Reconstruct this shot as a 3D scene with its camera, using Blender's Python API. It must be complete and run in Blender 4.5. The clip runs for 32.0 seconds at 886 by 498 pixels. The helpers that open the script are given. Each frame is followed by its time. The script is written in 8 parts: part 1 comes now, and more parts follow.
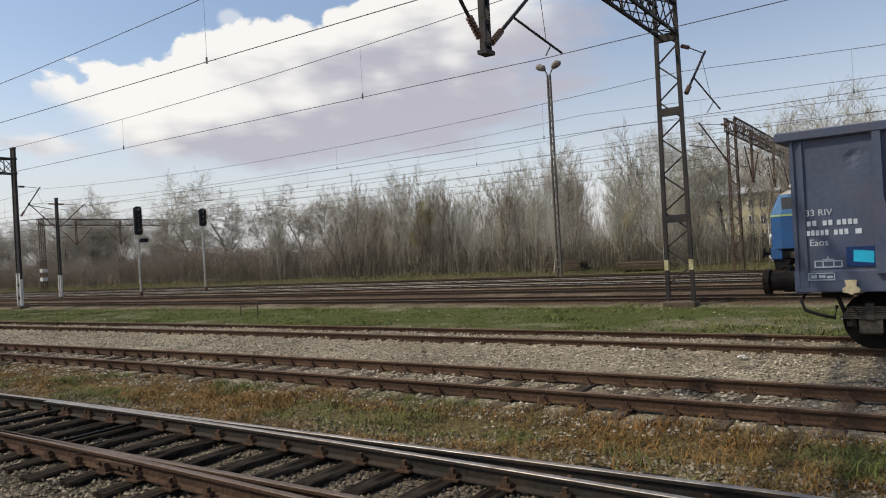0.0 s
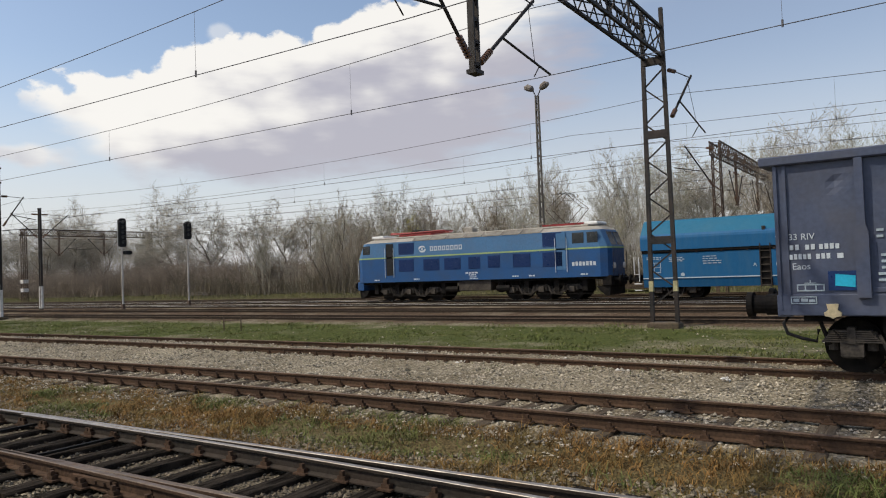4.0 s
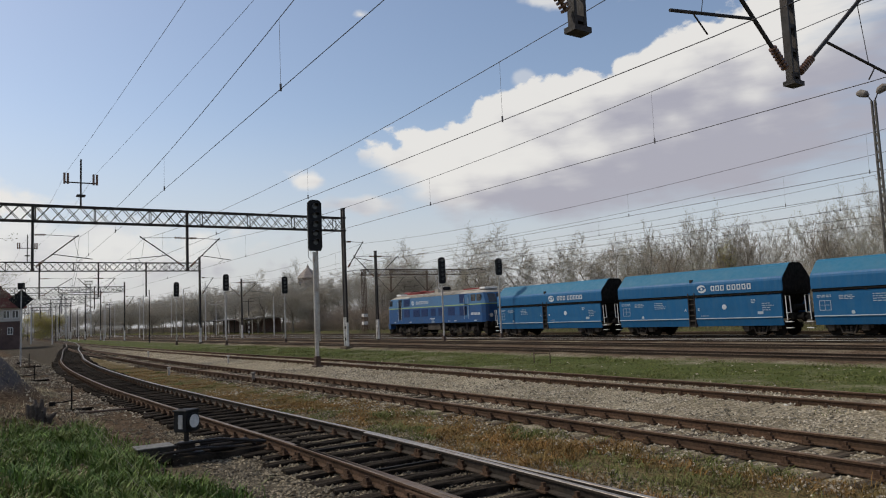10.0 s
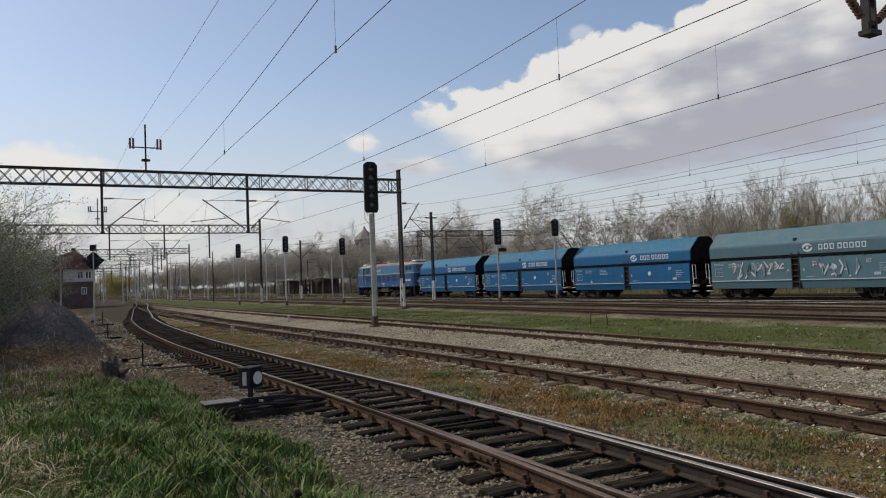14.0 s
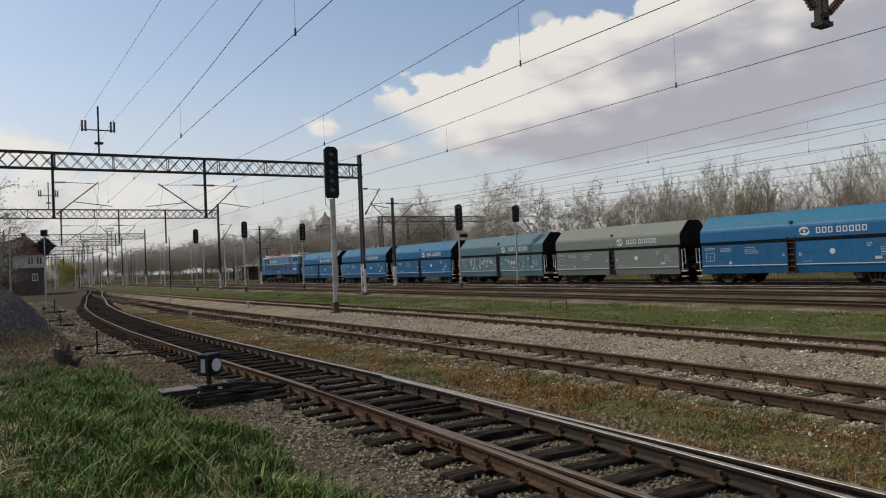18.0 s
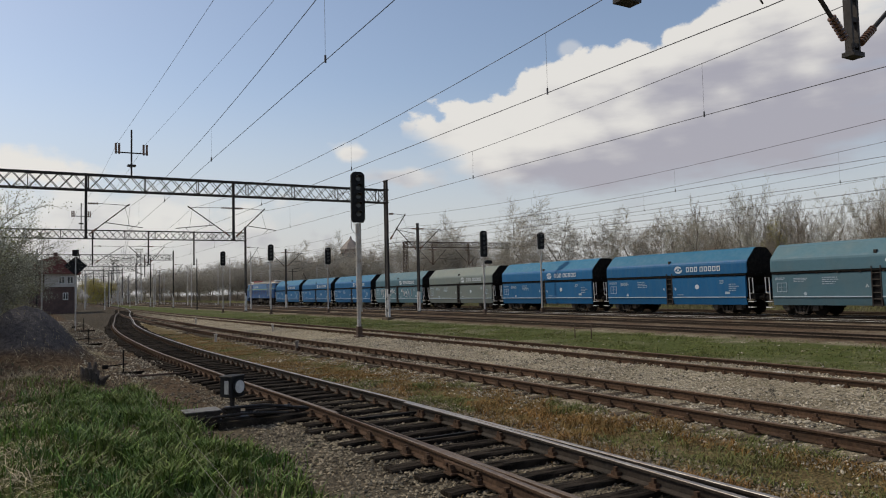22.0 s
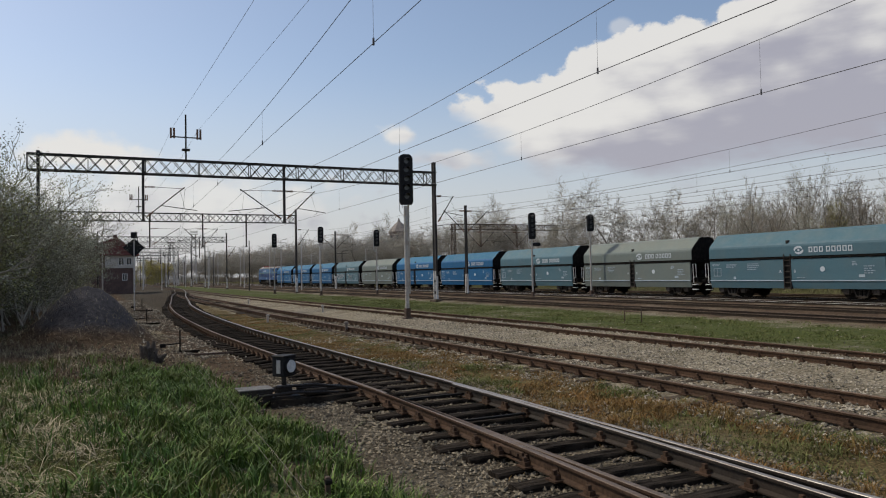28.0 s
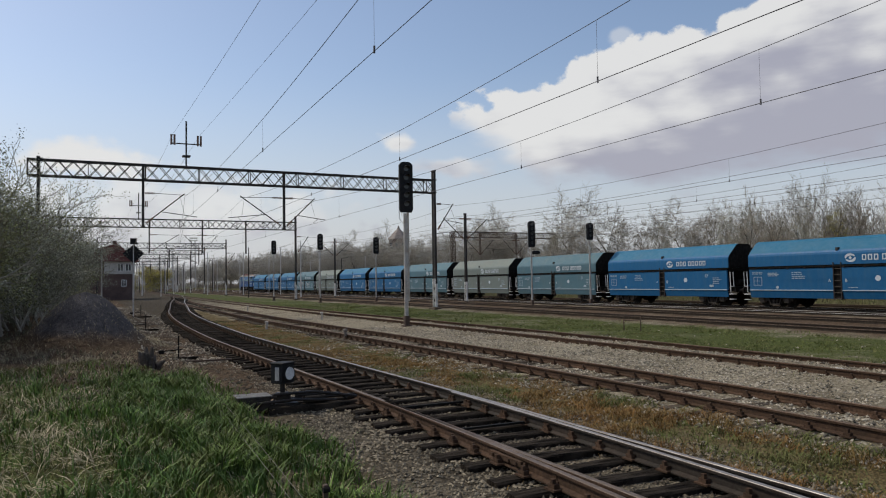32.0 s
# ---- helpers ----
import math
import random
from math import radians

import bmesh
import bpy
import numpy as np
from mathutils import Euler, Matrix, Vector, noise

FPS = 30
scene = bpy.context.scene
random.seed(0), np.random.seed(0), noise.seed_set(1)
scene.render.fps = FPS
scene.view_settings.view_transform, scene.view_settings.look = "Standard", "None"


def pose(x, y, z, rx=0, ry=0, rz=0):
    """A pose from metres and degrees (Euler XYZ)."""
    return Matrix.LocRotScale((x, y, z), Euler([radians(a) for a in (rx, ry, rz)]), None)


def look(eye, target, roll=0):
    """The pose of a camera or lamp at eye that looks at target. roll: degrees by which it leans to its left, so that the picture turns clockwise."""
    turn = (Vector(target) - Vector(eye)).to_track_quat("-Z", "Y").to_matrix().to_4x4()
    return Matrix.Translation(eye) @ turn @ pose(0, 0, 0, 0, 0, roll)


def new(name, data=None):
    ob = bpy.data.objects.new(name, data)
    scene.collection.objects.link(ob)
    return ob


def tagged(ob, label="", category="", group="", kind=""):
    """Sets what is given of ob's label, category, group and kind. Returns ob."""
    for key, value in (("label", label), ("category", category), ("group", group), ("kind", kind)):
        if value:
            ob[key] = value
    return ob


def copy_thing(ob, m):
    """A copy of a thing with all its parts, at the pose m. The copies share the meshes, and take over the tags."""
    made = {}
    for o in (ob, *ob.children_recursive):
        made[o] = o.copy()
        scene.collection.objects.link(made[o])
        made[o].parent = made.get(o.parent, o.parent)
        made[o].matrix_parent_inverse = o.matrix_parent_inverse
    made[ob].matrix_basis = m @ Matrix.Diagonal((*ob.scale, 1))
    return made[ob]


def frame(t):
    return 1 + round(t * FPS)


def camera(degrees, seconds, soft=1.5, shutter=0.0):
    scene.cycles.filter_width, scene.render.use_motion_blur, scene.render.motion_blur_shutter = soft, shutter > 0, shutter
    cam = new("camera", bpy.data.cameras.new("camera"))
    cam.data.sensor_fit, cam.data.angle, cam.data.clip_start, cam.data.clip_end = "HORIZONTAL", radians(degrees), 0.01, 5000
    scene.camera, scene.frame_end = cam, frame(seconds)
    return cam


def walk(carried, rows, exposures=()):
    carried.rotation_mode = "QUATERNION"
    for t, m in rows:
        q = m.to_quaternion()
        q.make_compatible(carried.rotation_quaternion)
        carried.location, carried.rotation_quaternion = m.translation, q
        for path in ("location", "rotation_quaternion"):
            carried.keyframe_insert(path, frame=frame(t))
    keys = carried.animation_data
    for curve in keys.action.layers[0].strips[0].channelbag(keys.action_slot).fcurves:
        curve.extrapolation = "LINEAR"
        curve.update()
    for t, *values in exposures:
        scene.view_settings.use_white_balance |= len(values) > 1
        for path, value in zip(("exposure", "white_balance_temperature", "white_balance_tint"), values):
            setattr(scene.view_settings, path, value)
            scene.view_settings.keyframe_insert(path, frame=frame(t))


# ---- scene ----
# ---- camera: stands on the grass beside the yard and turns with the train ----
cam = camera(62.88, 32.0, soft=1.1)
PATH = [
    (0.0, pose(0, 0, 2.00, 90.32, 3.13, 34.07)),
    (0.5, pose(0, 0, 2.00, 90.06, 2.87, 34.06)),
    (1.0, pose(0, 0, 2.00, 89.92, 2.55, 33.77)),
    (1.5, pose(0, 0, 2.00, 89.95, 2.45, 33.29)),
    (2.0, pose(0, 0, 2.00, 90.04, 2.42, 32.91)),
    (2.5, pose(0, 0, 2.00, 90.11, 2.24, 32.51)),
    (4.5, pose(0, 0, 2.00, 92.45, 2.46, 33.70)),
    (5.0, pose(0, 0, 2.00, 93.07, 2.60, 36.60)),
    (5.5, pose(0, 0, 2.00, 93.43, 2.68, 38.55)),
    (6.0, pose(0, 0, 2.00, 92.69, 2.80, 39.95)),
    (6.5, pose(0, 0, 2.00, 94.09, 2.66, 42.45)),
    (7.0, pose(0, 0, 2.00, 94.97, 2.46, 45.56)),
    (7.5, pose(0, 0, 2.00, 95.38, 2.14, 48.70)),
    (8.0, pose(0, 0, 2.00, 95.64, 2.07, 51.95)),
    (8.5, pose(0, 0, 2.00, 95.63, 2.08, 53.11)),
    (9.0, pose(0, 0, 2.00, 95.54, 2.18, 54.12)),
    (9.5, pose(0, 0, 2.00, 95.41, 2.26, 55.59)),
    (10.0, pose(0, 0, 2.00, 95.26, 2.43, 56.82)),
    (10.5, pose(0, 0, 2.00, 95.11, 2.40, 57.47)),
    (11.0, pose(0, 0, 2.00, 94.06, 2.46, 58.35)),
    (11.5, pose(0, 0, 2.00, 92.80, 2.33, 59.02)),
    (12.0, pose(0, 0, 2.00, 92.47, 2.32, 59.53)),
    (12.5, pose(0, 0, 2.00, 92.34, 2.46, 59.86)),
    (13.0, pose(0, 0, 2.00, 92.30, 2.37, 60.12)),
    (13.5, pose(0, 0, 2.00, 92.18, 2.40, 60.32)),
    (14.0, pose(0, 0, 2.00, 92.38, 2.33, 61.21)),
    (14.5, pose(0, 0, 2.00, 92.54, 2.26, 62.73)),
    (16.5, pose(0, 0, 2.00, 91.36, 2.60, 62.05)),
    (17.0, pose(0, 0, 2.00, 91.10, 2.60, 58.47)),
    (17.5, pose(0, 0, 2.00, 91.04, 2.45, 57.94)),
    (18.0, pose(0, 0, 2.00, 91.13, 2.37, 58.15)),
    (18.5, pose(0, 0, 2.00, 91.19, 1.95, 58.77)),
    (19.0, pose(0, 0, 2.00, 91.35, 1.75, 59.33)),
    (19.5, pose(0, 0, 2.00, 92.16, 1.60, 59.61)),
    (20.0, pose(0, 0, 2.00, 92.99, 1.42, 59.78)),
    (20.5, pose(0, 0, 2.00, 93.29, 1.21, 59.82)),
    (21.0, pose(0, 0, 2.00, 93.46, 1.14, 59.79)),
    (21.5, pose(0, 0, 2.00, 93.55, 1.27, 59.74)),
    (22.0, pose(0, 0, 2.00, 93.24, 1.37, 60.06)),
    (22.5, pose(0, 0, 2.00, 92.24, 1.45, 61.52)),
    (23.0, pose(0, 0, 2.00, 91.54, 1.46, 63.45)),
    (23.5, pose(0, 0, 2.00, 91.25, 1.43, 64.12)),
    (24.0, pose(0, 0, 2.00, 91.16, 1.50, 64.38)),
    (24.5, pose(0, 0, 2.00, 91.23, 1.47, 64.33)),
    (25.0, pose(0, 0, 2.00, 91.24, 1.37, 64.25)),
    (25.5, pose(0, 0, 2.00, 91.30, 1.35, 64.10)),
    (27.5, pose(0, 0, 2.00, 91.78, 1.22, 63.81)),
    (28.0, pose(0, 0, 2.00, 91.92, 1.17, 63.84)),
    (28.5, pose(0, 0, 2.00, 92.07, 1.10, 63.91)),
    (29.0, pose(0, 0, 2.00, 92.21, 0.96, 64.03)),
    (29.5, pose(0, 0, 2.00, 92.36, 0.93, 64.09)),
    (30.0, pose(0, 0, 2.00, 92.49, 0.87, 64.02)),
    (30.5, pose(0, 0, 2.00, 92.57, 0.84, 63.96)),
    (31.0, pose(0, 0, 2.00, 92.62, 0.81, 63.94)),
    (31.5, pose(0, 0, 2.00, 92.62, 0.82, 63.91)),
    (32.0, pose(0, 0, 2.00, 92.53, 0.87, 63.79)),
]
walk(cam, PATH, [(0, 0.05, 6750, 7), (2.5, 0.05, 6750, 7), (6, -0.06, 6800, 7), (8, -0.18, 6680, 7), (9, -0.2, 6780, 7), (10, -0.22, 6680, 7), (12, -0.17, 6930, 7), (14, -0.22, 6650, 7), (17, -0.21, 6900, 7),
                 (19, -0.22, 6880, 7), (20, -0.32, 6480, 7), (21, -0.32, 6520, 7), (22, -0.27, 6800, 7), (25, -0.25, 6820, 7), (28, -0.27, 6650, 7), (30, -0.27, 6560, 7), (32, -0.27, 6450, 7)])

# ---- world: spring sky with one large cumulus bank, hazy sun high behind the camera's left shoulder ----
SUN_DIR = Vector((-0.50, -0.42, 0.76)).normalized()
SUN_EL = math.asin(SUN_DIR.z)


def make_world():
    w = bpy.data.worlds.new("sky")
    scene.world = w
    w.use_nodes = True
    nt = w.node_tree
    nt.nodes.clear()
    N, L = nt.nodes.new, nt.links.new

    def val(v):
        n = N("ShaderNodeValue")
        n.outputs[0].default_value = v
        return n.outputs[0]

    def m(op, a, b=0.0, c=0.0, clamp=False):
        n = N("ShaderNodeMath")
        n.operation, n.use_clamp = op, clamp
        for i, s in enumerate((a, b, c)):
            if isinstance(s, (int, float)):
                n.inputs[i].default_value = s
            else:
                L(s, n.inputs[i])
        return n.outputs[0]

    def mix(f, a, b):
        n = N("ShaderNodeMix")
        n.data_type = "RGBA"
        for s, v in ((0, f), (6, a), (7, b)):
            if isinstance(v, (int, float)):
                n.inputs[s].default_value = v
            elif isinstance(v, tuple):
                n.inputs[s].default_value = (*v, 1)
            else:
                L(v, n.inputs[s])
        return n.outputs[2]

    def step(x, a, b):
        n = N("ShaderNodeMapRange")
        n.interpolation_type = "SMOOTHSTEP"
        L(x, n.inputs[0])
        n.inputs[1].default_value, n.inputs[2].default_value = a, b
        return n.outputs[0]

    co = N("ShaderNodeTexCoord").outputs["Generated"]
    sep = N("ShaderNodeSeparateXYZ")
    L(co, sep.inputs[0])
    x, y, z = sep.outputs
    az = m("MULTIPLY", m("ARCTAN2", m("MULTIPLY", x, -1.0), y), 57.2958)
    el = m("MULTIPLY", m("ARCSINE", z), 57.2958)

    def noise_tex(scale, detail, rough, stretch=1.0):
        mp = N("ShaderNodeMapping")
        mp.inputs["Scale"].default_value = (scale, scale, scale * stretch)
        L(co, mp.inputs[0])
        n = N("ShaderNodeTexNoise")
        n.inputs["Scale"].default_value = 1.0
        n.inputs["Detail"].default_value, n.inputs["Roughness"].default_value = detail, rough
        L(mp.outputs[0], n.inputs["Vector"])
        return m("SUBTRACT", n.outputs[0], 0.5)

    def lobes(scale, stretch):
        """Rounded bulges, as on the crown of a cumulus."""
        mp = N("ShaderNodeMapping")
        mp.inputs["Scale"].default_value = (scale, scale, scale * stretch)
        L(co, mp.inputs[0])
        n = N("ShaderNodeTexVoronoi")
        n.feature = "SMOOTH_F1"
        n.inputs["Scale"].default_value = 1.0
        n.inputs["Smoothness"].default_value = 0.35
        L(mp.outputs[0], n.inputs["Vector"])
        return m("SUBTRACT", 0.42, n.outputs["Distance"])

    puff = noise_tex(9.0, 7.0, 0.55, 1.6)
    fine = noise_tex(30.0, 6.0, 0.62, 1.4)
    soft = noise_tex(3.2, 4.0, 0.5, 2.6)
    streak = noise_tex(5.0, 5.0, 0.55, 4.5)
    edge = m("ADD", m("ADD", m("MULTIPLY", puff, 4.5), m("MULTIPLY", fine, 2.6)), m("ADD", m("MULTIPLY", lobes(17.0, 1.2), 2.6), m("MULTIPLY", lobes(46.0, 1.2), 1.1)))
    # the large bank: crisp rising crown, rounded end, base dissolving into haze
    top = m("SUBTRACT", m("MULTIPLY_ADD", az, -0.247, 29.9), el)
    left = m("MULTIPLY", m("SUBTRACT", 64.2, az), 0.9)
    low = m("SUBTRACT", el, m("MULTIPLY_ADD", m("MAXIMUM", m("SUBTRACT", az, 55.5), 0.0), 0.68, 8.0))
    crown = step(m("ADD", m("MINIMUM", top, left), edge), -0.1, 0.55)
    base = step(m("ADD", low, m("ADD", m("MULTIPLY", puff, 4.0), m("MULTIPLY", streak, 5.0))), -1.6, 1.2)
    thin = step(m("ADD", m("MULTIPLY", m("SUBTRACT", 27.0, az), 0.1), m("ADD", m("MULTIPLY", top, 0.05), m("MULTIPLY", streak, -3.0))), 0.15, 1.1)
    bank = m("MULTIPLY", m("MULTIPLY", crown, base), m("SUBTRACT", 1.0, m("MULTIPLY", thin, 0.8)))
    # smaller puffs: two to the side of the bank, torn ones above it
    def puffball(a, e, ra, re):
        dx = m("DIVIDE", m("SUBTRACT", az, a), ra)
        dy = m("DIVIDE", m("SUBTRACT", el, e), re)
        r = m("SQRT", m("ADD", m("MULTIPLY", dx, dx), m("MULTIPLY", dy, dy)))
        return step(m("ADD", m("SUBTRACT", 1.0, r), m("MULTIPLY", edge, 0.3)), 0.05, 0.7)

    small = puffball(67.0, 10.9, 2.0, 1.0)
    for a, e, ra, re, k in ((90.0, 9.2, 9.0, 1.7, 1.0), (86.0, 5.0, 18.0, 4.2, 0.75), (63.5, 9.0, 5.5, 1.1, 0.85), (49.6, 18.2, 1.3, 0.9, 0.45),
                            (47.0, 23.7, 3.6, 0.9, 0.8), (40.5, 23.2, 3.0, 1.3, 0.9), (62.5, 23.3, 1.1, 0.6, 0.9), (118.0, 12.0, 12.0, 2.5, 0.9)):
        small = m("MAXIMUM", small, m("MULTIPLY", puffball(a, e, ra, re), k))
    far = m("MULTIPLY", step(m("ADD", soft, m("MULTIPLY", puff, 0.35)), 0.06, 0.30), 0.55)
    cover = m("MAXIMUM", m("MAXIMUM", bank, small), m("MULTIPLY", far, step(m("ABSOLUTE", m("SUBTRACT", az, 55.0)), 40.0, 75.0)))
    # the bank is white at its sunlit crown and lilac grey towards its base
    depth = m("ADD", m("MULTIPLY", top, 0.115), m("ADD", m("MULTIPLY", soft, 1.7), m("MULTIPLY", streak, 1.2)))
    shade = step(m("ADD", depth, m("ADD", m("MULTIPLY", puff, 0.7), m("MULTIPLY", lobes(24.0, 1.4), -0.35))), 0.3, 1.1)
    cloud = mix(shade, (9.5, 9.25, 9.2), (4.75, 4.65, 5.55))
    sky = N("ShaderNodeTexSky")
    sky.sky_type, sky.sun_disc = "NISHITA", False
    sky.sun_elevation, sky.sun_rotation = SUN_EL, math.atan2(SUN_DIR.x, SUN_DIR.y)
    sky.air_density, sky.dust_density, sky.ozone_density = 1.0, 1.2, 1.5
    haze = step(el, 17.0, -1.0)
    gain = N("ShaderNodeVectorMath")
    gain.operation = "MULTIPLY"
    gain.inputs[1].default_value = (1.64, 1.53, 1.51)
    L(sky.outputs[0], gain.inputs[0])
    clear = mix(m("MULTIPLY", haze, 0.9), gain.outputs[0], (6.9, 6.95, 7.6))
    col = mix(m("MULTIPLY", cover, 0.93), clear, cloud)
    bg = N("ShaderNodeBackground")
    L(col, bg.inputs[0])
    bg.inputs[1].default_value = 0.1
    L(bg.outputs[0], N("ShaderNodeOutputWorld").inputs[0])


make_world()
sun = new("sun", bpy.data.lights.new("sun", "SUN"))
sun.data.energy, sun.data.angle, sun.data.color = 2.9, radians(1.0), (1.0, 0.92, 0.8)
sun.matrix_world = look((0, 0, 60), Vector((0, 0, 60)) - SUN_DIR)
scene.view_settings.exposure = 0.0

# ---- mesh and material tools ----
class Geo:
    """Collects vertices and faces of one mesh."""

    def __init__(self):
        self.v, self.f, self.k = [], [], []

    def add(self, vs, fs, k=0):
        n = len(self.v)
        self.v += [tuple(p) for p in vs]
        self.f += [tuple(i + n for i in f) for f in fs]
        self.k += [k] * len(fs)
        return self

    def box(self, a, b, k=0, c=0.0):
        """An upright box from corner a to corner b; c: width of its chamfers."""
        (x0, y0, z0), (x1, y1, z1) = a, b
        if c <= 0:
            vs = [(x, y, z) for z in (z0, z1) for x, y in ((x0, y0), (x1, y0), (x1, y1), (x0, y1))]
            return self.add(vs, [(3, 2, 1, 0), (4, 5, 6, 7), (0, 1, 5, 4), (1, 2, 6, 5), (2, 3, 7, 6), (3, 0, 4, 7)], k)
        c = min(c, (x1 - x0) / 2.1, (y1 - y0) / 2.1, (z1 - z0) / 2.1)
        vs = []
        for z, i in ((z0, c), (z0 + c, 0), (z1 - c, 0), (z1, c)):
            vs += [(x0 + i, y0 + i, z), (x1 - i, y0 + i, z), (x1 - i, y1 - i, z), (x0 + i, y1 - i, z)]
        fs = [(3, 2, 1, 0), (12, 13, 14, 15)]
        for r in range(3):
            for i in range(4):
                j = (i + 1) % 4
                fs.append((r * 4 + i, r * 4 + j, r * 4 + 4 + j, r * 4 + 4 + i))
        return self.add(vs, fs, k)

    def tube(self, pts, r, n=6, k=0, cap=True):
        """A round bar along pts; r is one radius or one for each point."""
        pts = [Vector(p) for p in pts]
        rs = r if isinstance(r, (list, tuple)) else [r] * len(pts)
        vs, fs = [], []
        for i, p in enumerate(pts):
            d = (pts[min(i + 1, len(pts) - 1)] - pts[max(i - 1, 0)]).normalized()
            s = d.cross(Vector((0, 0, 1)) if abs(d.z) < 0.9 else Vector((1, 0, 0))).normalized()
            u = s.cross(d)
            for j in range(n):
                w = 2 * math.pi * j / n
                vs.append(p + rs[i] * (math.cos(w) * s + math.sin(w) * u))
        for i in range(len(pts) - 1):
            for j in range(n):
                q = (j + 1) % n
                fs.append((i * n + j, i * n + q, i * n + n + q, i * n + n + j))
        if cap:
            fs += [tuple(range(n - 1, -1, -1)), tuple(range((len(pts) - 1) * n, len(pts) * n))]
        return self.add(vs, fs, k)

    def bar(self, p, q, w, d, k=0):
        """A rectangular bar from p to q, w wide sideways and d deep."""
        p, q = Vector(p), Vector(q)
        t = (q - p).normalized()
        s = t.cross(Vector((0, 0, 1)) if abs(t.z) < 0.95 else Vector((0, 1, 0))).normalized()
        u = s.cross(t)
        vs = [e + a * s * w / 2 + b * u * d / 2 for e in (p, q) for a, b in ((-1, -1), (1, -1), (1, 1), (-1, 1))]
        return self.add(vs, [(3, 2, 1, 0), (4, 5, 6, 7), (0, 1, 5, 4), (1, 2, 6, 5), (2, 3, 7, 6), (3, 0, 4, 7)], k)

    def extrude(self, prof, axis, a, b, k=0, sides=None):
        """A closed profile of (u, v) drawn out along an axis from a to b."""
        def at(u, v, w):
            return {"x": (w, u, v), "y": (u, w, v), "z": (u, v, w)}[axis]
        n = len(prof)
        vs = [at(u, v, a) for u, v in prof] + [at(u, v, b) for u, v in prof]
        fs = [(i, (i + 1) % n, n + (i + 1) % n, n + i) for i in range(n)] + [tuple(range(n - 1, -1, -1)), tuple(range(n, 2 * n))]
        m0 = len(self.k)
        self.add(vs, fs, k)
        if sides:
            for i, s in sides.items():
                self.k[m0 + i] = s
        return self

    def disc(self, c, r, axis, t, n=16, k=0):
        """A round plate of thickness t centred at c."""
        a = Vector({"x": (1, 0, 0), "y": (0, 1, 0), "z": (0, 0, 1)}[axis]) * t / 2
        return self.tube([Vector(c) - a, Vector(c) + a], r, n, k)

    def mesh(self, name, mats, smooth=False):
        me = bpy.data.meshes.new(name)
        me.from_pydata(self.v, [], self.f)
        for mt in (mats if isinstance(mats, (list, tuple)) else [mats]):
            me.materials.append(mt)
        if any(self.k):
            me.polygons.foreach_set("material_index", self.k)
        if smooth:
            me.polygons.foreach_set("use_smooth", [True] * len(me.polygons))
        bm = bmesh.new()
        bm.from_mesh(me)
        bmesh.ops.recalc_face_normals(bm, faces=bm.faces)
        bm.to_mesh(me)
        bm.free()
        return me


def part(name, geo, mat, parent, label="", smooth=False, m=None):
    """One mesh object, as a part of parent."""
    ob = new(name, geo.mesh(name, mat, smooth) if isinstance(geo, Geo) else geo)
    ob.parent = parent
    if m is not None:
        ob.matrix_basis = m
    return tagged(ob, label)


def thing(name, label, category, m=None, group="", kind=""):
    ob = new(name)
    ob.empty_display_size = 0.2
    if m is not None:
        ob.matrix_basis = m
    return tagged(ob, label, category, group, kind)


def solid(name, geo, mat, label, category, kind="", group="", smooth=False, m=None):
    ob = new(name, geo.mesh(name, mat, smooth) if isinstance(geo, Geo) else geo)
    if m is not None:
        ob.matrix_basis = m
    return tagged(ob, label, category, group, kind)


def raw(name, v, f, mats, k=None, smooth=False):
    """A mesh from arrays of vertices and of equal faces."""
    me = bpy.data.meshes.new(name)
    v, f = np.asarray(v, "f4"), np.asarray(f, "i4")
    n = f.shape[1]
    me.vertices.add(len(v))
    me.vertices.foreach_set("co", v.ravel())
    me.loops.add(f.size)
    me.loops.foreach_set("vertex_index", f.ravel())
    me.polygons.add(len(f))
    me.polygons.foreach_set("loop_start", np.arange(0, f.size, n, dtype="i4"))
    for mt in (mats if isinstance(mats, (list, tuple)) else [mats]):
        me.materials.append(mt)
    if k is not None:
        me.polygons.foreach_set("material_index", np.asarray(k, "i4"))
    me.polygons.foreach_set("use_smooth", np.full(len(f), smooth))
    me.update(calc_edges=True)
    me.validate()
    return me


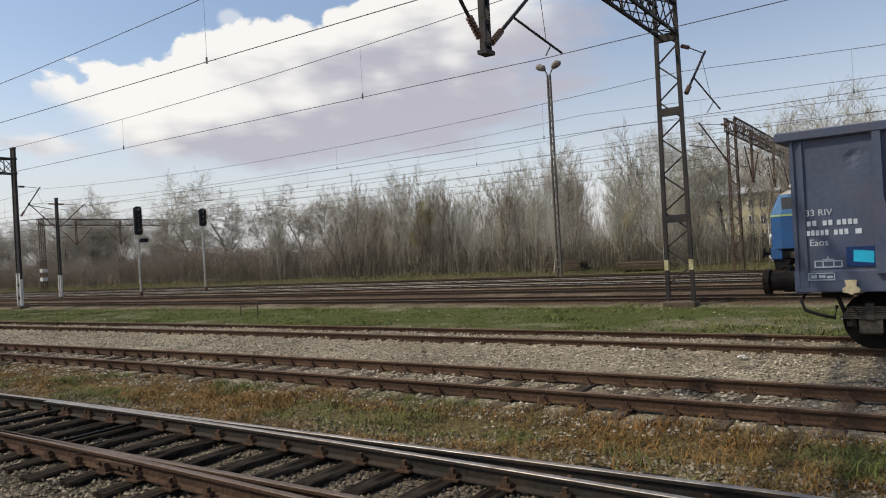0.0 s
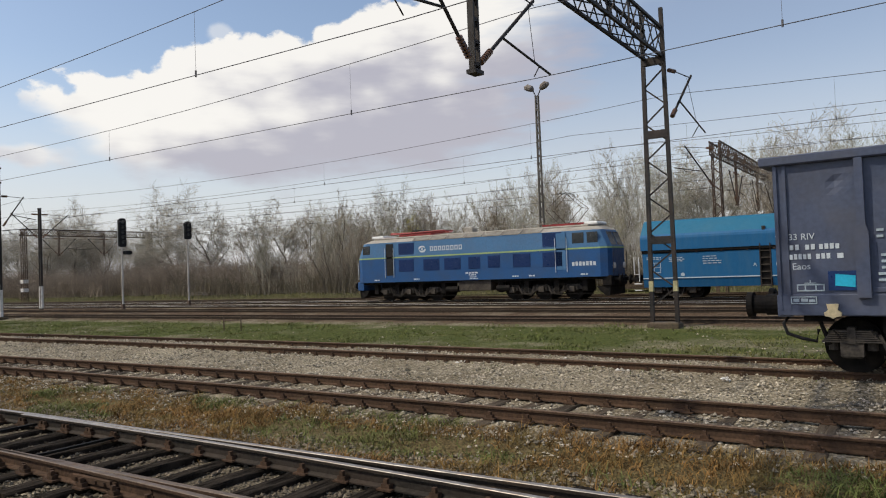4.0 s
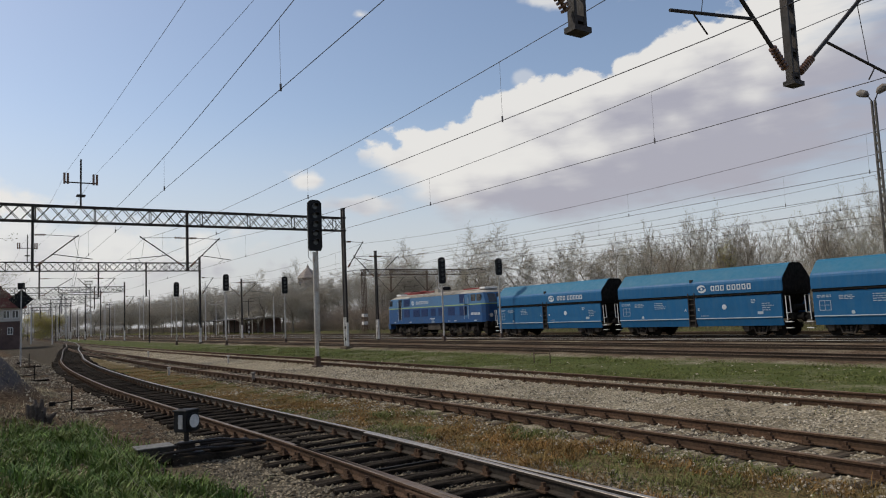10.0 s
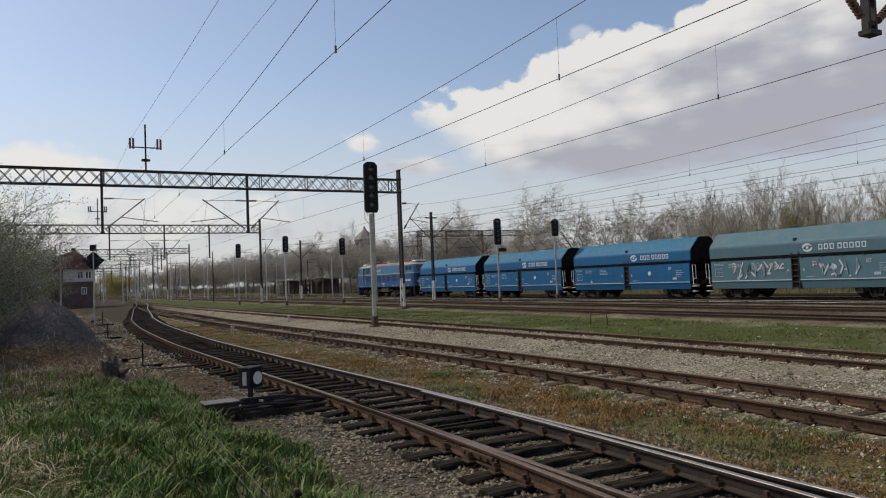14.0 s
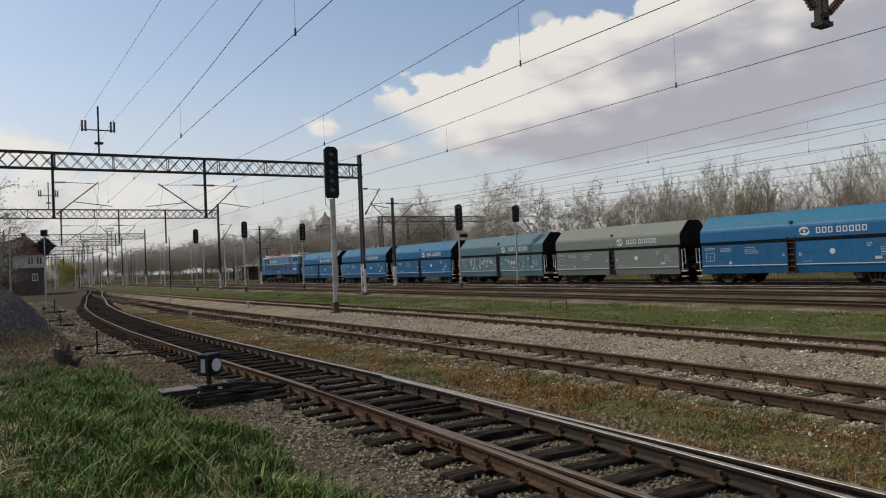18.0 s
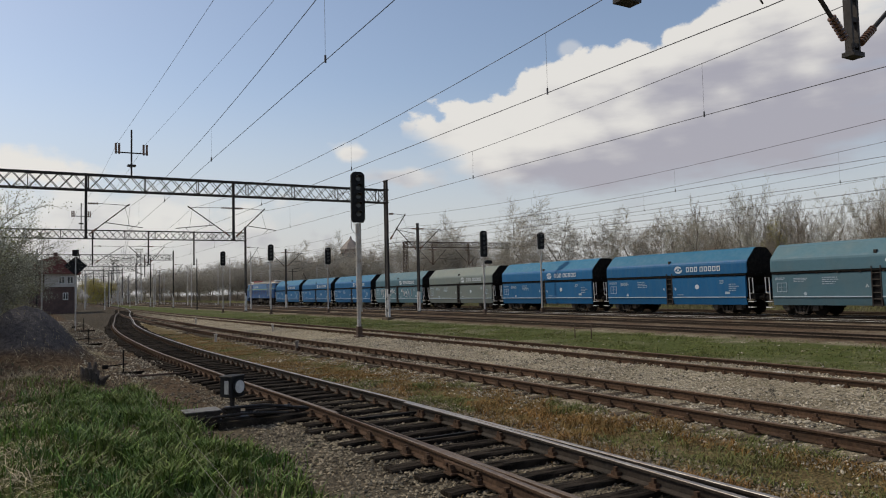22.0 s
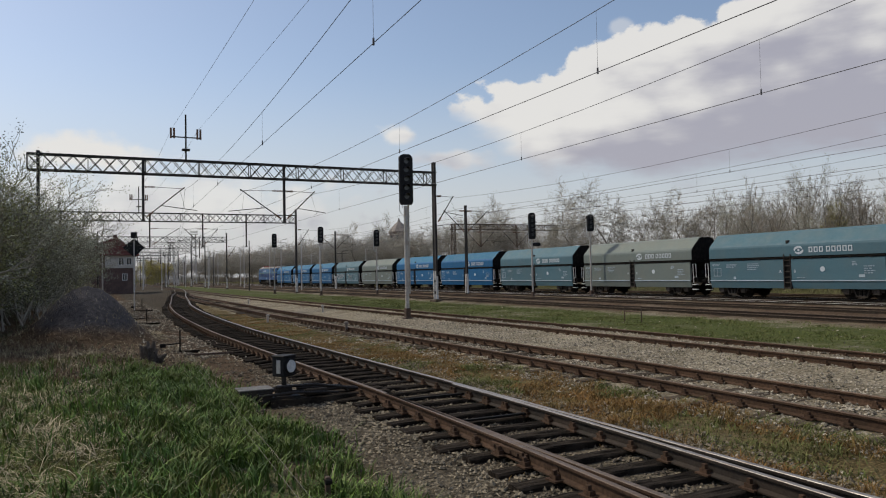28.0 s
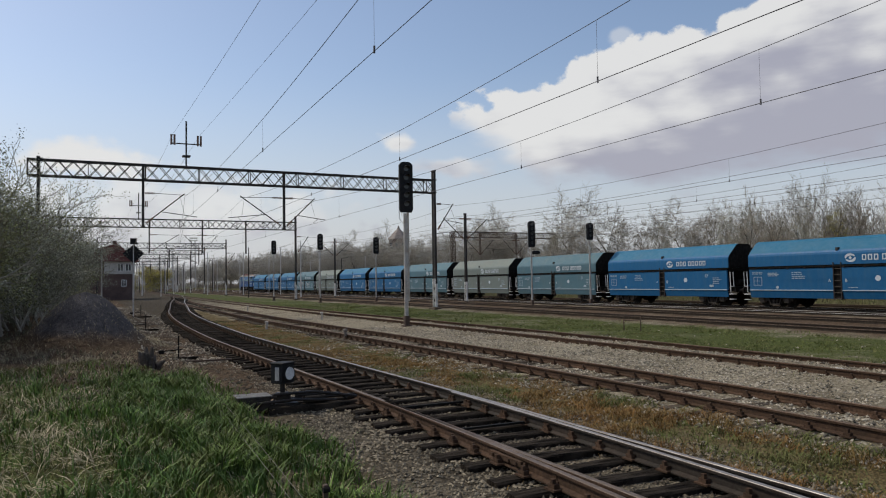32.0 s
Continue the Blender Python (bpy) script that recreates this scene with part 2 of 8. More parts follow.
def mat(name, col, rough=0.7, metal=0.0, var=0.25, scale=3.0, bump=0.2, dirt=None, dirt_amt=0.0, dirt_scale=0.6, rnd=0.0, spec=0.3, stretch=None, island=0.0):
    """A worn surface: base colour, grain at one scale, stains at a larger one, fine relief."""
    mt = bpy.data.materials.new(name)
    mt.use_nodes = True
    nt = mt.node_tree
    b = nt.nodes["Principled BSDF"]
    N, L = nt.nodes.new, nt.links.new
    b.inputs["Roughness"].default_value, b.inputs["Metallic"].default_value = rough, metal
    b.inputs["Specular IOR Level"].default_value = spec
    co = N("ShaderNodeTexCoord").outputs["Object"]
    if stretch:
        mp = N("ShaderNodeMapping")
        mp.inputs["Scale"].default_value = stretch
        L(co, mp.inputs[0])
        co = mp.outputs[0]

    def tex(s, d=4.0):
        n = N("ShaderNodeTexNoise")
        n.inputs["Scale"].default_value, n.inputs["Detail"].default_value = s, d
        L(co, n.inputs["Vector"])
        return n.outputs[0]

    def rng(x, a, b2, lo, hi):
        n = N("ShaderNodeMapRange")
        L(x, n.inputs[0])
        for i, v in enumerate((a, b2, lo, hi)):
            n.inputs[i + 1].default_value = v
        return n.outputs[0]

    grain = tex(scale * 6)
    large = tex(dirt_scale)
    g = rng(grain, 0.3, 0.7, 1 - var, 1 + var)
    l = rng(large, 0.3, 0.7, 1 - var * 0.6, 1 + var * 0.6)
    f = N("ShaderNodeMath")
    f.operation = "MULTIPLY"
    L(g, f.inputs[0]), L(l, f.inputs[1])
    fac = f.outputs[0]
    if rnd or island:
        r = N("ShaderNodeObjectInfo").outputs["Random"] if rnd else N("ShaderNodeNewGeometry").outputs["Random Per Island"]
        a = rnd or island
        f2 = N("ShaderNodeMath")
        f2.operation = "MULTIPLY"
        L(fac, f2.inputs[0]), L(rng(r, 0, 1, 1 - a, 1 + a), f2.inputs[1])
        fac = f2.outputs[0]
    mul = N("ShaderNodeVectorMath")
    mul.operation = "SCALE"
    mul.inputs[0].default_value = col
    L(fac, mul.inputs["Scale"])
    out = mul.outputs[0]
    if dirt:
        mx = N("ShaderNodeMix")
        mx.data_type = "RGBA"
        L(rng(tex(dirt_scale * 2.7, 6.0), 0.42, 0.72, 0.0, dirt_amt), mx.inputs[0])
        L(out, mx.inputs[6])
        mx.inputs[7].default_value = (*dirt, 1)
        out = mx.outputs[2]
    L(out, b.inputs["Base Color"])
    L(rng(tex(scale * 2.0), 0.3, 0.7, max(rough - 0.12, 0.03), min(rough + 0.12, 1.0)), b.inputs["Roughness"])
    if bump:
        bp = N("ShaderNodeBump")
        bp.inputs["Strength"].default_value, bp.inputs["Distance"].default_value = bump, 0.01
        L(tex(scale * 9), bp.inputs["Height"])
        L(bp.outputs[0], b.inputs["Normal"])
    return mt


M = {}
M["rail_far"] = mat("rail_far", (0.05, 0.038, 0.028), 0.9, 0, 0.3, 2, 0.2, spec=0.15)
M["rail_rust"] = mat("rail_rust", (0.075, 0.044, 0.027), 0.9, 0, 0.4, 4, 0.4, (0.05, 0.032, 0.02), 0.7, spec=0.2)
M["rail_brown"] = mat("rail_brown", (0.13, 0.098, 0.075), 0.6, 0.2, 0.25, 3, 0.05, (0.12, 0.075, 0.045), 0.6, 1.5, spec=0.3)
M["rail_oil"] = mat("rail_oil", (0.03, 0.025, 0.02), 0.7, 0.1, 0.4, 4, 0.3, (0.07, 0.045, 0.03), 0.5, 0.5, spec=0.25)
M["rail_top"] = mat("rail_top", (0.25, 0.23, 0.21), 0.42, 0.4, 0.25, 3, 0.05, (0.14, 0.085, 0.05), 0.6, 1.5)
M["rail_bright"] = mat("rail_bright", (0.50, 0.48, 0.45), 0.4, 0.5, 0.15, 3, 0.05, (0.25, 0.18, 0.13), 0.3, 0.4)
M["rail_dull"] = mat("rail_dull", (0.145, 0.095, 0.062), 0.75, 0.1, 0.3, 4, 0.2, (0.085, 0.055, 0.035), 0.6, spec=0.3)
M["sleeper"] = mat("sleeper", (0.017, 0.0135, 0.0105), 0.95, 0, 0.5, 5, 0.9, (0.09, 0.072, 0.054), 0.65, 1.2, rnd=0.4, stretch=(7, 1, 1), spec=0.06)
M["sleeper_old"] = mat("sleeper_old", (0.075, 0.056, 0.038), 0.95, 0, 0.45, 5, 0.8, (0.15, 0.12, 0.085), 0.6, 1.2, rnd=0.35, stretch=(6, 1, 1), spec=0.2)
M["stone"] = mat("stone", (0.32, 0.28, 0.215), 0.95, 0, 0.3, 6, 0.3, island=0.7)
M["stone_dark"] = mat("stone_dark", (0.11, 0.088, 0.062), 0.95, 0, 0.3, 6, 0.3, island=0.6)
M["stone_pale"] = mat("stone_pale", (0.62, 0.60, 0.55), 0.9, 0, 0.2, 6, 0.3)
M["mast"] = mat("mast", (0.03, 0.028, 0.027), 0.7, 0.1, 0.3, 3, 0.15, (0.09, 0.06, 0.045), 0.4)
M["mast_rust"] = mat("mast_rust", (0.11, 0.075, 0.055), 0.8, 0.2, 0.35, 3, 0.2, (0.05, 0.04, 0.035), 0.6)
M["mast_white"] = mat("mast_white", (0.62, 0.60, 0.57), 0.7, 0, 0.2, 3, 0.1, (0.25, 0.2, 0.16), 0.5, 2.0)
M["wire"] = mat("wire", (0.11, 0.105, 0.11), 0.6, 0.2, 0.15, 2, 0)
M["insulator"] = mat("insulator", (0.16, 0.09, 0.06), 0.25, 0, 0.2, 3, 0)
M["concrete"] = mat("concrete", (0.22, 0.195, 0.17), 0.9, 0, 0.2, 3, 0.4, (0.10, 0.075, 0.06), 0.7, 1.0)
M["footing"] = mat("footing", (0.095, 0.072, 0.05), 0.95, 0, 0.3, 3, 0.4, (0.05, 0.045, 0.025), 0.6, 1.0)
M["straw_wire"] = mat("straw_wire", (0.17, 0.15, 0.12), 0.6, 0.2, 0.2, 3, 0)
M["tower_pale"] = mat("tower_pale", (0.5, 0.49, 0.47), 0.8, 0, 0.15, 2, 0, (0.4, 0.38, 0.36), 0.4, 0.5)
M["signal_black"] = mat("signal_black", (0.012, 0.012, 0.013), 0.75, 0, 0.2, 3, 0.05)
# Hood black is lifted in colour to suggest sky reflection.
M["signal_hood"] = mat("signal_hood", (0.03, 0.03, 0.032), 0.4, 0, 0.2, 3, 0.05, spec=0.5)
# Lens colour is lightened in place of sky glints.
M["lens"] = mat("lens", (0.09, 0.095, 0.1), 0.12, 0, 0.1, 3, 0)
M["white_paint"] = mat("white_paint", (0.74, 0.74, 0.72), 0.5, 0, 0.1, 3, 0.05, (0.4, 0.38, 0.34), 0.4, 2.0)
M["glass_dark"] = mat("glass_dark", (0.02, 0.025, 0.03), 0.06, 0, 0.1, 2, 0, spec=0.8)
M["bogie_dirt"] = mat("bogie_dirt", (0.075, 0.064, 0.052), 0.85, 0.1, 0.4, 3, 0.3, (0.02, 0.018, 0.016), 0.6, 1.5)
M["post_paint"] = mat("post_paint", (0.50, 0.475, 0.43), 0.6, 0, 0.2, 3, 0.1, (0.27, 0.19, 0.13), 0.6, 0.9)
# Near-black steel; on the hopper wagons it also stands for shade in gaps.
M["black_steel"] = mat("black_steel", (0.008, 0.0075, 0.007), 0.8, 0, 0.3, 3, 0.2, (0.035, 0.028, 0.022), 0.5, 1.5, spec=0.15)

# ---- plan of the yard: x runs along the tracks, y across them, z = 0 is the top of the rails ----
GAUGE = 1.507
KNOTS = {
    1: ((-420, 26.0), (-300, 22.5), (-160, 16.5), (-115, 12.6), (-94, 10.1), (-67, 7.3), (-58, 6.35), (-44, 5.4), (-30, 4.98), (-22, 5.05), (-16, 5.18), (-12, 5.28), (0, 5.33), (30, 5.33)),
    2: ((-101, 11.3), (-86, 10.35), (-72, 10.05), (-57, 9.85), (-45, 9.6), (-33, 9.7), (-20, 10.0), (-10, 10.05), (0, 9.84), (20, 9.0), (45, 7.6)),
    3: ((-420, 24.0), (-200, 16.5), (-100, 14.7), (-70, 14.6), (-48, 14.9), (-35, 15.2), (-20, 15.35), (-10, 15.2), (0, 14.84), (20, 13.5), (60, 10.0)),
    4: ((-420, 26.2), (160, 26.2)), 5: ((-420, 31.3), (160, 31.3)), 6: ((-420, 36.0), (160, 36.0)),
    7: ((-420, 40.66), (260, 40.66)), 8: ((-420, 45.4), (160, 45.4)),
}


def knot_curve(t, x):
    """How far across the track's middle lies at x: a smooth curve through its knots."""
    ks = KNOTS[t]
    xs, ys = [k[0] for k in ks], [k[1] for k in ks]
    i = int(np.clip(np.searchsorted(xs, x) - 1, 0, len(xs) - 2))
    def slope(j):
        a, b = max(j - 1, 0), min(j + 1, len(xs) - 1)
        return (ys[b] - ys[a]) / (xs[b] - xs[a])
    d = xs[i + 1] - xs[i]
    u = min(max((x - xs[i]) / d, 0), 1)
    return ((2 * u**3 - 3 * u**2 + 1) * ys[i] + (u**3 - 2 * u**2 + u) * d * slope(i)
            + (3 * u**2 - 2 * u**3) * ys[i + 1] + (u**3 - u**2) * d * slope(i + 1))


CURVE_X = np.arange(-420.0, 261.0, 0.5)
CURVE = {t: np.array([knot_curve(t, v) for v in CURVE_X]) for t in KNOTS}


def centre(t, x):
    return float(np.interp(x, CURVE_X, CURVE[t]))


def branch(x):
    """The middle of the track that leaves track 1 at the points."""
    return centre(1, x) - 0.0036 * max(x + 12.0, 0) ** 2


RAIL = [(-0.07, -0.17), (0.07, -0.17), (0.07, -0.155), (0.012, -0.135), (0.01, -0.045), (0.035, -0.035), (0.036, -0.006), (0.03, 0.0), (-0.03, 0.0), (-0.036, -0.006), (-0.035, -0.035), (-0.01, -0.045), (-0.012, -0.135), (-0.07, -0.155)]


def rail_geo(f, side, x0, x1, step):
    """A rail along the curve y = f(x) + side, its head bright on top."""
    g = Geo()
    n = max(int((x1 - x0) / step), 2)
    k = len(RAIL)
    vs, fs, ks = [], [], []
    for i in range(n + 1):
        x = x0 + (x1 - x0) * i / n
        s = (f(x + 0.05) - f(x - 0.05)) / 0.1
        c = 1 / math.hypot(1, s)
        for u, v in RAIL:
            d = side + u
            vs.append((x - d * s * c, f(x) + d * c, v))
    for i in range(n):
        for j in range(k):
            q = (j + 1) % k
            fs.append((i * k + j, i * k + q, i * k + k + q, i * k + k + j))
            ks.append(1 if j in (6, 7, 8) else 0)
    fs += [tuple(range(k - 1, -1, -1)), tuple(range(n * k, n * k + k))]
    g.v, g.f, g.k = vs, fs, ks + [0, 0]
    return g


# ground: one sheet to the horizon, fine near the camera
def axis_points(a, b, fine, far):
    mid = list(np.arange(a, b + 1e-6, fine))
    out, d, p = [], fine, b
    while p < far:
        d *= 1.35
        p += d
        out.append(p)
    neg, d, p = [], fine, a
    while p > -far:
        d *= 1.35
        p -= d
        neg.append(p)
    return np.array(neg[::-1] + mid + out)


def fbm(x, y, s, seed=0.0, octaves=4):
    """Cheap layered noise over arrays."""
    r = np.zeros_like(x)
    a = 1.0
    for o in range(octaves):
        k = 2.0**o / s
        r += a * (np.sin(x * k * 1.7 + 1.3 * np.sin(y * k * 1.1 + seed + o) + seed * 2.1) * np.sin(y * k * 1.9 + 1.7 * np.sin(x * k * 0.9 + seed * 1.7 + o * 2.0)))
        a *= 0.6
    return r / 2.0


def band(y, a, b, w):
    return np.clip((y - a) / w + 0.5, 0, 1) * np.clip((b - y) / w + 0.5, 0, 1)


TRACK_Y = {t: (lambda xs, t=t: np.interp(xs, CURVE_X, CURVE[t])) for t in KNOTS}


def ground_height(x, y, lines=None):
    """Height of the ground: shallow ballast beds, a bank under the grass where the camera stands."""
    z = np.full_like(x, -0.24) + 0.03 * fbm(x, y, 2.3, 1.0) + 0.03 * fbm(x, y, 0.7, 2.0)
    for t in KNOTS:
        c = lines[t] if lines else TRACK_Y[t](x)
        d = np.abs(y - c)
        z += np.clip(1.5 - d * 0.75, 0, 1) * {1: 0.0, 2: 0.052, 3: 0.12}.get(t, 0.12)
    bank = np.clip((3.1 - y + 0.5 * fbm(x, y, 3.0, 4.0)) / 3.0, 0, 1)
    z += bank * (0.35 + 0.1 * fbm(x, y, 1.1, 3.0))
    mound = np.exp(-((((x + 27.0) / 2.7) ** 2 + ((y - 0.05) / 1.5) ** 2) ** 1.4))
    z += mound * (1.6 + 0.1 * fbm(x, y, 1.3, 7.0))
    z += np.clip((y - 48) / 10, 0, 1) * (0.35 + 0.25 * fbm(x, y, 5.0, 9.0))
    return z


def make_ground():
    gx, gy = axis_points(-110, 25, 0.5, 3000), axis_points(-8, 52, 0.4, 3000)
    X, Y = np.meshgrid(gx, gy)
    lines = {t: np.broadcast_to(TRACK_Y[t](gx), X.shape) for t in KNOTS}
    Z = ground_height(X, Y, lines)
    ny, nx = X.shape
    v = np.stack([X, Y, Z], -1).reshape(-1, 3)
    i = np.arange(nx * ny).reshape(ny, nx)
    f = np.stack([i[:-1, :-1], i[:-1, 1:], i[1:, 1:], i[1:, :-1]], -1).reshape(-1, 4)
    me = raw("ground", v, f, GROUND_MAT, smooth=True)
    n1, n2 = fbm(X, Y, 4.0, 5.0), fbm(X, Y, 1.1, 6.0)
    n = n1 * 0.6 + n2 * 0.4
    t1, t2, t3 = lines[1], lines[2], lines[3]
    green = band(Y, t3 + 1.4, 24.5, 0.8) * np.clip(0.92 + 0.7 * n, 0, 1) + np.clip((2.6 - Y + n) / 1.5, 0, 1) * np.clip((X + 18 + 2 * n) / 3, 0.06, 1) + np.clip((Y - 47.5) / 3 + n, 0, 1) * 0.7
    dry = band(Y, t1 + 1.2 + 0.4 * n, t2 - 1.2 + 0.4 * n, 0.5) * np.clip(1.05 + 0.6 * n, 0, 1) + np.clip((3.6 - Y + n) / 1.0, 0, 1) * 0.5 * np.clip((X + 15 + 2 * n) / 3, 0, 1) + np.clip((Y - 46.5) / 2 + n, 0, 1) * 0.8
    rust = band(Y, 24.6, 48, 0.8) * np.clip(0.85 + 0.6 * n, 0, 1) + np.exp(-((Y - t2) / 0.9) ** 2) * 0.5 + np.exp(-((Y - t3) / 0.9) ** 2) * 0.4
    bed = np.exp(-((Y - t1) / 1.05) ** 4) * (0.75 + 0.35 * n) * np.clip(1.5 + X / 40, 0.45, 1) + band(Y, 1.5, t1 - 0.9, 0.5) * 0.8
    soil = np.clip((4.4 - Y + 0.9 * n) / 0.8, 0, 1) * np.clip((-X - 11 + 3 * n) / 4, 0, 1)
    bed = bed + np.clip((-X - 58 + 12 * n) / 40, 0, 1) * band(Y, -3, 25, 2.0) * 0.75
    heap = np.clip(np.exp(-((((X + 27.0) / 2.7) ** 2 + ((Y - 0.05) / 1.5) ** 2) ** 1.4)) * 4 - 0.5, 0, 1)
    for nm, a in (("green", green), ("dry", dry), ("rust", rust), ("bed", bed), ("soil", soil), ("heap", heap)):
        me.attributes.new(nm, "FLOAT", "POINT").data.foreach_set("value", np.clip(a, 0, 1).ravel().astype("f4"))
    solid("ground", me, None, "gravel and grass ground of a railway yard", "ground", "structure")


def make_ground_mat():
    mt = bpy.data.materials.new("yard_ground")
    mt.use_nodes = True
    nt = mt.node_tree
    N, L = nt.nodes.new, nt.links.new
    b = nt.nodes["Principled BSDF"]
    b.inputs["Roughness"].default_value, b.inputs["Specular IOR Level"].default_value = 0.95, 0.06
    co = N("ShaderNodeTexCoord").outputs["Object"]

    def tex(s, d=5.0, r=0.6):
        n = N("ShaderNodeTexNoise")
        n.inputs["Scale"].default_value, n.inputs["Detail"].default_value, n.inputs["Roughness"].default_value = s, d, r
        L(co, n.inputs["Vector"])
        return n.outputs[0]

    def ramp(x, *stops):
        n = N("ShaderNodeValToRGB")
        e = n.color_ramp.elements
        while len(e) < len(stops):
            e.new(0.5)
        for el, (p, c) in zip(e, stops):
            el.position, el.color = p, (*c, 1)
        L(x, n.inputs[0])
        return n.outputs[0]

    def mix(f, a, c):
        n = N("ShaderNodeMix")
        n.data_type = "RGBA"
        L(f, n.inputs[0]), L(a, n.inputs[6]), L(c, n.inputs[7])
        return n.outputs[2]

    vor = N("ShaderNodeTexVoronoi")
    vor.inputs["Scale"].default_value = 24.0
    L(co, vor.inputs["Vector"])
    pebble = N("ShaderNodeMapRange")
    L(vor.outputs["Color"], pebble.inputs[0])
    base = ramp(pebble.outputs[0], (0.0, (0.10, 0.086, 0.063)), (0.5, (0.25, 0.218, 0.162)), (1.0, (0.5, 0.445, 0.345)))
    fine, mid = tex(9.0), tex(1.3)
    patch = N("ShaderNodeMix")
    patch.data_type, patch.blend_type = "RGBA", "MULTIPLY"
    patch.inputs[0].default_value = 1.0
    L(base, patch.inputs[6])
    L(ramp(tex(0.45, 4.0, 0.6), (0.35, (0.72, 0.69, 0.63)), (0.52, (1.0, 0.98, 0.93)), (0.7, (1.18, 1.17, 1.12))), patch.inputs[7])
    base = patch.outputs[2]
    for nm, cols in (("rust", ((0.04, 0.027, 0.017), (0.1, 0.068, 0.044), (0.19, 0.14, 0.093))), ("bed", ((0.02, 0.016, 0.011), (0.06, 0.049, 0.035), (0.16, 0.135, 0.1))), ("soil", ((0.03, 0.019, 0.011), (0.085, 0.056, 0.034), (0.18, 0.135, 0.09))),
                     ("dry", ((0.05, 0.04, 0.018), (0.122, 0.09, 0.042), (0.21, 0.168, 0.083))), ("green", ((0.035, 0.046, 0.013), (0.076, 0.093, 0.026), (0.145, 0.135, 0.055))),
                     ("heap", ((0.036, 0.034, 0.036), (0.068, 0.064, 0.067), (0.115, 0.108, 0.11)))):
        at = N("ShaderNodeAttribute")
        at.attribute_name = nm
        w = N("ShaderNodeMath")
        w.operation = "MULTIPLY_ADD"
        L(mid, w.inputs[0])
        w.inputs[1].default_value, w.inputs[2].default_value = 1.1, -0.55
        s = N("ShaderNodeMath")
        s.operation = "ADD"
        L(w.outputs[0], s.inputs[0]), L(at.outputs["Fac"], s.inputs[1])
        p = N("ShaderNodeMath")
        p.operation, p.use_clamp = "MULTIPLY", True
        L(s.outputs[0], p.inputs[0]), L(at.outputs["Fac"], p.inputs[1])
        q = N("ShaderNodeMath")
        q.operation, q.use_clamp = "MULTIPLY", True
        L(p.outputs[0], q.inputs[0])
        q.inputs[1].default_value = 1.3
        base = mix(q.outputs[0], base, ramp(fine, (0.3, cols[0]), (0.5, cols[1]), (0.75, cols[2])))
    L(base, b.inputs["Base Color"])
    bp = N("ShaderNodeBump")
    bp.inputs["Strength"].default_value, bp.inputs["Distance"].default_value = 0.9, 0.04
    L(vor.outputs["Distance"], bp.inputs["Height"])
    L(bp.outputs[0], b.inputs["Normal"])
    return mt


GROUND_MAT = make_ground_mat()
make_ground()

# ---- tracks ----
def sleeper_mesh(name, length, mt):
    """A hewn wooden sleeper with a split, uneven top and worn ends."""
    g = Geo()
    n, sec = 7, [(-0.125, -0.42), (-0.128, -0.185), (-0.105, -0.166), (-0.03, -0.163), (0.0, -0.172), (0.025, -0.164), (0.105, -0.167), (0.128, -0.187), (0.125, -0.42)]
    vs, k = [], len(sec)
    for i in range(n + 1):
        y = (i / n - 0.5) * length + random.uniform(-0.02, 0.02)
        for u, v in sec:
            e = 0.012 if i in (0, n) else 0.0
            vs.append((u + random.uniform(-0.008, 0.008), y + random.uniform(-0.012, 0.012), v + random.uniform(-0.006, 0.005) - e))
    fs = [(i * k + j, i * k + (j + 1) % k, i * k + k + (j + 1) % k, i * k + k + j) for i in range(n) for j in range(k)]
    g.add(vs, fs + [tuple(range(k)), tuple(range(n * k, n * k + k))])
    return g.mesh(name, mt)


def chair_geo(g, x, y, s):
    """A rail chair with its two clips and screw heads."""
    g.box((x - 0.09, y - 0.17, -0.168), (x + 0.09, y + 0.17, -0.148))
    for d in (-1, 1):
        g.box((x - 0.05, y + d * 0.105 - 0.035, -0.15), (x + 0.05, y + d * 0.105 + 0.035, -0.105))
        g.box((x - 0.022, y + d * 0.115 - 0.022, -0.106), (x + 0.022, y + d * 0.115 + 0.022, -0.055))


SLEEPER = [sleeper_mesh("sleeper", 2.6, M["sleeper"]) for _ in range(5)]
SLEEPER_OLD = [sleeper_mesh("sleeper", 2.55, M["sleeper_old"]) for _ in range(4)]


BROWN = [M["rail_rust"], M["rail_brown"]]


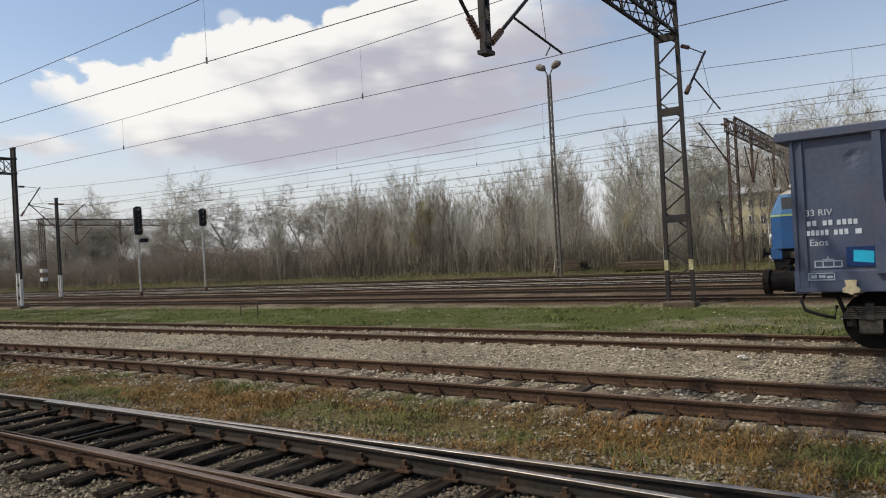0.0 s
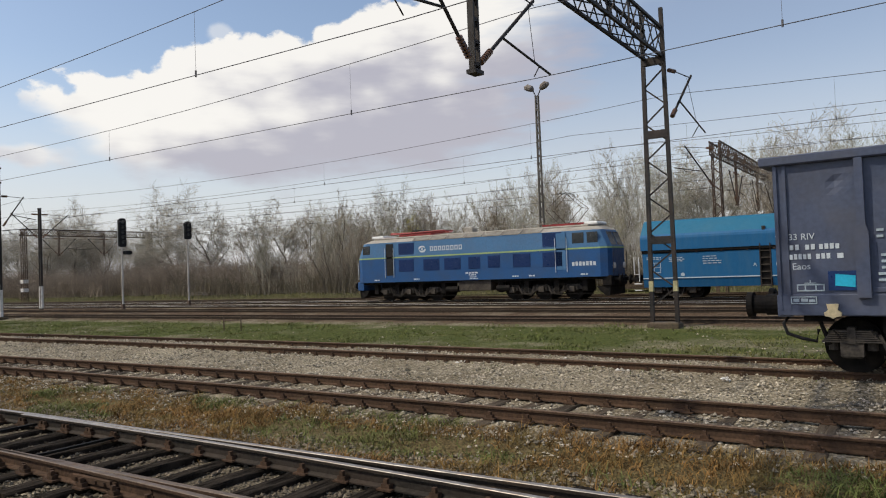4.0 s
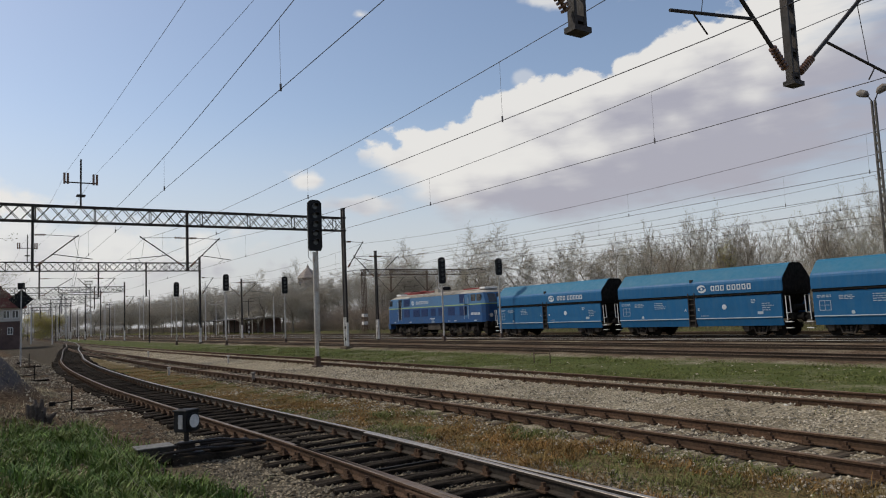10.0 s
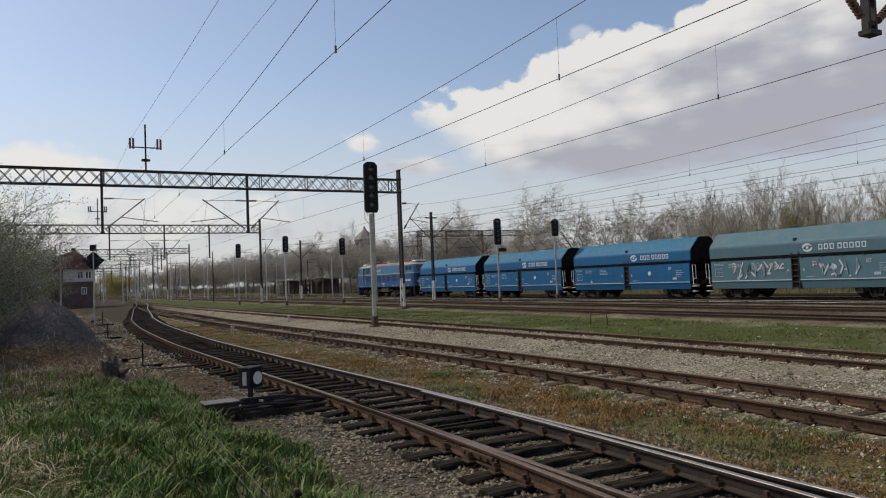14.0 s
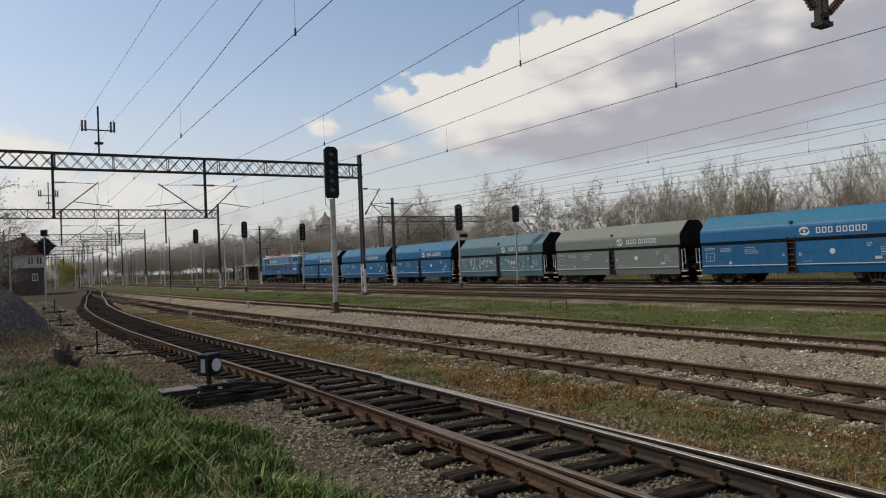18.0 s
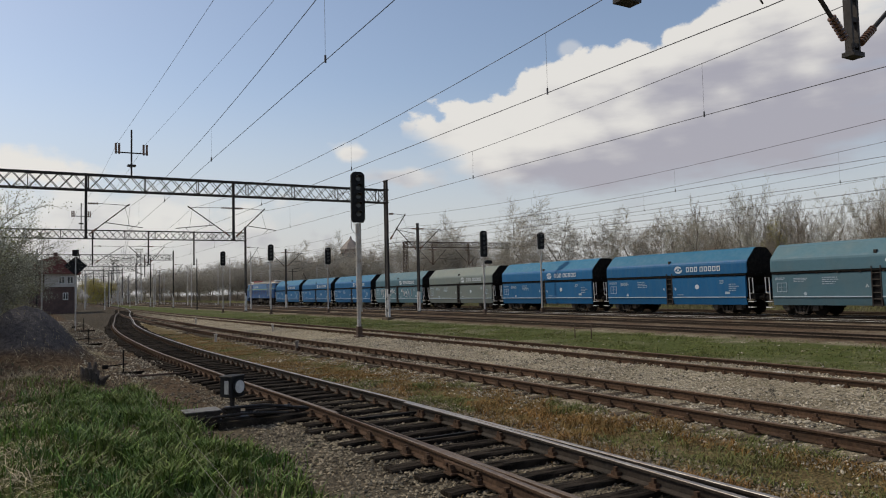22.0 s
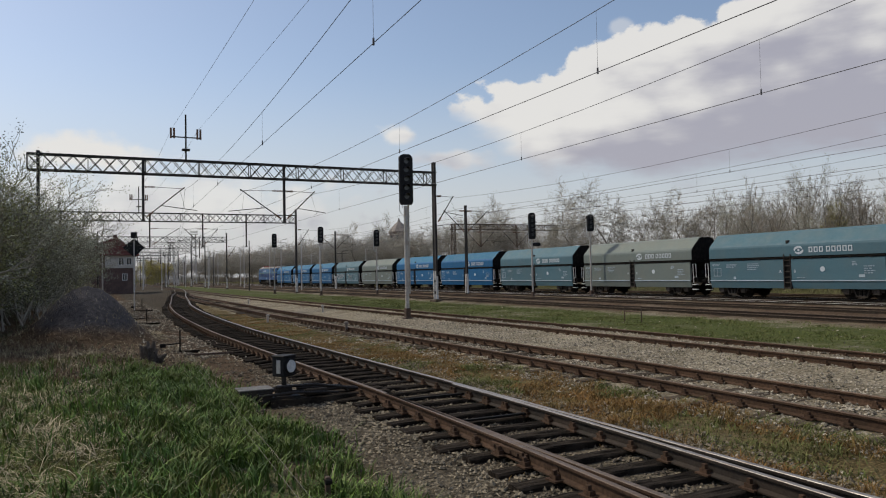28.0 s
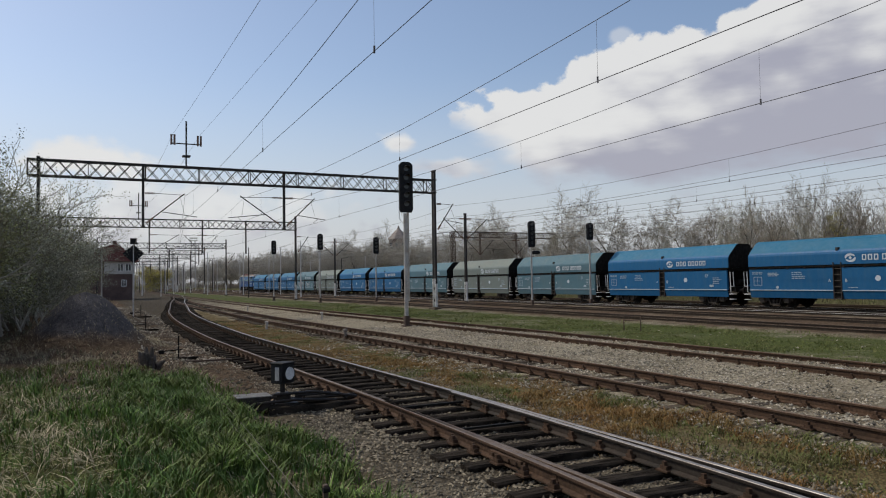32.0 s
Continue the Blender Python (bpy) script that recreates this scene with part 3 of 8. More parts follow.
def track(t, x0, x1, near, mats, sl, f=None, label=""):
    """One track: two rails, its sleepers, the chairs on them. near: the stretch whose sleepers lie open to view."""
    f = f or (lambda x: centre(t, x))
    root = thing(f"track_{t}", label, "railway track", kind="structure")
    for s in (-1, 1):
        part("rail", rail_geo(f, s * GAUGE / 2, x0, x1, 1.0 if t < 4 else 6.0), BROWN if t == 1 and s < 0 else ([M["rail_oil"], M["rail_top"]] if t == 1 else mats), root)
    ch = Geo()
    far = Geo()
    x = x0 + 0.3
    i = 0
    while x < x1:
        y = f(x)
        if near[0] < x < near[1]:
            if sl:
                ob = part("sleeper", random.choice(sl), None, root)
                long = max(f(x) - branch(x), 0) if t == 1 and x > -12 else 0.0
                ob.matrix_basis = pose(x + random.uniform(-0.04, 0.04), y - long / 2 + random.uniform(-0.08, 0.08), random.uniform(-0.012, 0.008) - (0.008 if t == 2 else 0), random.uniform(-0.4, 0.4), 0, random.uniform(-2, 2) + math.degrees(math.atan((f(x + 0.1) - f(x - 0.1)) / 0.2))) @ Matrix.Diagonal((random.uniform(0.78, 1.02), 1 + long / 2.6, 1, 1))
            for s in (-1, 1):
                chair_geo(ch, x, y + s * GAUGE / 2, s)
        elif sl:
            far.box((x - 0.12, y - 1.25, -0.3), (x + 0.12, y + 1.25, -0.17))
        x += 0.6 if near[0] - 2 < x < near[1] else 0.7
    if ch.v:
        tagged(part("rail_chairs", ch, M["rail_rust"], root, "rusty cast rail chairs with clips"), kind="stuff")
    if far.v:
        tagged(part("far_sleepers", far, M["sleeper"], root), kind="stuff")
    return root


BRIGHT, DULL, SHINY = [M["rail_rust"], M["rail_top"]], [M["rail_rust"], M["rail_dull"]], [M["rail_far"], M["rail_bright"]]
TRACK1 = track(1, -420, 14, (-62, 12), BRIGHT, SLEEPER, label="siding with shiny rails on dark wooden sleepers")
track(2, -100, 44, (-62, 12), DULL, SLEEPER_OLD, label="rusty siding with sleepers half sunk in gravel")
track(3, -300, 60, (-50, 12), DULL, None, label="rusty siding sunk in gravel and grass")
for tt in (4, 5, 6, 7, 8):
    track(tt, -420, 260 if tt == 7 else 160, (1, 0), [M["rail_far"], M["rail_dull"]] if tt in (4, 5, 8) else SHINY, None, label="through track of the yard on brown ballast")


def make_points():
    """The branch of track 1: switch blades, closure rails, stretcher bars, slide chairs."""
    root = thing("turnout", "railway points with closed switch blades and check rails", "railway switch", kind="structure")
    near = lambda x: branch(x)
    part("stock_rail", rail_geo(near, -GAUGE / 2, -11.5, 14, 0.5), BROWN, root)
    part("switch_blade", rail_geo(lambda x: branch(x) - 0.075 + 0.004 * max(x + 12, 0), GAUGE / 2, -11.8, 14, 0.5), [M["rail_oil"], M["rail_top"]], root, "bright ground switch blade")
    g = Geo()
    for x in (-11.4, -9.3):
        g.box((x - 0.03, centre(1, x) - 0.72, -0.14), (x + 0.03, centre(1, x) + 0.72, -0.11))
    part("stretcher_bar", g, M["black_steel"], root)
    g = Geo()
    for i in range(34):
        x = -11.7 + i * 0.6
        for s in (-1, 1):
            chair_geo(g, x, branch(x) + s * GAUGE / 2, s)
    tagged(part("rail_chairs", g, M["rail_rust"], root), kind="stuff")
    # joint plates where the blade meets the fixed rail
    g = Geo()
    for x, y in ((-6.1, centre(1, -6.1) + GAUGE / 2), (-7.4, branch(-7.4) - GAUGE / 2)):
        for d in (-0.05, 0.05):
            g.box((x - 0.35, y + d - 0.02, -0.125), (x + 0.35, y + d + 0.02, -0.05), c=0.008)
            for k in (-0.26, -0.1, 0.1, 0.26):
                g.tube([(x + k, y + d * 0.6, -0.09), (x + k, y + d * 1.9, -0.09)], 0.022, 6)
    part("fishplate", g, M["rail_rust"], root)


make_points()

# ---- gantries, masts and overhead wires ----
M["band_yellow"] = mat("band_yellow", (0.48, 0.44, 0.24), 0.7, 0, 0.2, 3, 0.1, (0.2, 0.16, 0.1), 0.5, 2.0)
GANTRY_X = (-7.1, -51.4, -93.5, -146.0)
WIRE_TRACKS = (1, 2, 3, 4)


def lattice_beam(y0, y1, z0, z1, w):
    """A box beam across the tracks: four chords, crossed bracing on the faces."""
    g = Geo()
    for x in (-w / 2, w / 2):
        for z in (z0, z1):
            g.bar((x, y0, z), (x, y1, z), 0.09, 0.09)
        n = int(round((y1 - y0) / (z1 - z0) / 0.85))
        for i in range(n):
            a, b = y0 + (y1 - y0) * i / n, y0 + (y1 - y0) * (i + 1) / n
            g.bar((x, a, z0), (x, b, z1), 0.03, 0.04)
            g.bar((x, a, z1), (x, b, z0), 0.03, 0.04)
            if i % 4 == 0:
                g.bar((x, a, z0), (x, a, z1), 0.05, 0.05)
    n = int((y1 - y0) / 1.2)
    for z in (z0, z1):
        for i in range(n):
            a, b = y0 + (y1 - y0) * i / n, y0 + (y1 - y0) * (i + 1) / n
            g.bar((-w / 2, a, z), (w / 2, b, z), 0.03, 0.03)
    return g


def hanger_post(z0, z1, slim=False):
    """Two channels with battens, or one closed bar, hanging from a beam."""
    g = Geo()
    if slim:
        g.box((-0.1, -0.075, z0), (0.1, 0.075, z1), c=0.01)
        g.box((-0.13, -0.12, z0 - 0.05), (0.13, 0.12, z0 + 0.03))
        return g
    for s in (-0.09, 0.09):
        g.bar((0, s, z0), (0, s, z1), 0.14, 0.05)
    z = z0 + 0.15
    while z < z1:
        g.box((-0.06, -0.08, z - 0.04), (0.06, 0.08, z + 0.04))
        z += 0.45
    g.box((-0.11, -0.16, z0 - 0.05), (0.11, 0.16, z0 + 0.03))
    return g


def insulator(g, p, q, k=1):
    """A string of ribbed discs between p and q."""
    p, q = Vector(p), Vector(q)
    n = 7
    for i in range(n):
        c = p.lerp(q, (i + 0.5) / n)
        d = (q - p).normalized() * 0.018
        g.tube([c - d, c + d], 0.075, 8, k)
    g.tube([p, q], 0.03, 6, k)


def cantilever(root, y_post, y_wire, zb, zt, z_contact, swing=(0.0, 0.0)):
    """A hinged bracket from its post to the wire above a track: slanting tube, tie, steady arm. swing: how far along the track its root and tip stand off."""
    s = 1 if y_wire > y_post else -1
    a, tip = Vector((0, y_post + s * 0.12, zb)), Vector((0, y_wire + s * 0.1, zt + 0.15))
    d = tip - a
    g = Geo()
    insulator(g, a + d * 0.04, a + d * 0.2)
    g.tube([a + d * 0.2, tip], 0.04, 6)
    tie = Vector((0, y_post + s * 0.1, zt + 0.1))
    insulator(g, tie, tie.lerp(tip, 0.25))
    g.tube([tie.lerp(tip, 0.25), tip - Vector((0, 0, 0.1))], 0.018, 5)
    arm0 = a + d * 0.4
    arm1 = Vector((0, y_wire + s * 0.9, z_contact + 0.25))
    g.tube([arm0, arm1], 0.028, 6)
    g.tube([arm1.lerp(arm0, 0.25), (0, y_wire, z_contact + 0.02)], 0.015, 5)
    g.tube([tip - Vector((0, s * 0.3, 0.15)), arm1.lerp(arm0, 0.35)], 0.008, 4)
    g.v = [(px + swing[0] + (swing[1] - swing[0]) * (py - y_post) / (y_wire - y_post), py, pz) for px, py, pz in g.v]
    part("cantilever", g, [M["mast"], M["insulator"]], root, "bracket tube with ribbed brown insulators")


ZC, ZM = 6.35, 8.0


def box_mast(g, h, w=0.42, k=0, x=0.0, y=0.0, taper=0.65):
    """A mast of two channels joined by battens, standing at x, y."""
    for s in (-1, 1):
        g.bar((x + s * w / 2, y, -0.3), (x + s * w / 2 * taper, y, h), 0.1, 0.16, k)
    n = int(h / 0.9)
    for i in range(n):
        z = 0.4 + i * 0.9
        u = w / 2 * (1 - (1 - taper) * z / h)
        g.box((x - u, y - 0.05, z), (x + u, y + 0.05, z + 0.22), k)
    g.box((x - w / 2 * taper - 0.06, y - 0.1, h - 0.05), (x + w / 2 * taper + 0.06, y + 0.1, h + 0.05), k)


def gantry(x, lattice, label, hangers):
    """A portal over the near tracks; hangers: how far across each post hangs and the tracks it serves."""
    root = thing("catenary_gantry", label, "catenary gantry", pose(x, 0, 0), "gantries of the near tracks")
    part("beam", lattice_beam(-2.8 if lattice else -3.3, 24.7, 8.95, 9.95, 0.6), M["mast"], root, "dark steel lattice beam")
    for y in (24.6, -2.7):
        g = Geo()
        if lattice:
            for s in (-1, 1):
                g.bar((s * 0.42, y, -0.2), (s * 0.33, y, 10.6), 0.125, 0.13)
            z, d = 0.5, 1
            while z < 9.8:
                u = 0.42 - 0.09 * z / 10.6
                g.bar((-d * u, y, z), (d * u, y, z + 0.62), 0.04, 0.05)
                z, d = z + 0.62, -d
            for z in (2.6, 6.2, 8.7):
                g.box((-0.38, y - 0.075, z), (0.38, y + 0.075, z + 0.26))
        else:
            box_mast(g, 10.7 if y > 0 else 10.1, 0.46, 0, 0, y, 0.8)
            g.box((-0.2, y - 0.04, 2.3), (0.2, y + 0.04, 10.6 if y > 0 else 10.0))
        part("mast", g, M["mast"], root, "tall dark steel mast")
        for s in (-1, 1):
            g = Geo()
            if lattice:
                g.box((s * 0.41 - 0.068, y - 0.071, 1.0), (s * 0.41 + 0.068, y + 0.071, 1.35))
            else:
                g.bar((s * 0.23, y, 0.0), (s * 0.21, y, 2.2), 0.115, 0.175)
            part("white_band", g, M["band_yellow"] if lattice else M["mast_white"], root, "flaking pale warning paint")
        g = Geo()
        g.box((-0.52, y - 0.3, -0.6), (0.52, y + 0.3, -0.04), c=0.05)
        part("footing", g, M["footing"], root, "brown stained concrete footing")
    for y, serves in hangers:
        part("hanger_post", hanger_post(5.9, 9.9, not lattice), M["mast"], root, m=pose(0, y, 0))
        for t in serves:
            cantilever(root, y, centre(t, x), 6.05, ZM, ZC)
    cantilever(root, 24.75, centre(4, x), 6.85 if lattice else 6.0, ZM + (0.4 if lattice else 0.0), ZC, (0.42, 0.8) if lattice else (0.0, 0.0))
    return root


gantry(GANTRY_X[0], True, "steel lattice portal carrying overhead wires, grey paint", ((12.4, (2, 3)), (7.1, (1,))))
g1 = gantry(GANTRY_X[1], False, "dark steel portal with lattice beam over the sidings", ((3.35, (1,)), (12.7, (2, 3))))
g2 = gantry(GANTRY_X[2], False, "dark steel portal with lattice beam over the sidings", ((6.8, (1,)), (12.9, (2, 3)), (18.2, ())))
g3 = gantry(GANTRY_X[3], False, "dark steel portal with lattice beam far down the yard", ((8.5, (3,)), (19.5, (1,))))


def feeder_bracket(root, y):
    """A short post on the beam that carries two feeder wires on insulators."""
    g = Geo()
    g.bar((0, y, 9.95), (0, y, 13.1), 0.1, 0.1)
    for s in (-1, 1):
        g.bar((s * 0.22, y, 9.95), (s * 0.22, y, 10.7), 0.04, 0.04)
    g.box((-0.25, y - 0.25, 10.65), (0.25, y + 0.25, 10.75))
    g.bar((0, y - 0.95, 11.55), (0, y + 0.95, 11.55), 0.07, 0.07)
    for d in (-0.95, -0.75, 0.75, 0.95):
        g.tube([(0, y + d, 11.45), (0, y + d, 12.15)], 0.07, 8, 1)
    part("feeder_post", g, [M["mast"], M["insulator"]], root, "post with four upright insulators")


for r_, y_ in ((g1, 6.05), (g2, 5.6)):
    feeder_bracket(r_, y_)


def span(g, a, b, sag, r, n=14):
    a, b = Vector(a), Vector(b)
    g.tube([a.lerp(b, i / n) - Vector((0, 0, sag * 4 * (i / n) * (1 - i / n))) for i in range(n + 1)], r, 4, cap=False)


def stagger(t, x):
    """Sideways pull of the wire at a post."""
    return -0.62 if t == 1 and abs(x + 7.1) < 1 else 0.12 * (-1) ** int(abs(x) / 20)


def overhead(t, xs, zc=ZC, zm=ZM, droppers=True):
    """Messenger, contact wire and droppers above a track, hung at the posts xs."""
    root = thing("overhead_line", "messenger and contact wire with thin droppers", "overhead wire", group="overhead lines")
    dr = Geo()
    for a, b in zip(xs, xs[1:]):
        ya, yb = centre(t, a) + stagger(t, a), centre(t, b) + stagger(t, b)
        me, co = Geo(), Geo()
        span(me, (a, ya, zm), (b, yb, zm), 0.65, 0.0095)
        span(co, (a, ya, zc), (b, yb, zc), 0.0, 0.0095, 2)
        part("messenger_wire", me, M["wire"], root)
        part("contact_wire", co, M["wire"], root)
        if droppers:
            n = max(int(abs(b - a) / 10), 2)
            for i in range(n):
                u = (i + 0.5) / n
                p = Vector((a, ya, zc)).lerp(Vector((b, yb, zc)), u)
                top = zm - 0.65 * 4 * u * (1 - u)
                dr.tube([p, (p.x, p.y, top)], 0.004, 3, cap=False)
                dr.tube([p - Vector((0, 0, 0.04)), p + Vector((0, 0, 0.1))], 0.022, 5)
    if dr.v:
        tagged(part("dropper", dr, M["wire"], root), kind="stuff")


for t_ in WIRE_TRACKS:
    overhead(t_, (70.0, 35.0, *GANTRY_X, -200.0, -260.0))
FAR_MASTS = (-13.0, -60.0, -105.0)
for t_ in (5, 6, 7, 8):
    overhead(t_, (110.0, 60.0, *FAR_MASTS, -150.0, -200.0, -260.0))
feed = thing("feeder_line", "pair of bare feeder wires above the beams", "overhead wire")
for d_ in (-0.85, 0.85):
    g_ = Geo()
    for a_, b_ in ((60.0, -51.4), (-51.4, -93.5), (-93.5, -146.0)):
        span(g_, (a_, 6.0 + d_, 12.1), (b_, 6.0 + d_, 12.1), 0.9 if a_ > 0 else 0.5, 0.008, 20)
    part("feeder_wire", g_, M["wire"], feed)


def far_mast(x, y, label, arms):
    root = thing("catenary_mast", label, "catenary mast", pose(x, y, 0), "masts between the through tracks")
    g = Geo()
    box_mast(g, 8.6, 0.3, 0, 0, 0, 0.7)
    g.box((-0.13, -0.03, 0), (0.13, 0.03, 8.4))
    part("mast", g, M["mast"], root)
    for s in (-1, 1):
        g = Geo()
        g.bar((s * 0.15, 0, 0.0), (s * 0.145, 0, 1.9), 0.115, 0.17)
        part("white_band", g, M["mast_white"], root, "white painted foot")
    for t in arms:
        cantilever(root, 0, centre(t, x) - y, 6.0, ZM, ZC)


far_mast(-63.1, 33.6, "dark catenary mast with two brackets between the through tracks", (5, 6))
far_mast(-105.0, 33.6, "dark catenary mast with two brackets between the through tracks", (5, 6))


def lattice_portal(x, y0, y1, h, label, mt, bands=(1.2, 2.3)):
    """A portal of square lattice posts, rusty, beyond the through tracks."""
    root = thing("catenary_gantry", label, "catenary gantry", pose(x, 0, 0), "rusty gantries of the through tracks")
    for y in (y0, y1):
        g = Geo()
        w = 0.28
        for a in (-w, w):
            for b in (-w, w):
                g.bar((a, y + b, -0.3), (a * 0.8, y + b * 0.8, h), 0.07, 0.07)
        z, d = 0.2, 1
        while z < h - 0.6:
            for s in (-w, w):
                g.bar((-d * w, y + s, z), (d * w, y + s, z + 0.55), 0.04, 0.04)
                g.bar((s, y - d * w, z), (s, y + d * w, z + 0.55), 0.04, 0.04)
            z, d = z + 0.55, -d
        part("post", g, mt, root, "square rusty lattice post")
        for z in bands:
            g = Geo()
            g.box((-w - 0.05, y - w - 0.05, z), (w + 0.05, y + w + 0.05, z + 0.45))
            part("white_band", g, M["mast_white"], root)
    part("beam", lattice_beam(y0 - 0.4, y1 + 0.4, h - 0.75, h + 0.05, 0.6), mt, root)
    for y in (y0 + (y1 - y0) * 0.25, y0 + (y1 - y0) * 0.6):
        part("hanger_post", hanger_post(5.8, h), mt, root, m=pose(0, y, 0))
        cantilever(root, y, y - 2.2, 5.9, ZM - 0.1, ZC)
        cantilever(root, y, y + 2.2, 5.9, ZM - 0.1, ZC)
    return root


near_portal = lattice_portal(-10.15, 48.0, 72.0, 9.4, "rusty lattice portal at the edge of the trees", M["mast_rust"], ())
cantilever(near_portal, 47.7, 45.4, 6.5, 8.9, 7.4, (0.0, -1.2))
lattice_portal(-94.0, 48.0, 66.0, 9.1, "rusty lattice portal with banded posts", M["mast_rust"])


# ---- colour light signals ----
def signal(x, y, h, n, label, lamps=False, zb=-0.2, r=0.075, k=1.08):
    """A colour light signal: h its height, n its lamps, k the size of its head."""
    root = thing("railway_signal", label, "railway signal", pose(x, y, 0), "colour light signals")
    g = Geo()
    hh = (n * 0.36 + 0.3) * k
    g.tube([(0, 0, zb + 0.3), (0, 0, h - hh)], r, 12)
    part("post", g, M["post_paint"], root, "weathered white tubular post", smooth=False)
    g = Geo()
    g.box((-0.12, -0.12, zb - 0.2), (0.12, 0.12, zb + 0.5), c=0.03)
    g.box((-0.2, -0.2, zb - 0.2), (0.2, 0.2, zb + 0.06), c=0.03)
    part("base", g, M["mast_rust"], root)
    w = 0.29 * k
    prof = [(-w, h - hh + 0.2), (-w + 0.08, h - hh + 0.04), (w - 0.08, h - hh + 0.04), (w, h - hh + 0.2), (w, h - 0.16), (w - 0.1, h - 0.04), (w - 0.2, h), (-w + 0.2, h), (-w + 0.1, h - 0.04), (-w, h - 0.16)]
    head = Geo()
    head.extrude(prof, "x", 0.04, 0.16)
    head.box((-0.2, -0.2, h - hh + 0.1), (0.05, 0.2, h - 0.1), c=0.03)
    hd = part("signal_head", head, M["signal_black"], root, "black signal head with rounded ends")
    for i in range(n):
        z = h - (0.28 + i * 0.36) * k
        g = Geo()
        g.disc((0.165, 0, z), 0.105 * k, "x", 0.02, 14)
        part("lamp_lens", g, M["lens"], hd)
        g = Geo()
        q = 9
        vs, fs = [], []
        for j in range(q):
            a = math.pi * (0.05 + 0.9 * j / (q - 1))
            c, s = math.cos(a) * 0.125 * k, math.sin(a) * 0.125 * k
            vs += [(0.16, c, z + s), (0.16 + 0.28 * (0.35 + 0.65 * math.sin(a)), c, z + s), (0.16, c * 0.93, z + s * 0.93), (0.16 + 0.28 * (0.35 + 0.65 * math.sin(a)), c * 0.93, z + s * 0.93)]
        for j in range(q - 1):
            a, b = j * 4, j * 4 + 4
            fs += [(a, a + 1, b + 1, b), (a + 2, b + 2, b + 3, a + 3), (a + 1, a + 3, b + 3, b + 1)]
        g.add(vs, fs)
        part("hood", g, M["signal_hood"], hd)
    g = Geo()
    g.bar((-0.03, -0.17, h - hh - 0.1), (-0.03, -0.17, h - 0.5), 0.03, 0.03)
    g.tube([(-0.05, -0.3, h - 0.4), (-0.05, -0.3, h - hh - 0.25), (0, -0.08, h - hh - 0.55)], 0.02, 5)
    part("ladder_rail", g, M["white_paint"], root)
    if k > 1.15:
        g = Geo()
        g.tube([(-0.05, 0.16, zb + 1.2), (-0.05, 0.16, h - hh + 0.1)], 0.05, 8)
        for z in (1.6, 3.2, 4.8):
            g.box((-0.08, 0.0, z), (0.0, 0.2, z + 0.06))
        part("conduit", g, M["post_paint"], root, "thin cable pipe beside the post")
    if lamps:
        g = Geo()
        g.box((-0.05, 0.1, h - hh - 0.55), (0.35, 0.65, h - hh - 0.25), c=0.05)
        part("route_box", g, M["signal_black"], root)
    return root


signal(-32.5, 14.0, 7.85, 5, "tall five lamp signal on a white post beside the siding", zb=-0.15, r=0.1, k=1.2)
signal(-51.5, 33.7, 6.95, 5, "five lamp signal on a white post between through tracks", True)
signal(-49.7, 38.4, 6.75, 3, "three lamp signal on a white post beside the train", )
signal(-75.0, 28.7, 6.95, 4, "four lamp signal on a white post far down the yard")
signal(-80.5, 24.0, 7.6, 4, "four lamp signal on a white post far down the yard")
signal(-96.0, 22.3, 7.7, 4, "four lamp signal on a white post far down the yard")


M["concrete_dark"] = mat("concrete_dark", (0.13, 0.12, 0.105), 0.9, 0, 0.2, 3, 0.3, (0.07, 0.06, 0.05), 0.6, 1.0)


def lamp_mast(x, y, h):
    root = thing("yard_lamp", "tall slotted concrete lamp mast with two lamp heads", "lamp post", pose(x, y, 0))
    g = Geo()
    for s in (-1, 1):
        g.bar((s * 0.15, 0, -0.2), (s * 0.1, 0, h), 0.09, 0.2)
    for i in range(24):
        z = 0.4 + i * (h - 1) / 24
        u = 0.15 - 0.05 * z / h
        g.box((-u, -0.08, z), (u, 0.08, z + 0.16))
    part("mast", g, M["concrete_dark"], root)
    for s in (-1, 1):
        g = Geo()
        g.tube([(s * 0.1, 0, h), (s * 0.35, 0, h + 0.5)], 0.04, 6)
        part("bracket", g, M["mast"], root)
        g = Geo()
        g.tube([(s * 0.3, 0, h + 0.42), (s * 0.45, 0, h + 0.58), (s * 0.75, 0, h + 0.72), (s * 0.98, 0, h + 0.74)], [0.12, 0.24, 0.27, 0.14], 10)
        part("lamp_head", g, M["concrete"], root, "grey oval lamp head")


lamp_mast(-23.15, 49.6, 14.85)

# ---- the freight train ----
TRAIN_Y = 40.66
TRAIN, WHEELSETS = [], []
M["hopper_blue"] = mat("hopper_blue", (0.010, 0.105, 0.245), 0.55, 0, 0.06, 2, 0.0, (0.055, 0.13, 0.2), 0.3, 0.5, rnd=0.1, spec=0.25, stretch=(2.2, 1, 0.5))
# Roof copies of the paints: sky reflection and dust mixed into their colour.
M["hopper_blue_roof"] = mat("hopper_blue_roof", (0.012, 0.128, 0.225), 0.6, 0, 0.06, 2, 0.0, (0.05, 0.14, 0.2), 0.35, 0.35, rnd=0.1, spec=0.25)
M["hopper_teal"] = mat("hopper_teal", (0.078, 0.155, 0.188), 0.6, 0, 0.06, 2, 0.06, (0.12, 0.16, 0.165), 0.4, 0.3, rnd=0.1, spec=0.25)
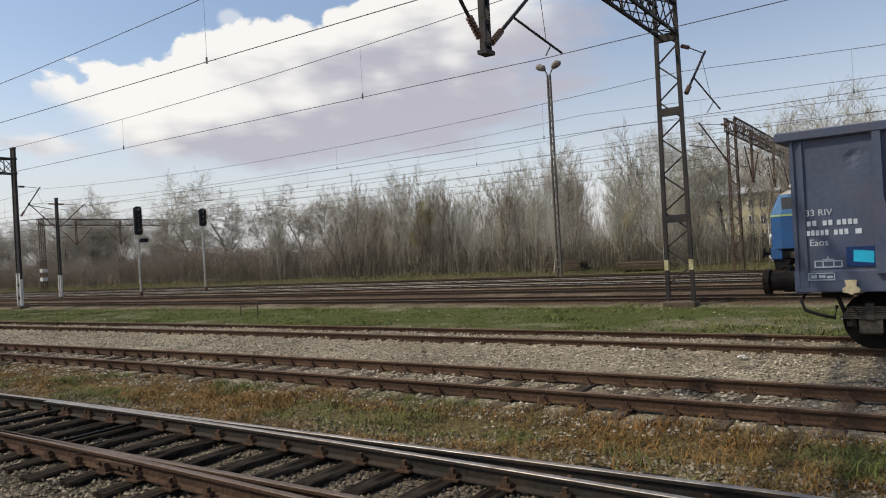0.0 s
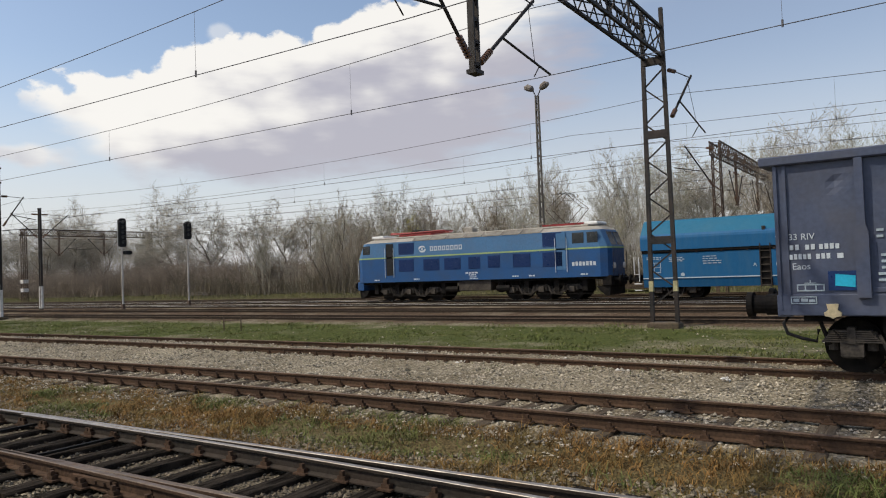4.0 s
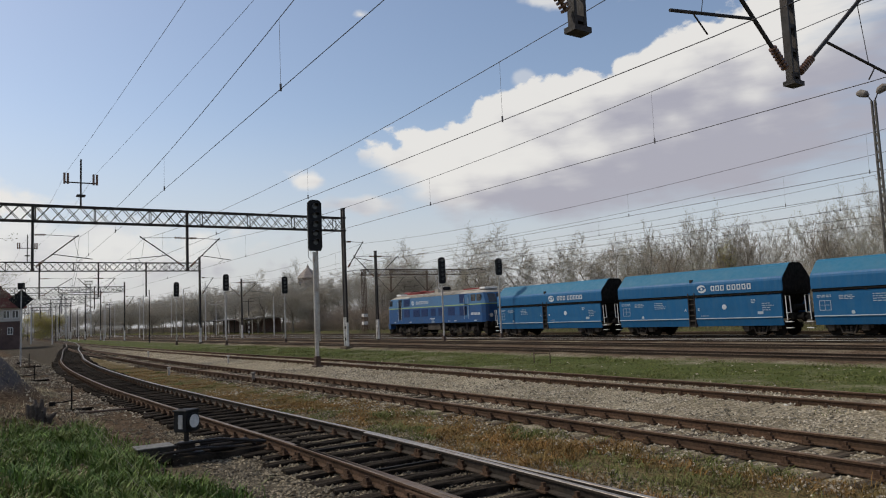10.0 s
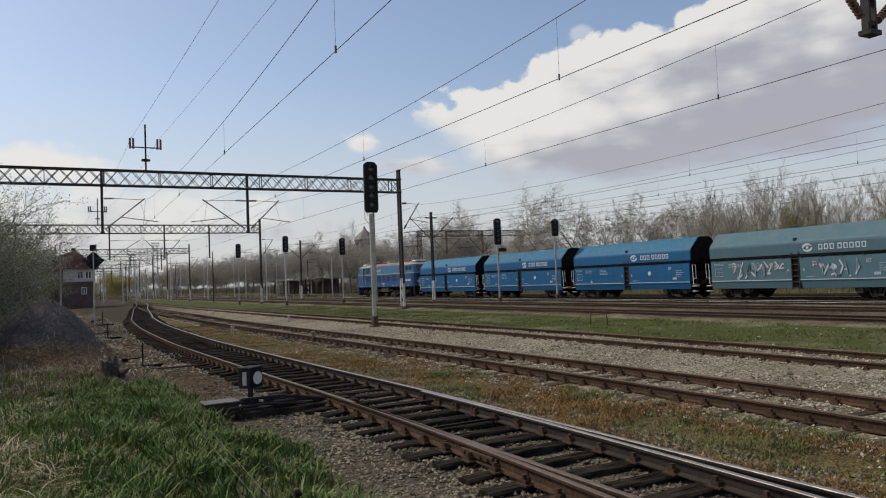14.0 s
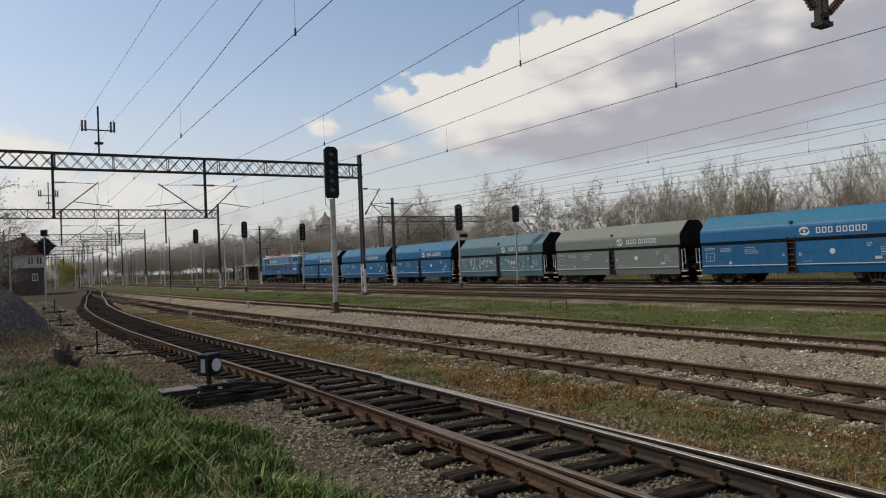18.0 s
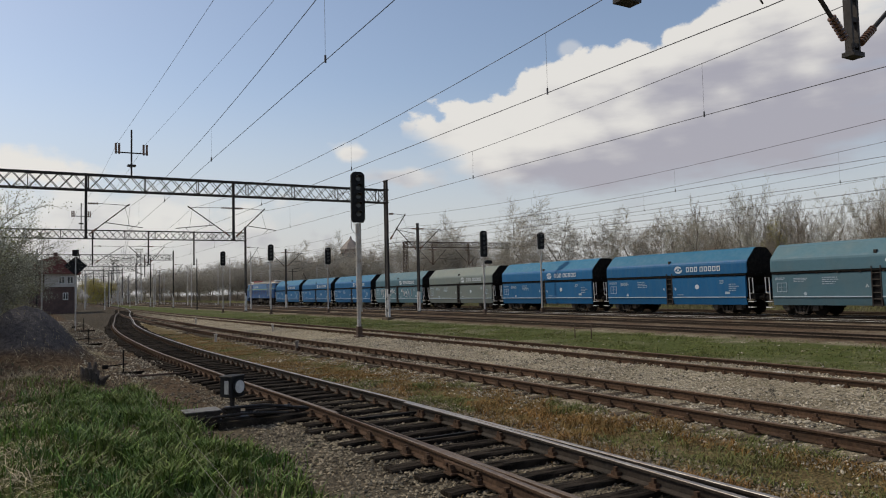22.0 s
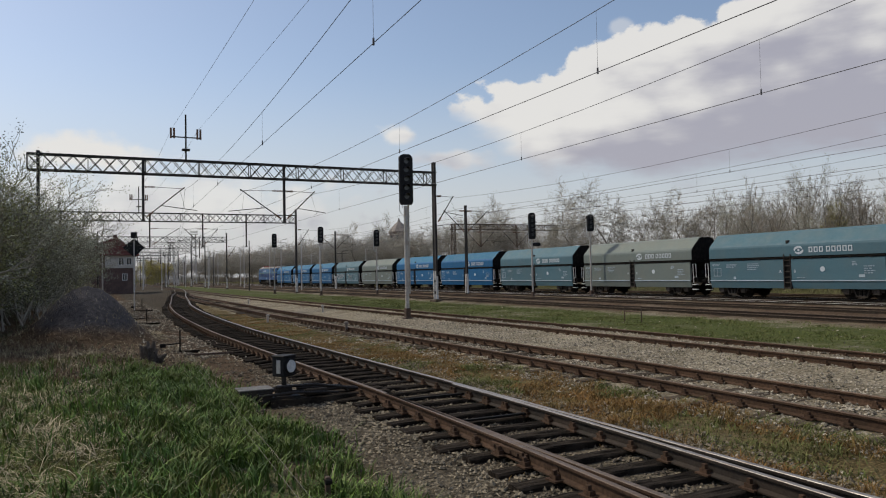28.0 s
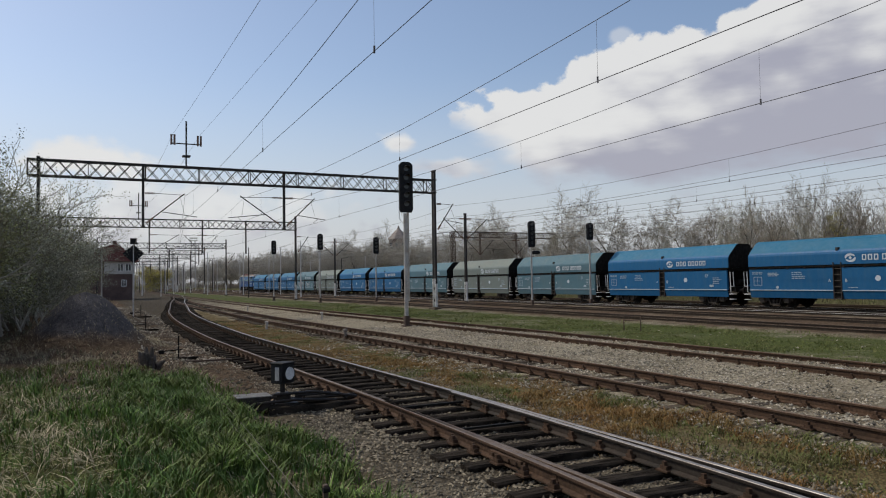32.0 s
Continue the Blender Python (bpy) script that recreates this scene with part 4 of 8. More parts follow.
M["hopper_teal_roof"] = mat("hopper_teal_roof", (0.075, 0.155, 0.185), 0.65, 0, 0.06, 2, 0.06, (0.13, 0.17, 0.165), 0.5, 0.3, rnd=0.1, spec=0.25)
M["hopper_grey_roof"] = mat("hopper_grey_roof", (0.17, 0.195, 0.17), 0.7, 0, 0.06, 2, 0.06, (0.21, 0.21, 0.17), 0.5, 0.3, rnd=0.1, spec=0.25)
M["hopper_grey"] = mat("hopper_grey", (0.15, 0.18, 0.165), 0.65, 0, 0.06, 2, 0.06, (0.2, 0.2, 0.17), 0.4, 0.3, rnd=0.1, spec=0.25)
M["mark_white"] = mat("mark_white", (0.55, 0.60, 0.63), 0.6, 0, 0.1, 3, 0, (0.4, 0.45, 0.5), 0.3, 2.0)
M["mark_dull"] = mat("mark_dull", (0.36, 0.43, 0.48), 0.7, 0, 0.15, 3, 0)
M["loco_light"] = mat("loco_light", (0.062, 0.16, 0.3), 0.5, 0, 0.1, 2, 0.05, (0.09, 0.14, 0.23), 0.35, 0.6)
M["loco_dark"] = mat("loco_dark", (0.021, 0.085, 0.225), 0.45, 0, 0.1, 2, 0.05, (0.05, 0.075, 0.13), 0.4, 0.6)
M["loco_panel"] = mat("loco_panel", (0.012, 0.035, 0.12), 0.35, 0, 0.15, 4, 0.1)
M["loco_stripe"] = mat("loco_stripe", (0.30, 0.42, 0.17), 0.5, 0, 0.1, 2, 0)
M["loco_roof"] = mat("loco_roof", (0.33, 0.305, 0.26), 0.75, 0, 0.2, 2, 0.1, (0.18, 0.15, 0.13), 0.5, 0.8)
M["loco_hatch"] = mat("loco_hatch", (0.22, 0.21, 0.18), 0.8, 0, 0.2, 2, 0.1, (0.12, 0.1, 0.08), 0.5, 0.8)
M["panto_red"] = mat("panto_red", (0.26, 0.04, 0.04), 0.55, 0.1, 0.15, 3, 0)
M["graffiti_white"] = mat("graffiti_white", (0.55, 0.57, 0.58), 0.6, 0, 0.1, 3, 0)
M["graffiti_yellow"] = mat("graffiti_yellow", (0.42, 0.36, 0.10), 0.6, 0, 0.1, 3, 0)


def wheelset_mesh(r):
    g = Geo()
    for s in (-0.75, 0.75):
        g.tube([(0, s - 0.065, 0), (0, s + 0.065, 0)], r, 22)
        g.tube([(0, s - 0.09, 0), (0, s - 0.06, 0)] if s > 0 else [(0, s + 0.06, 0), (0, s + 0.09, 0)], r + 0.03, 22)
        g.tube([(0, s - 0.1, 0), (0, s + 0.1, 0)], 0.14, 10)
        for i in range(5):
            w = 2 * math.pi * i / 5
            g.box((r * 0.62 * math.cos(w) - 0.05, s - 0.085, r * 0.62 * math.sin(w) - 0.05), (r * 0.62 * math.cos(w) + 0.05, s + 0.085, r * 0.62 * math.sin(w) + 0.05))
    g.tube([(0, -1.0, 0), (0, 1.0, 0)], 0.08, 10)
    return g.mesh("wheelset", [M["black_steel"]])


WHEEL_W, WHEEL_L = wheelset_mesh(0.46), wheelset_mesh(0.62)


def bogie(root, x, axles, r, wheel):
    """A bogie frame with springs, axle boxes and brake blocks, and its wheelsets."""
    g = Geo()
    a, b = axles[0] - r * 0.9, axles[-1] + r * 0.9
    for s in (-1, 1):
        y = s * 1.02
        prof = [(x + a, r + 0.12), (x + a + 0.2, r + 0.28)]
        for u, v in zip(axles, axles[1:]):
            prof += [(x + u + 0.3, r + 0.28), (x + (u + v) / 2 - 0.25, r + 0.02), (x + (u + v) / 2 + 0.25, r + 0.02), (x + v - 0.3, r + 0.28)]
        prof += [(x + b - 0.2, r + 0.28), (x + b, r + 0.12), (x + b, r), (x + b - 0.25, r - 0.02)]
        for u, v in reversed(list(zip(axles, axles[1:]))):
            prof += [(x + v - 0.3, r - 0.02), (x + (u + v) / 2 + 0.25, r - 0.28), (x + (u + v) / 2 - 0.25, r - 0.28), (x + u + 0.3, r - 0.02)]
        prof += [(x + a + 0.25, r - 0.02), (x + a, r)]
        g.extrude(prof, "y", y - 0.06, y + 0.06)
    g.box((x - 0.3, -1.0, r - 0.1), (x + 0.3, 1.0, r + 0.25))
    part("bogie_frame", g, M["bogie_dirt"] if len(axles) > 2 else M["black_steel"], root, "dark bogie frame")
    for s in (-1, 1):
        for u in axles:
            g = Geo()
            g.box((x + u - 0.17, s * 1.16 - 0.1, r - 0.17), (x + u + 0.17, s * 1.16 + 0.1, r + 0.17), c=0.03)
            for d in (-0.28, 0.28):
                g.tube([(x + u + d, s * 1.1, r - 0.05), (x + u + d, s * 1.1, r + 0.27)], 0.085, 8)
            part("axle_box", g, M["bogie_dirt"], root)
        for u, v in zip(axles, axles[1:]):
            c = x + (u + v) / 2
            g = Geo()
            for d in (-0.12, 0.12):
                for i in range(4):
                    g.disc((c + d, s * 1.13, r - 0.2 + i * 0.085), 0.075, "z", 0.05, 8)
            g.box((c - 0.24, s * 1.13 - 0.09, r - 0.3), (c + 0.24, s * 1.13 + 0.09, r - 0.23))
            part("bolster_spring", g, M["bogie_dirt"], root)
            g = Geo()
            for d in (-1, 1):
                g.bar((c + d * 0.3, s * 1.2, r - 0.3), (c + d * 0.5, s * 1.2, r + 0.22), 0.05, 0.05)
                g.box((c + d * 0.44 - 0.05, s * 0.8 - 0.06, r - 0.2), (c + d * 0.44 + 0.05, s * 0.8 + 0.06, r + 0.18))
            g.bar((c - 0.35, s * 1.2, r - 0.26), (c + 0.35, s * 1.2, r - 0.32), 0.04, 0.05)
            part("brake_gear", g, M["bogie_dirt"], root)
    for u in axles:
        ob = part("wheelset", wheel, None, root)
        ob.matrix_basis = pose(x + u, 0, r)
        WHEELSETS.append((ob, (x + u, 0, r), r))


def buffers(root, x, d, z=1.06):
    """Two buffers and the coupling hook at the end x, pointing along d."""
    for s in (-1, 1):
        g = Geo()
        g.tube([(x, s * 0.875, z), (x + d * 0.38, s * 0.875, z)], 0.12, 12)
        g.tube([(x + d * 0.36, s * 0.875, z), (x + d * 0.44, s * 0.875, z)], 0.24, 16)
        part("buffer", g, M["black_steel"], root)
    g = Geo()
    g.box((min(x, x + d * 0.3), -0.06, z - 0.1), (max(x, x + d * 0.3), 0.06, z + 0.06))
    g.tube([(x + d * 0.25, 0, z), (x + d * 0.45, 0, z - 0.2)], 0.04, 6)
    part("coupling", g, M["black_steel"], root)


def text_geo(body, size, g=None):
    """Letters as a mesh in the x-z plane, facing -y."""
    cu = bpy.data.curves.new("letters", "FONT")
    cu.body, cu.size, cu.extrude = body, size, 0.004
    ob = bpy.data.objects.new("letters", cu)
    me = bpy.data.meshes.new_from_object(ob)
    bpy.data.objects.remove(ob)
    me.transform(Matrix.Rotation(radians(90), 4, "X"))
    return me


def swoosh(g, x, z, s, y, k=0):
    """A round emblem: two curved blades about an eye."""
    for a0, a1, r0 in ((0.15, 1.05, 0.5), (1.15, 2.05, 0.5)):
        n = 8
        vs, fs = [], []
        for i in range(n + 1):
            a = math.pi * (a0 + (a1 - a0) * i / n)
            w = 0.17 * math.sin(math.pi * (i + 0.5) / (n + 1)) + 0.02
            for r in (r0 - w, r0 + w * 0.8):
                for d in (0, 0.012):
                    vs.append((x + s * (r * 1.25) * math.cos(a), y - d, z + s * r * 0.85 * math.sin(a)))
        for i in range(n):
            p = i * 4
            fs += [(p + 1, p + 3, p + 7, p + 5), (p, p + 4, p + 6, p + 2), (p, p + 1, p + 5, p + 4), (p + 2, p + 6, p + 7, p + 3)]
        g.add(vs, fs, k)
    g.disc((x, y - 0.006, z), s * 0.17, "y", 0.012, 12, k)


def word_bars(g, x, z, w, h, n, y, k=0):
    """Plain upright bars where a brand name stands."""
    u = w / n
    for i in range(n):
        g.box((x + i * u, y - 0.012, z), (x + i * u + u * 0.7, y, z + h * (1 if i % 3 else 0.92)), k)


def lines_bar(g, x, z, w, n, y, pitch=0.085, h=0.045, k=0, rnd=None):
    """Rows of unreadable small lettering as bars."""
    for i in range(n):
        c = x
        end = x + w * (0.6 + 0.4 * rnd.random() if rnd else 1)
        while c < end - 0.03:
            l = (0.08 + 0.2 * rnd.random()) if rnd else 0.2
            g.box((c, y - 0.008, z - i * pitch - h), (min(c + l, end), y, z - i * pitch), k)
            c += l + 0.05


def hopper_build(paint, seed, graffiti=None):
    """A bogie hopper wagon, 12.65 m over its body; x = 0 at its left end, the near side towards -y."""
    rnd = random.Random(seed)
    root = thing("hopper_wagon", "", "freight wagon", group="hopper wagons of the train")
    LB = 12.65
    up = [(-1.47, 2.62), (-1.47, 3.24), (-1.44, 3.36), (-1.36, 3.47), (-0.72, 4.13), (-0.58, 4.22), (-0.42, 4.26), (0.42, 4.26), (0.58, 4.22), (0.72, 4.13), (1.36, 3.47), (1.44, 3.36), (1.47, 3.24), (1.47, 2.62)]
    g = Geo()
    n = len(up)
    rings = []
    for x, s in ((0.0, 0.0), (0.05, 0.02), (LB - 0.05, 0.02), (LB, 0.0)):
        rings.append([(x, y * (0.985 if s == 0 else 1.0), z) for y, z in up])
    vs = [p for r in rings for p in r]
    fs = [(i * n + j, i * n + (j + 1) % n, (i + 1) * n + (j + 1) % n, (i + 1) * n + j) for i in range(3) for j in range(n)]
    g.add(vs, fs)
    # Sloping faces take the roof copy, with sky light in its colour.
    for i in range(3 * n):
        if 3 <= i % n <= 9:
            g.k[i] = 2
    # Both end faces near-black: black paint and the gap's shade in one colour.
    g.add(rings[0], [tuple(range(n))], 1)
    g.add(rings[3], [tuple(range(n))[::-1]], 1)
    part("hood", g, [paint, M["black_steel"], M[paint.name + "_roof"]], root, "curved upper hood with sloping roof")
    for k, (a, b) in enumerate(((0.12, 6.05), (6.62, LB - 0.12))):
        g = Geo()
        g.extrude([(-1.5, 1.12), (-1.51, 2.42), (-1.40, 2.46), (-1.32, 1.12)], "x", a, b)
        g.extrude([(-1.5, 1.08), (-1.40, 0.62), (-1.36, 0.64), (-1.44, 1.1)], "x", a, b)
        fl = part("discharge_flap", g, paint, root)
        g = Geo()
        g.box((a, -1.535, 1.075), (b, -1.495, 1.135), c=0.01)
        part("flap_lip", g, M["mark_dull"], fl)
        g = Geo()
        g.extrude([(1.5, 1.12), (1.51, 2.42), (1.40, 2.46), (1.32, 1.12)], "x", a, b)
        part("discharge_flap", g, paint, root)
    # Sunk box in near-black; the groove's shade sits in its colour.
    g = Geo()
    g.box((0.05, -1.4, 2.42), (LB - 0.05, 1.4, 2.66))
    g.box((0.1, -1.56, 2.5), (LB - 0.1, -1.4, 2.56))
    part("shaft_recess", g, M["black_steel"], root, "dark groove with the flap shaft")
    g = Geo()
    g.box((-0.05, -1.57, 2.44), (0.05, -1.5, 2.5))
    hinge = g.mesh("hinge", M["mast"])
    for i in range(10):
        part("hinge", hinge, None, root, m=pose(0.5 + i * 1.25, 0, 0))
    # Inner hopper near-black, with the shade between wagons in the colour.
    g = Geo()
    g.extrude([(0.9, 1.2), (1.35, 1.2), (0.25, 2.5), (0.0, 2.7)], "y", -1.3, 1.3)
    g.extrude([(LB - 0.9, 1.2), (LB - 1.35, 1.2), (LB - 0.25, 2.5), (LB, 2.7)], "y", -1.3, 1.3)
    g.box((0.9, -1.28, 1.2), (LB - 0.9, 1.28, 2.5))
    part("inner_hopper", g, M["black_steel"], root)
    g = Geo()
    g.box((-0.4, -1.05, 1.0), (LB + 0.4, -0.85, 1.25))
    g.box((-0.4, 0.85, 1.0), (LB + 0.4, 1.05, 1.25))
    for x in (-0.4, LB + 0.25):
        g.box((x, -1.3, 0.95), (x + 0.15, 1.3, 1.3))
    g.box((-0.36, -1.25, 1.26), (0.9, 1.25, 1.31))
    g.box((LB - 0.9, -1.25, 1.26), (LB + 0.36, 1.25, 1.31))
    for s in (-1, 1):
        for x in (0.1, LB - 0.25):
            g.bar((x, s * 1.25, 1.25), (x + 0.1, s * 1.3, 2.55), 0.12, 0.08)
    g.tube([(LB + 0.1, -0.75, 1.62), (LB + 0.1, 0.4, 1.62)], 0.19, 12)
    part("underframe", g, M["black_steel"], root)
    for x0 in (-0.12, LB + 0.12):
        g = Geo()
        e = x0 + (0.26 if x0 > 1 else -0.26)
        g.tube([(x0, -1.42, 0.95), (x0, -1.46, 2.3), (e, -1.46, 2.3), (e, -1.42, 1.35), (x0, -1.42, 1.35)], 0.028, 5)
        part("handrail", g, M["white_paint"], root, "white end handrail")
    g = Geo()
    g.box((-0.2, -1.46, 0), (0.2, -1.22, 0.05), c=0.008)
    tread = g.mesh("step", M["white_paint"])
    for x0 in (-0.2, LB + 0.2):
        for z in (0.45, 0.8):
            part("step", tread, None, root, m=pose(x0, 0, z))
    # Recess back in near-black, its shade included in the colour.
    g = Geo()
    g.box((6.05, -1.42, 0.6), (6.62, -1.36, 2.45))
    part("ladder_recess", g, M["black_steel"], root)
    g = Geo()
    g.box((6.12, -1.52, 0), (6.55, -1.46, 0.05), c=0.008)
    rung = g.mesh("ladder_rung", M["bogie_dirt"])
    for z in (0.62, 0.95, 1.3, 1.65, 2.0, 2.35):
        part("ladder_rung", rung, None, root, m=pose(0, 0, z))
    g = Geo()
    g.bar((0, -1.5, 0.55), (0, -1.5, 2.75), 0.05, 0.05)
    stile = g.mesh("ladder_stile", M["mast"])
    for x in (6.08, 6.56):
        part("ladder_stile", stile, None, root, m=pose(x, 0, 0))
    g = Geo()
    g.box((6.2, -1.42, 3.42), (6.35, -1.22, 3.62), c=0.01)
    part("hatch_catch", g, M["mast"], root)
    yl = -1.515
    # sloping hood face: lettering lies on it
    ht = Geo()
    swoosh(ht, 7.15, 0.0, 0.46, 0.0)
    part("emblem", ht, M["mark_white"], root, "white round emblem on the hood", m=pose(0, -1.478, 2.98))
    for i in range(8):
        part("brand_bar", BRAND_BAR, None, root, m=pose(7.85 + i * 0.345 + (0.12 if i > 2 else 0), -1.478, 2.82))
    g = Geo()
    lines_bar(g, 0.35, 2.25, 0.9, 2, yl, rnd=rnd)
    for d in ((0.45, 1.95, 1.1, 1.92), (0.45, 1.43, 1.1, 1.4), (0.45, 1.95, 0.48, 1.4), (1.07, 1.95, 1.1, 1.4), (0.45, 1.7, 1.1, 1.68), (0.75, 1.95, 0.77, 1.4)):
        g.box((d[0], yl - 0.008, min(d[1], d[3])), (d[2], yl, max(d[1], d[3])))
    lines_bar(g, 1.55, 2.2, 1.0, 3, yl, rnd=rnd)
    lines_bar(g, 3.3, 2.22, 0.95, 4, yl, 0.12, rnd=rnd)
    lines_bar(g, 10.6, 2.2, 0.35, 3, yl, rnd=rnd)
    lines_bar(g, 7.0, 1.3, 0.7, 1, yl, rnd=rnd)
    lines_bar(g, 11.3, 1.95, 0.8, 4, yl, 0.13, rnd=rnd)
    tagged(part("small_lettering", g, M["mark_dull"], root, "pale unreadable lettering"), kind="stuff")
    g = Geo()
    g.disc((8.75, yl - 0.005, 1.8), 0.16, "y", 0.012, 16)
    part("round_mark", g, M["mark_white"], root)
    g = Geo()
    g.disc((2.25, yl - 0.005, 1.28), 0.1, "y", 0.012, 12)
    part("round_mark", g, M["mark_dull"], root)
    g = Geo()
    g.box((11.0, yl - 0.01, 1.3), (11.35, yl, 1.46))
    part("plate_mark", g, M["mark_dull"], root)
    for ch, x in (("A", 5.55), ("B", 6.8)):
        part("letter", LETTER[ch], None, root, m=pose(x + (0.2 if ch == "A" else 0), yl - 0.006, 1.6))
    if graffiti:
        for x0, n in graffiti:
            for i in range(n):
                g = Geo()
                x = x0 + i * 0.42
                pts = [(x + 0.35 * rnd.uniform(-0.4, 1.2), yl - 0.01, 1.2 + 1.1 * rnd.random()) for _ in range(5)]
                for p, q in zip(pts, pts[1:]):
                    g.bar(p, q, 0.012, 0.09)
                part("graffiti", g, M[f"graffiti_{'white' if seed % 2 else 'yellow'}"], root, "scrawled spray paint")

    for x in (1.75, LB - 1.75):
        bogie(root, x, (-0.9, 0.9), 0.46, WHEEL_W)
    buffers(root, -0.4, -1)
    buffers(root, LB + 0.4, 1)
    return root


_g = Geo()
for a_, b_ in (((0, 0), (0.06, 0.33)), ((0.19, 0), (0.25, 0.33)), ((0.06, 0.27), (0.19, 0.33)), ((0.06, 0), (0.19, 0.06))):
    _g.box((a_[0], -0.012, a_[1]), (b_[0], 0.0, b_[1]))
BRAND_BAR = _g.mesh("brand_bar", M["mark_white"])
LETTER = {}
for ch_ in "AB":
    me_ = text_geo(ch_, 0.26)
    me_.materials.append(M["mark_white"])
    LETTER[ch_] = me_

WAGON_PITCH = 14.3
COLOURS = ("blue", "blue", "blue", "teal", "grey", "blue", "blue", "teal", "grey", "teal", "blue", "blue", "blue", "teal", "blue")
LABELS = {"blue": "bright blue bogie hopper wagon with white lettering", "teal": "faded teal grey bogie hopper wagon", "grey": "faded green grey bogie hopper wagon"}


def hoppers():
    first = {}
    for i, c in enumerate(COLOURS):
        key = (c, i == 3)
        if key not in first:
            mark = len(WHEELSETS)
            first[key] = hopper_build(M["hopper_" + c], 5 if i == 3 else 6 + len(first) * 2, ((2.0, 9), (7.4, 7)) if i == 3 else None)
            ob = first[key]
        else:
            ob = copy_thing(first[key], pose(0, TRAIN_Y, 0))
            for k in ob.children:
                if k.name.startswith("wheelset"):
                    p = k.matrix_basis.translation
                    WHEELSETS.append((k, (p.x, p.y, p.z), p.z))
        tagged(ob, LABELS[c] + (", sprayed with graffiti" if i == 3 else ""))
        TRAIN.append((ob, 20.1 + i * WAGON_PITCH))


hoppers()


def pantograph(root, x, raised):
    g = Geo()
    z0 = 4.42
    for s in (-1, 1):
        g.bar((x - 1.3, s * 0.75, z0), (x + 1.3, s * 0.75, z0), 0.07, 0.1)
        g.bar((x + s * 1.3, -0.75, z0), (x + s * 1.3, 0.75, z0), 0.07, 0.1)
    if raised:
        ze, zt = 5.35, 6.28
        base, g = g, Geo()
        part("pan_base", base, M["panto_red"], root, "red pantograph base frame")
        for s in (-1, 1):
            for d in (-1, 1):
                g.tube([(x + d * 0.3, s * 0.6, z0 + 0.05), (x + d * 1.15, s * 0.55, ze)], 0.02, 5)
                g.tube([(x + d * 1.15, s * 0.55, ze), (x + d * 0.12, s * 0.35, zt)], 0.015, 5)
        for d in (-1, 1):
            g.tube([(x + d * 1.15, -0.55, ze), (x + d * 1.15, 0.55, ze)], 0.018, 5)
    else:
        zt = z0 + 0.28
        for s in (-1, 1):
            g.tube([(x - 2.2, s * 0.55, z0 + 0.12), (x + 2.2, s * 0.5, z0 + 0.2)], 0.045, 5)
            g.tube([(x - 2.2, s * 0.5, z0 + 0.22), (x + 2.2, s * 0.45, z0 + 0.1)], 0.04, 5)
        for d in (-2.2, 2.2):
            g.tube([(x + d, -0.55, z0 + 0.18), (x + d, 0.55, z0 + 0.18)], 0.035, 5)
    part("pantograph", g, M["mast_rust"] if raised else M["panto_red"], root, "thin pantograph, raised to the wire" if raised else "long red pantograph, folded down")
    g = Geo()
    for d in (-0.16, 0.16):
        g.tube([(x + d, -0.95, zt - 0.1), (x + d, -0.6, zt + 0.03), (x + d, 0.6, zt + 0.03), (x + d, 0.95, zt - 0.1)], 0.025, 5)
    part("pan_head", g, M["mast"], root)
    g = Geo()
    for a in (-0.85, 0.85):
        for s in (-0.75, 0.75):
            g.tube([(x + a, s, 4.1), (x + a, s, z0)], 0.07, 8)
    part("insulators", g, M["insulator"], root)


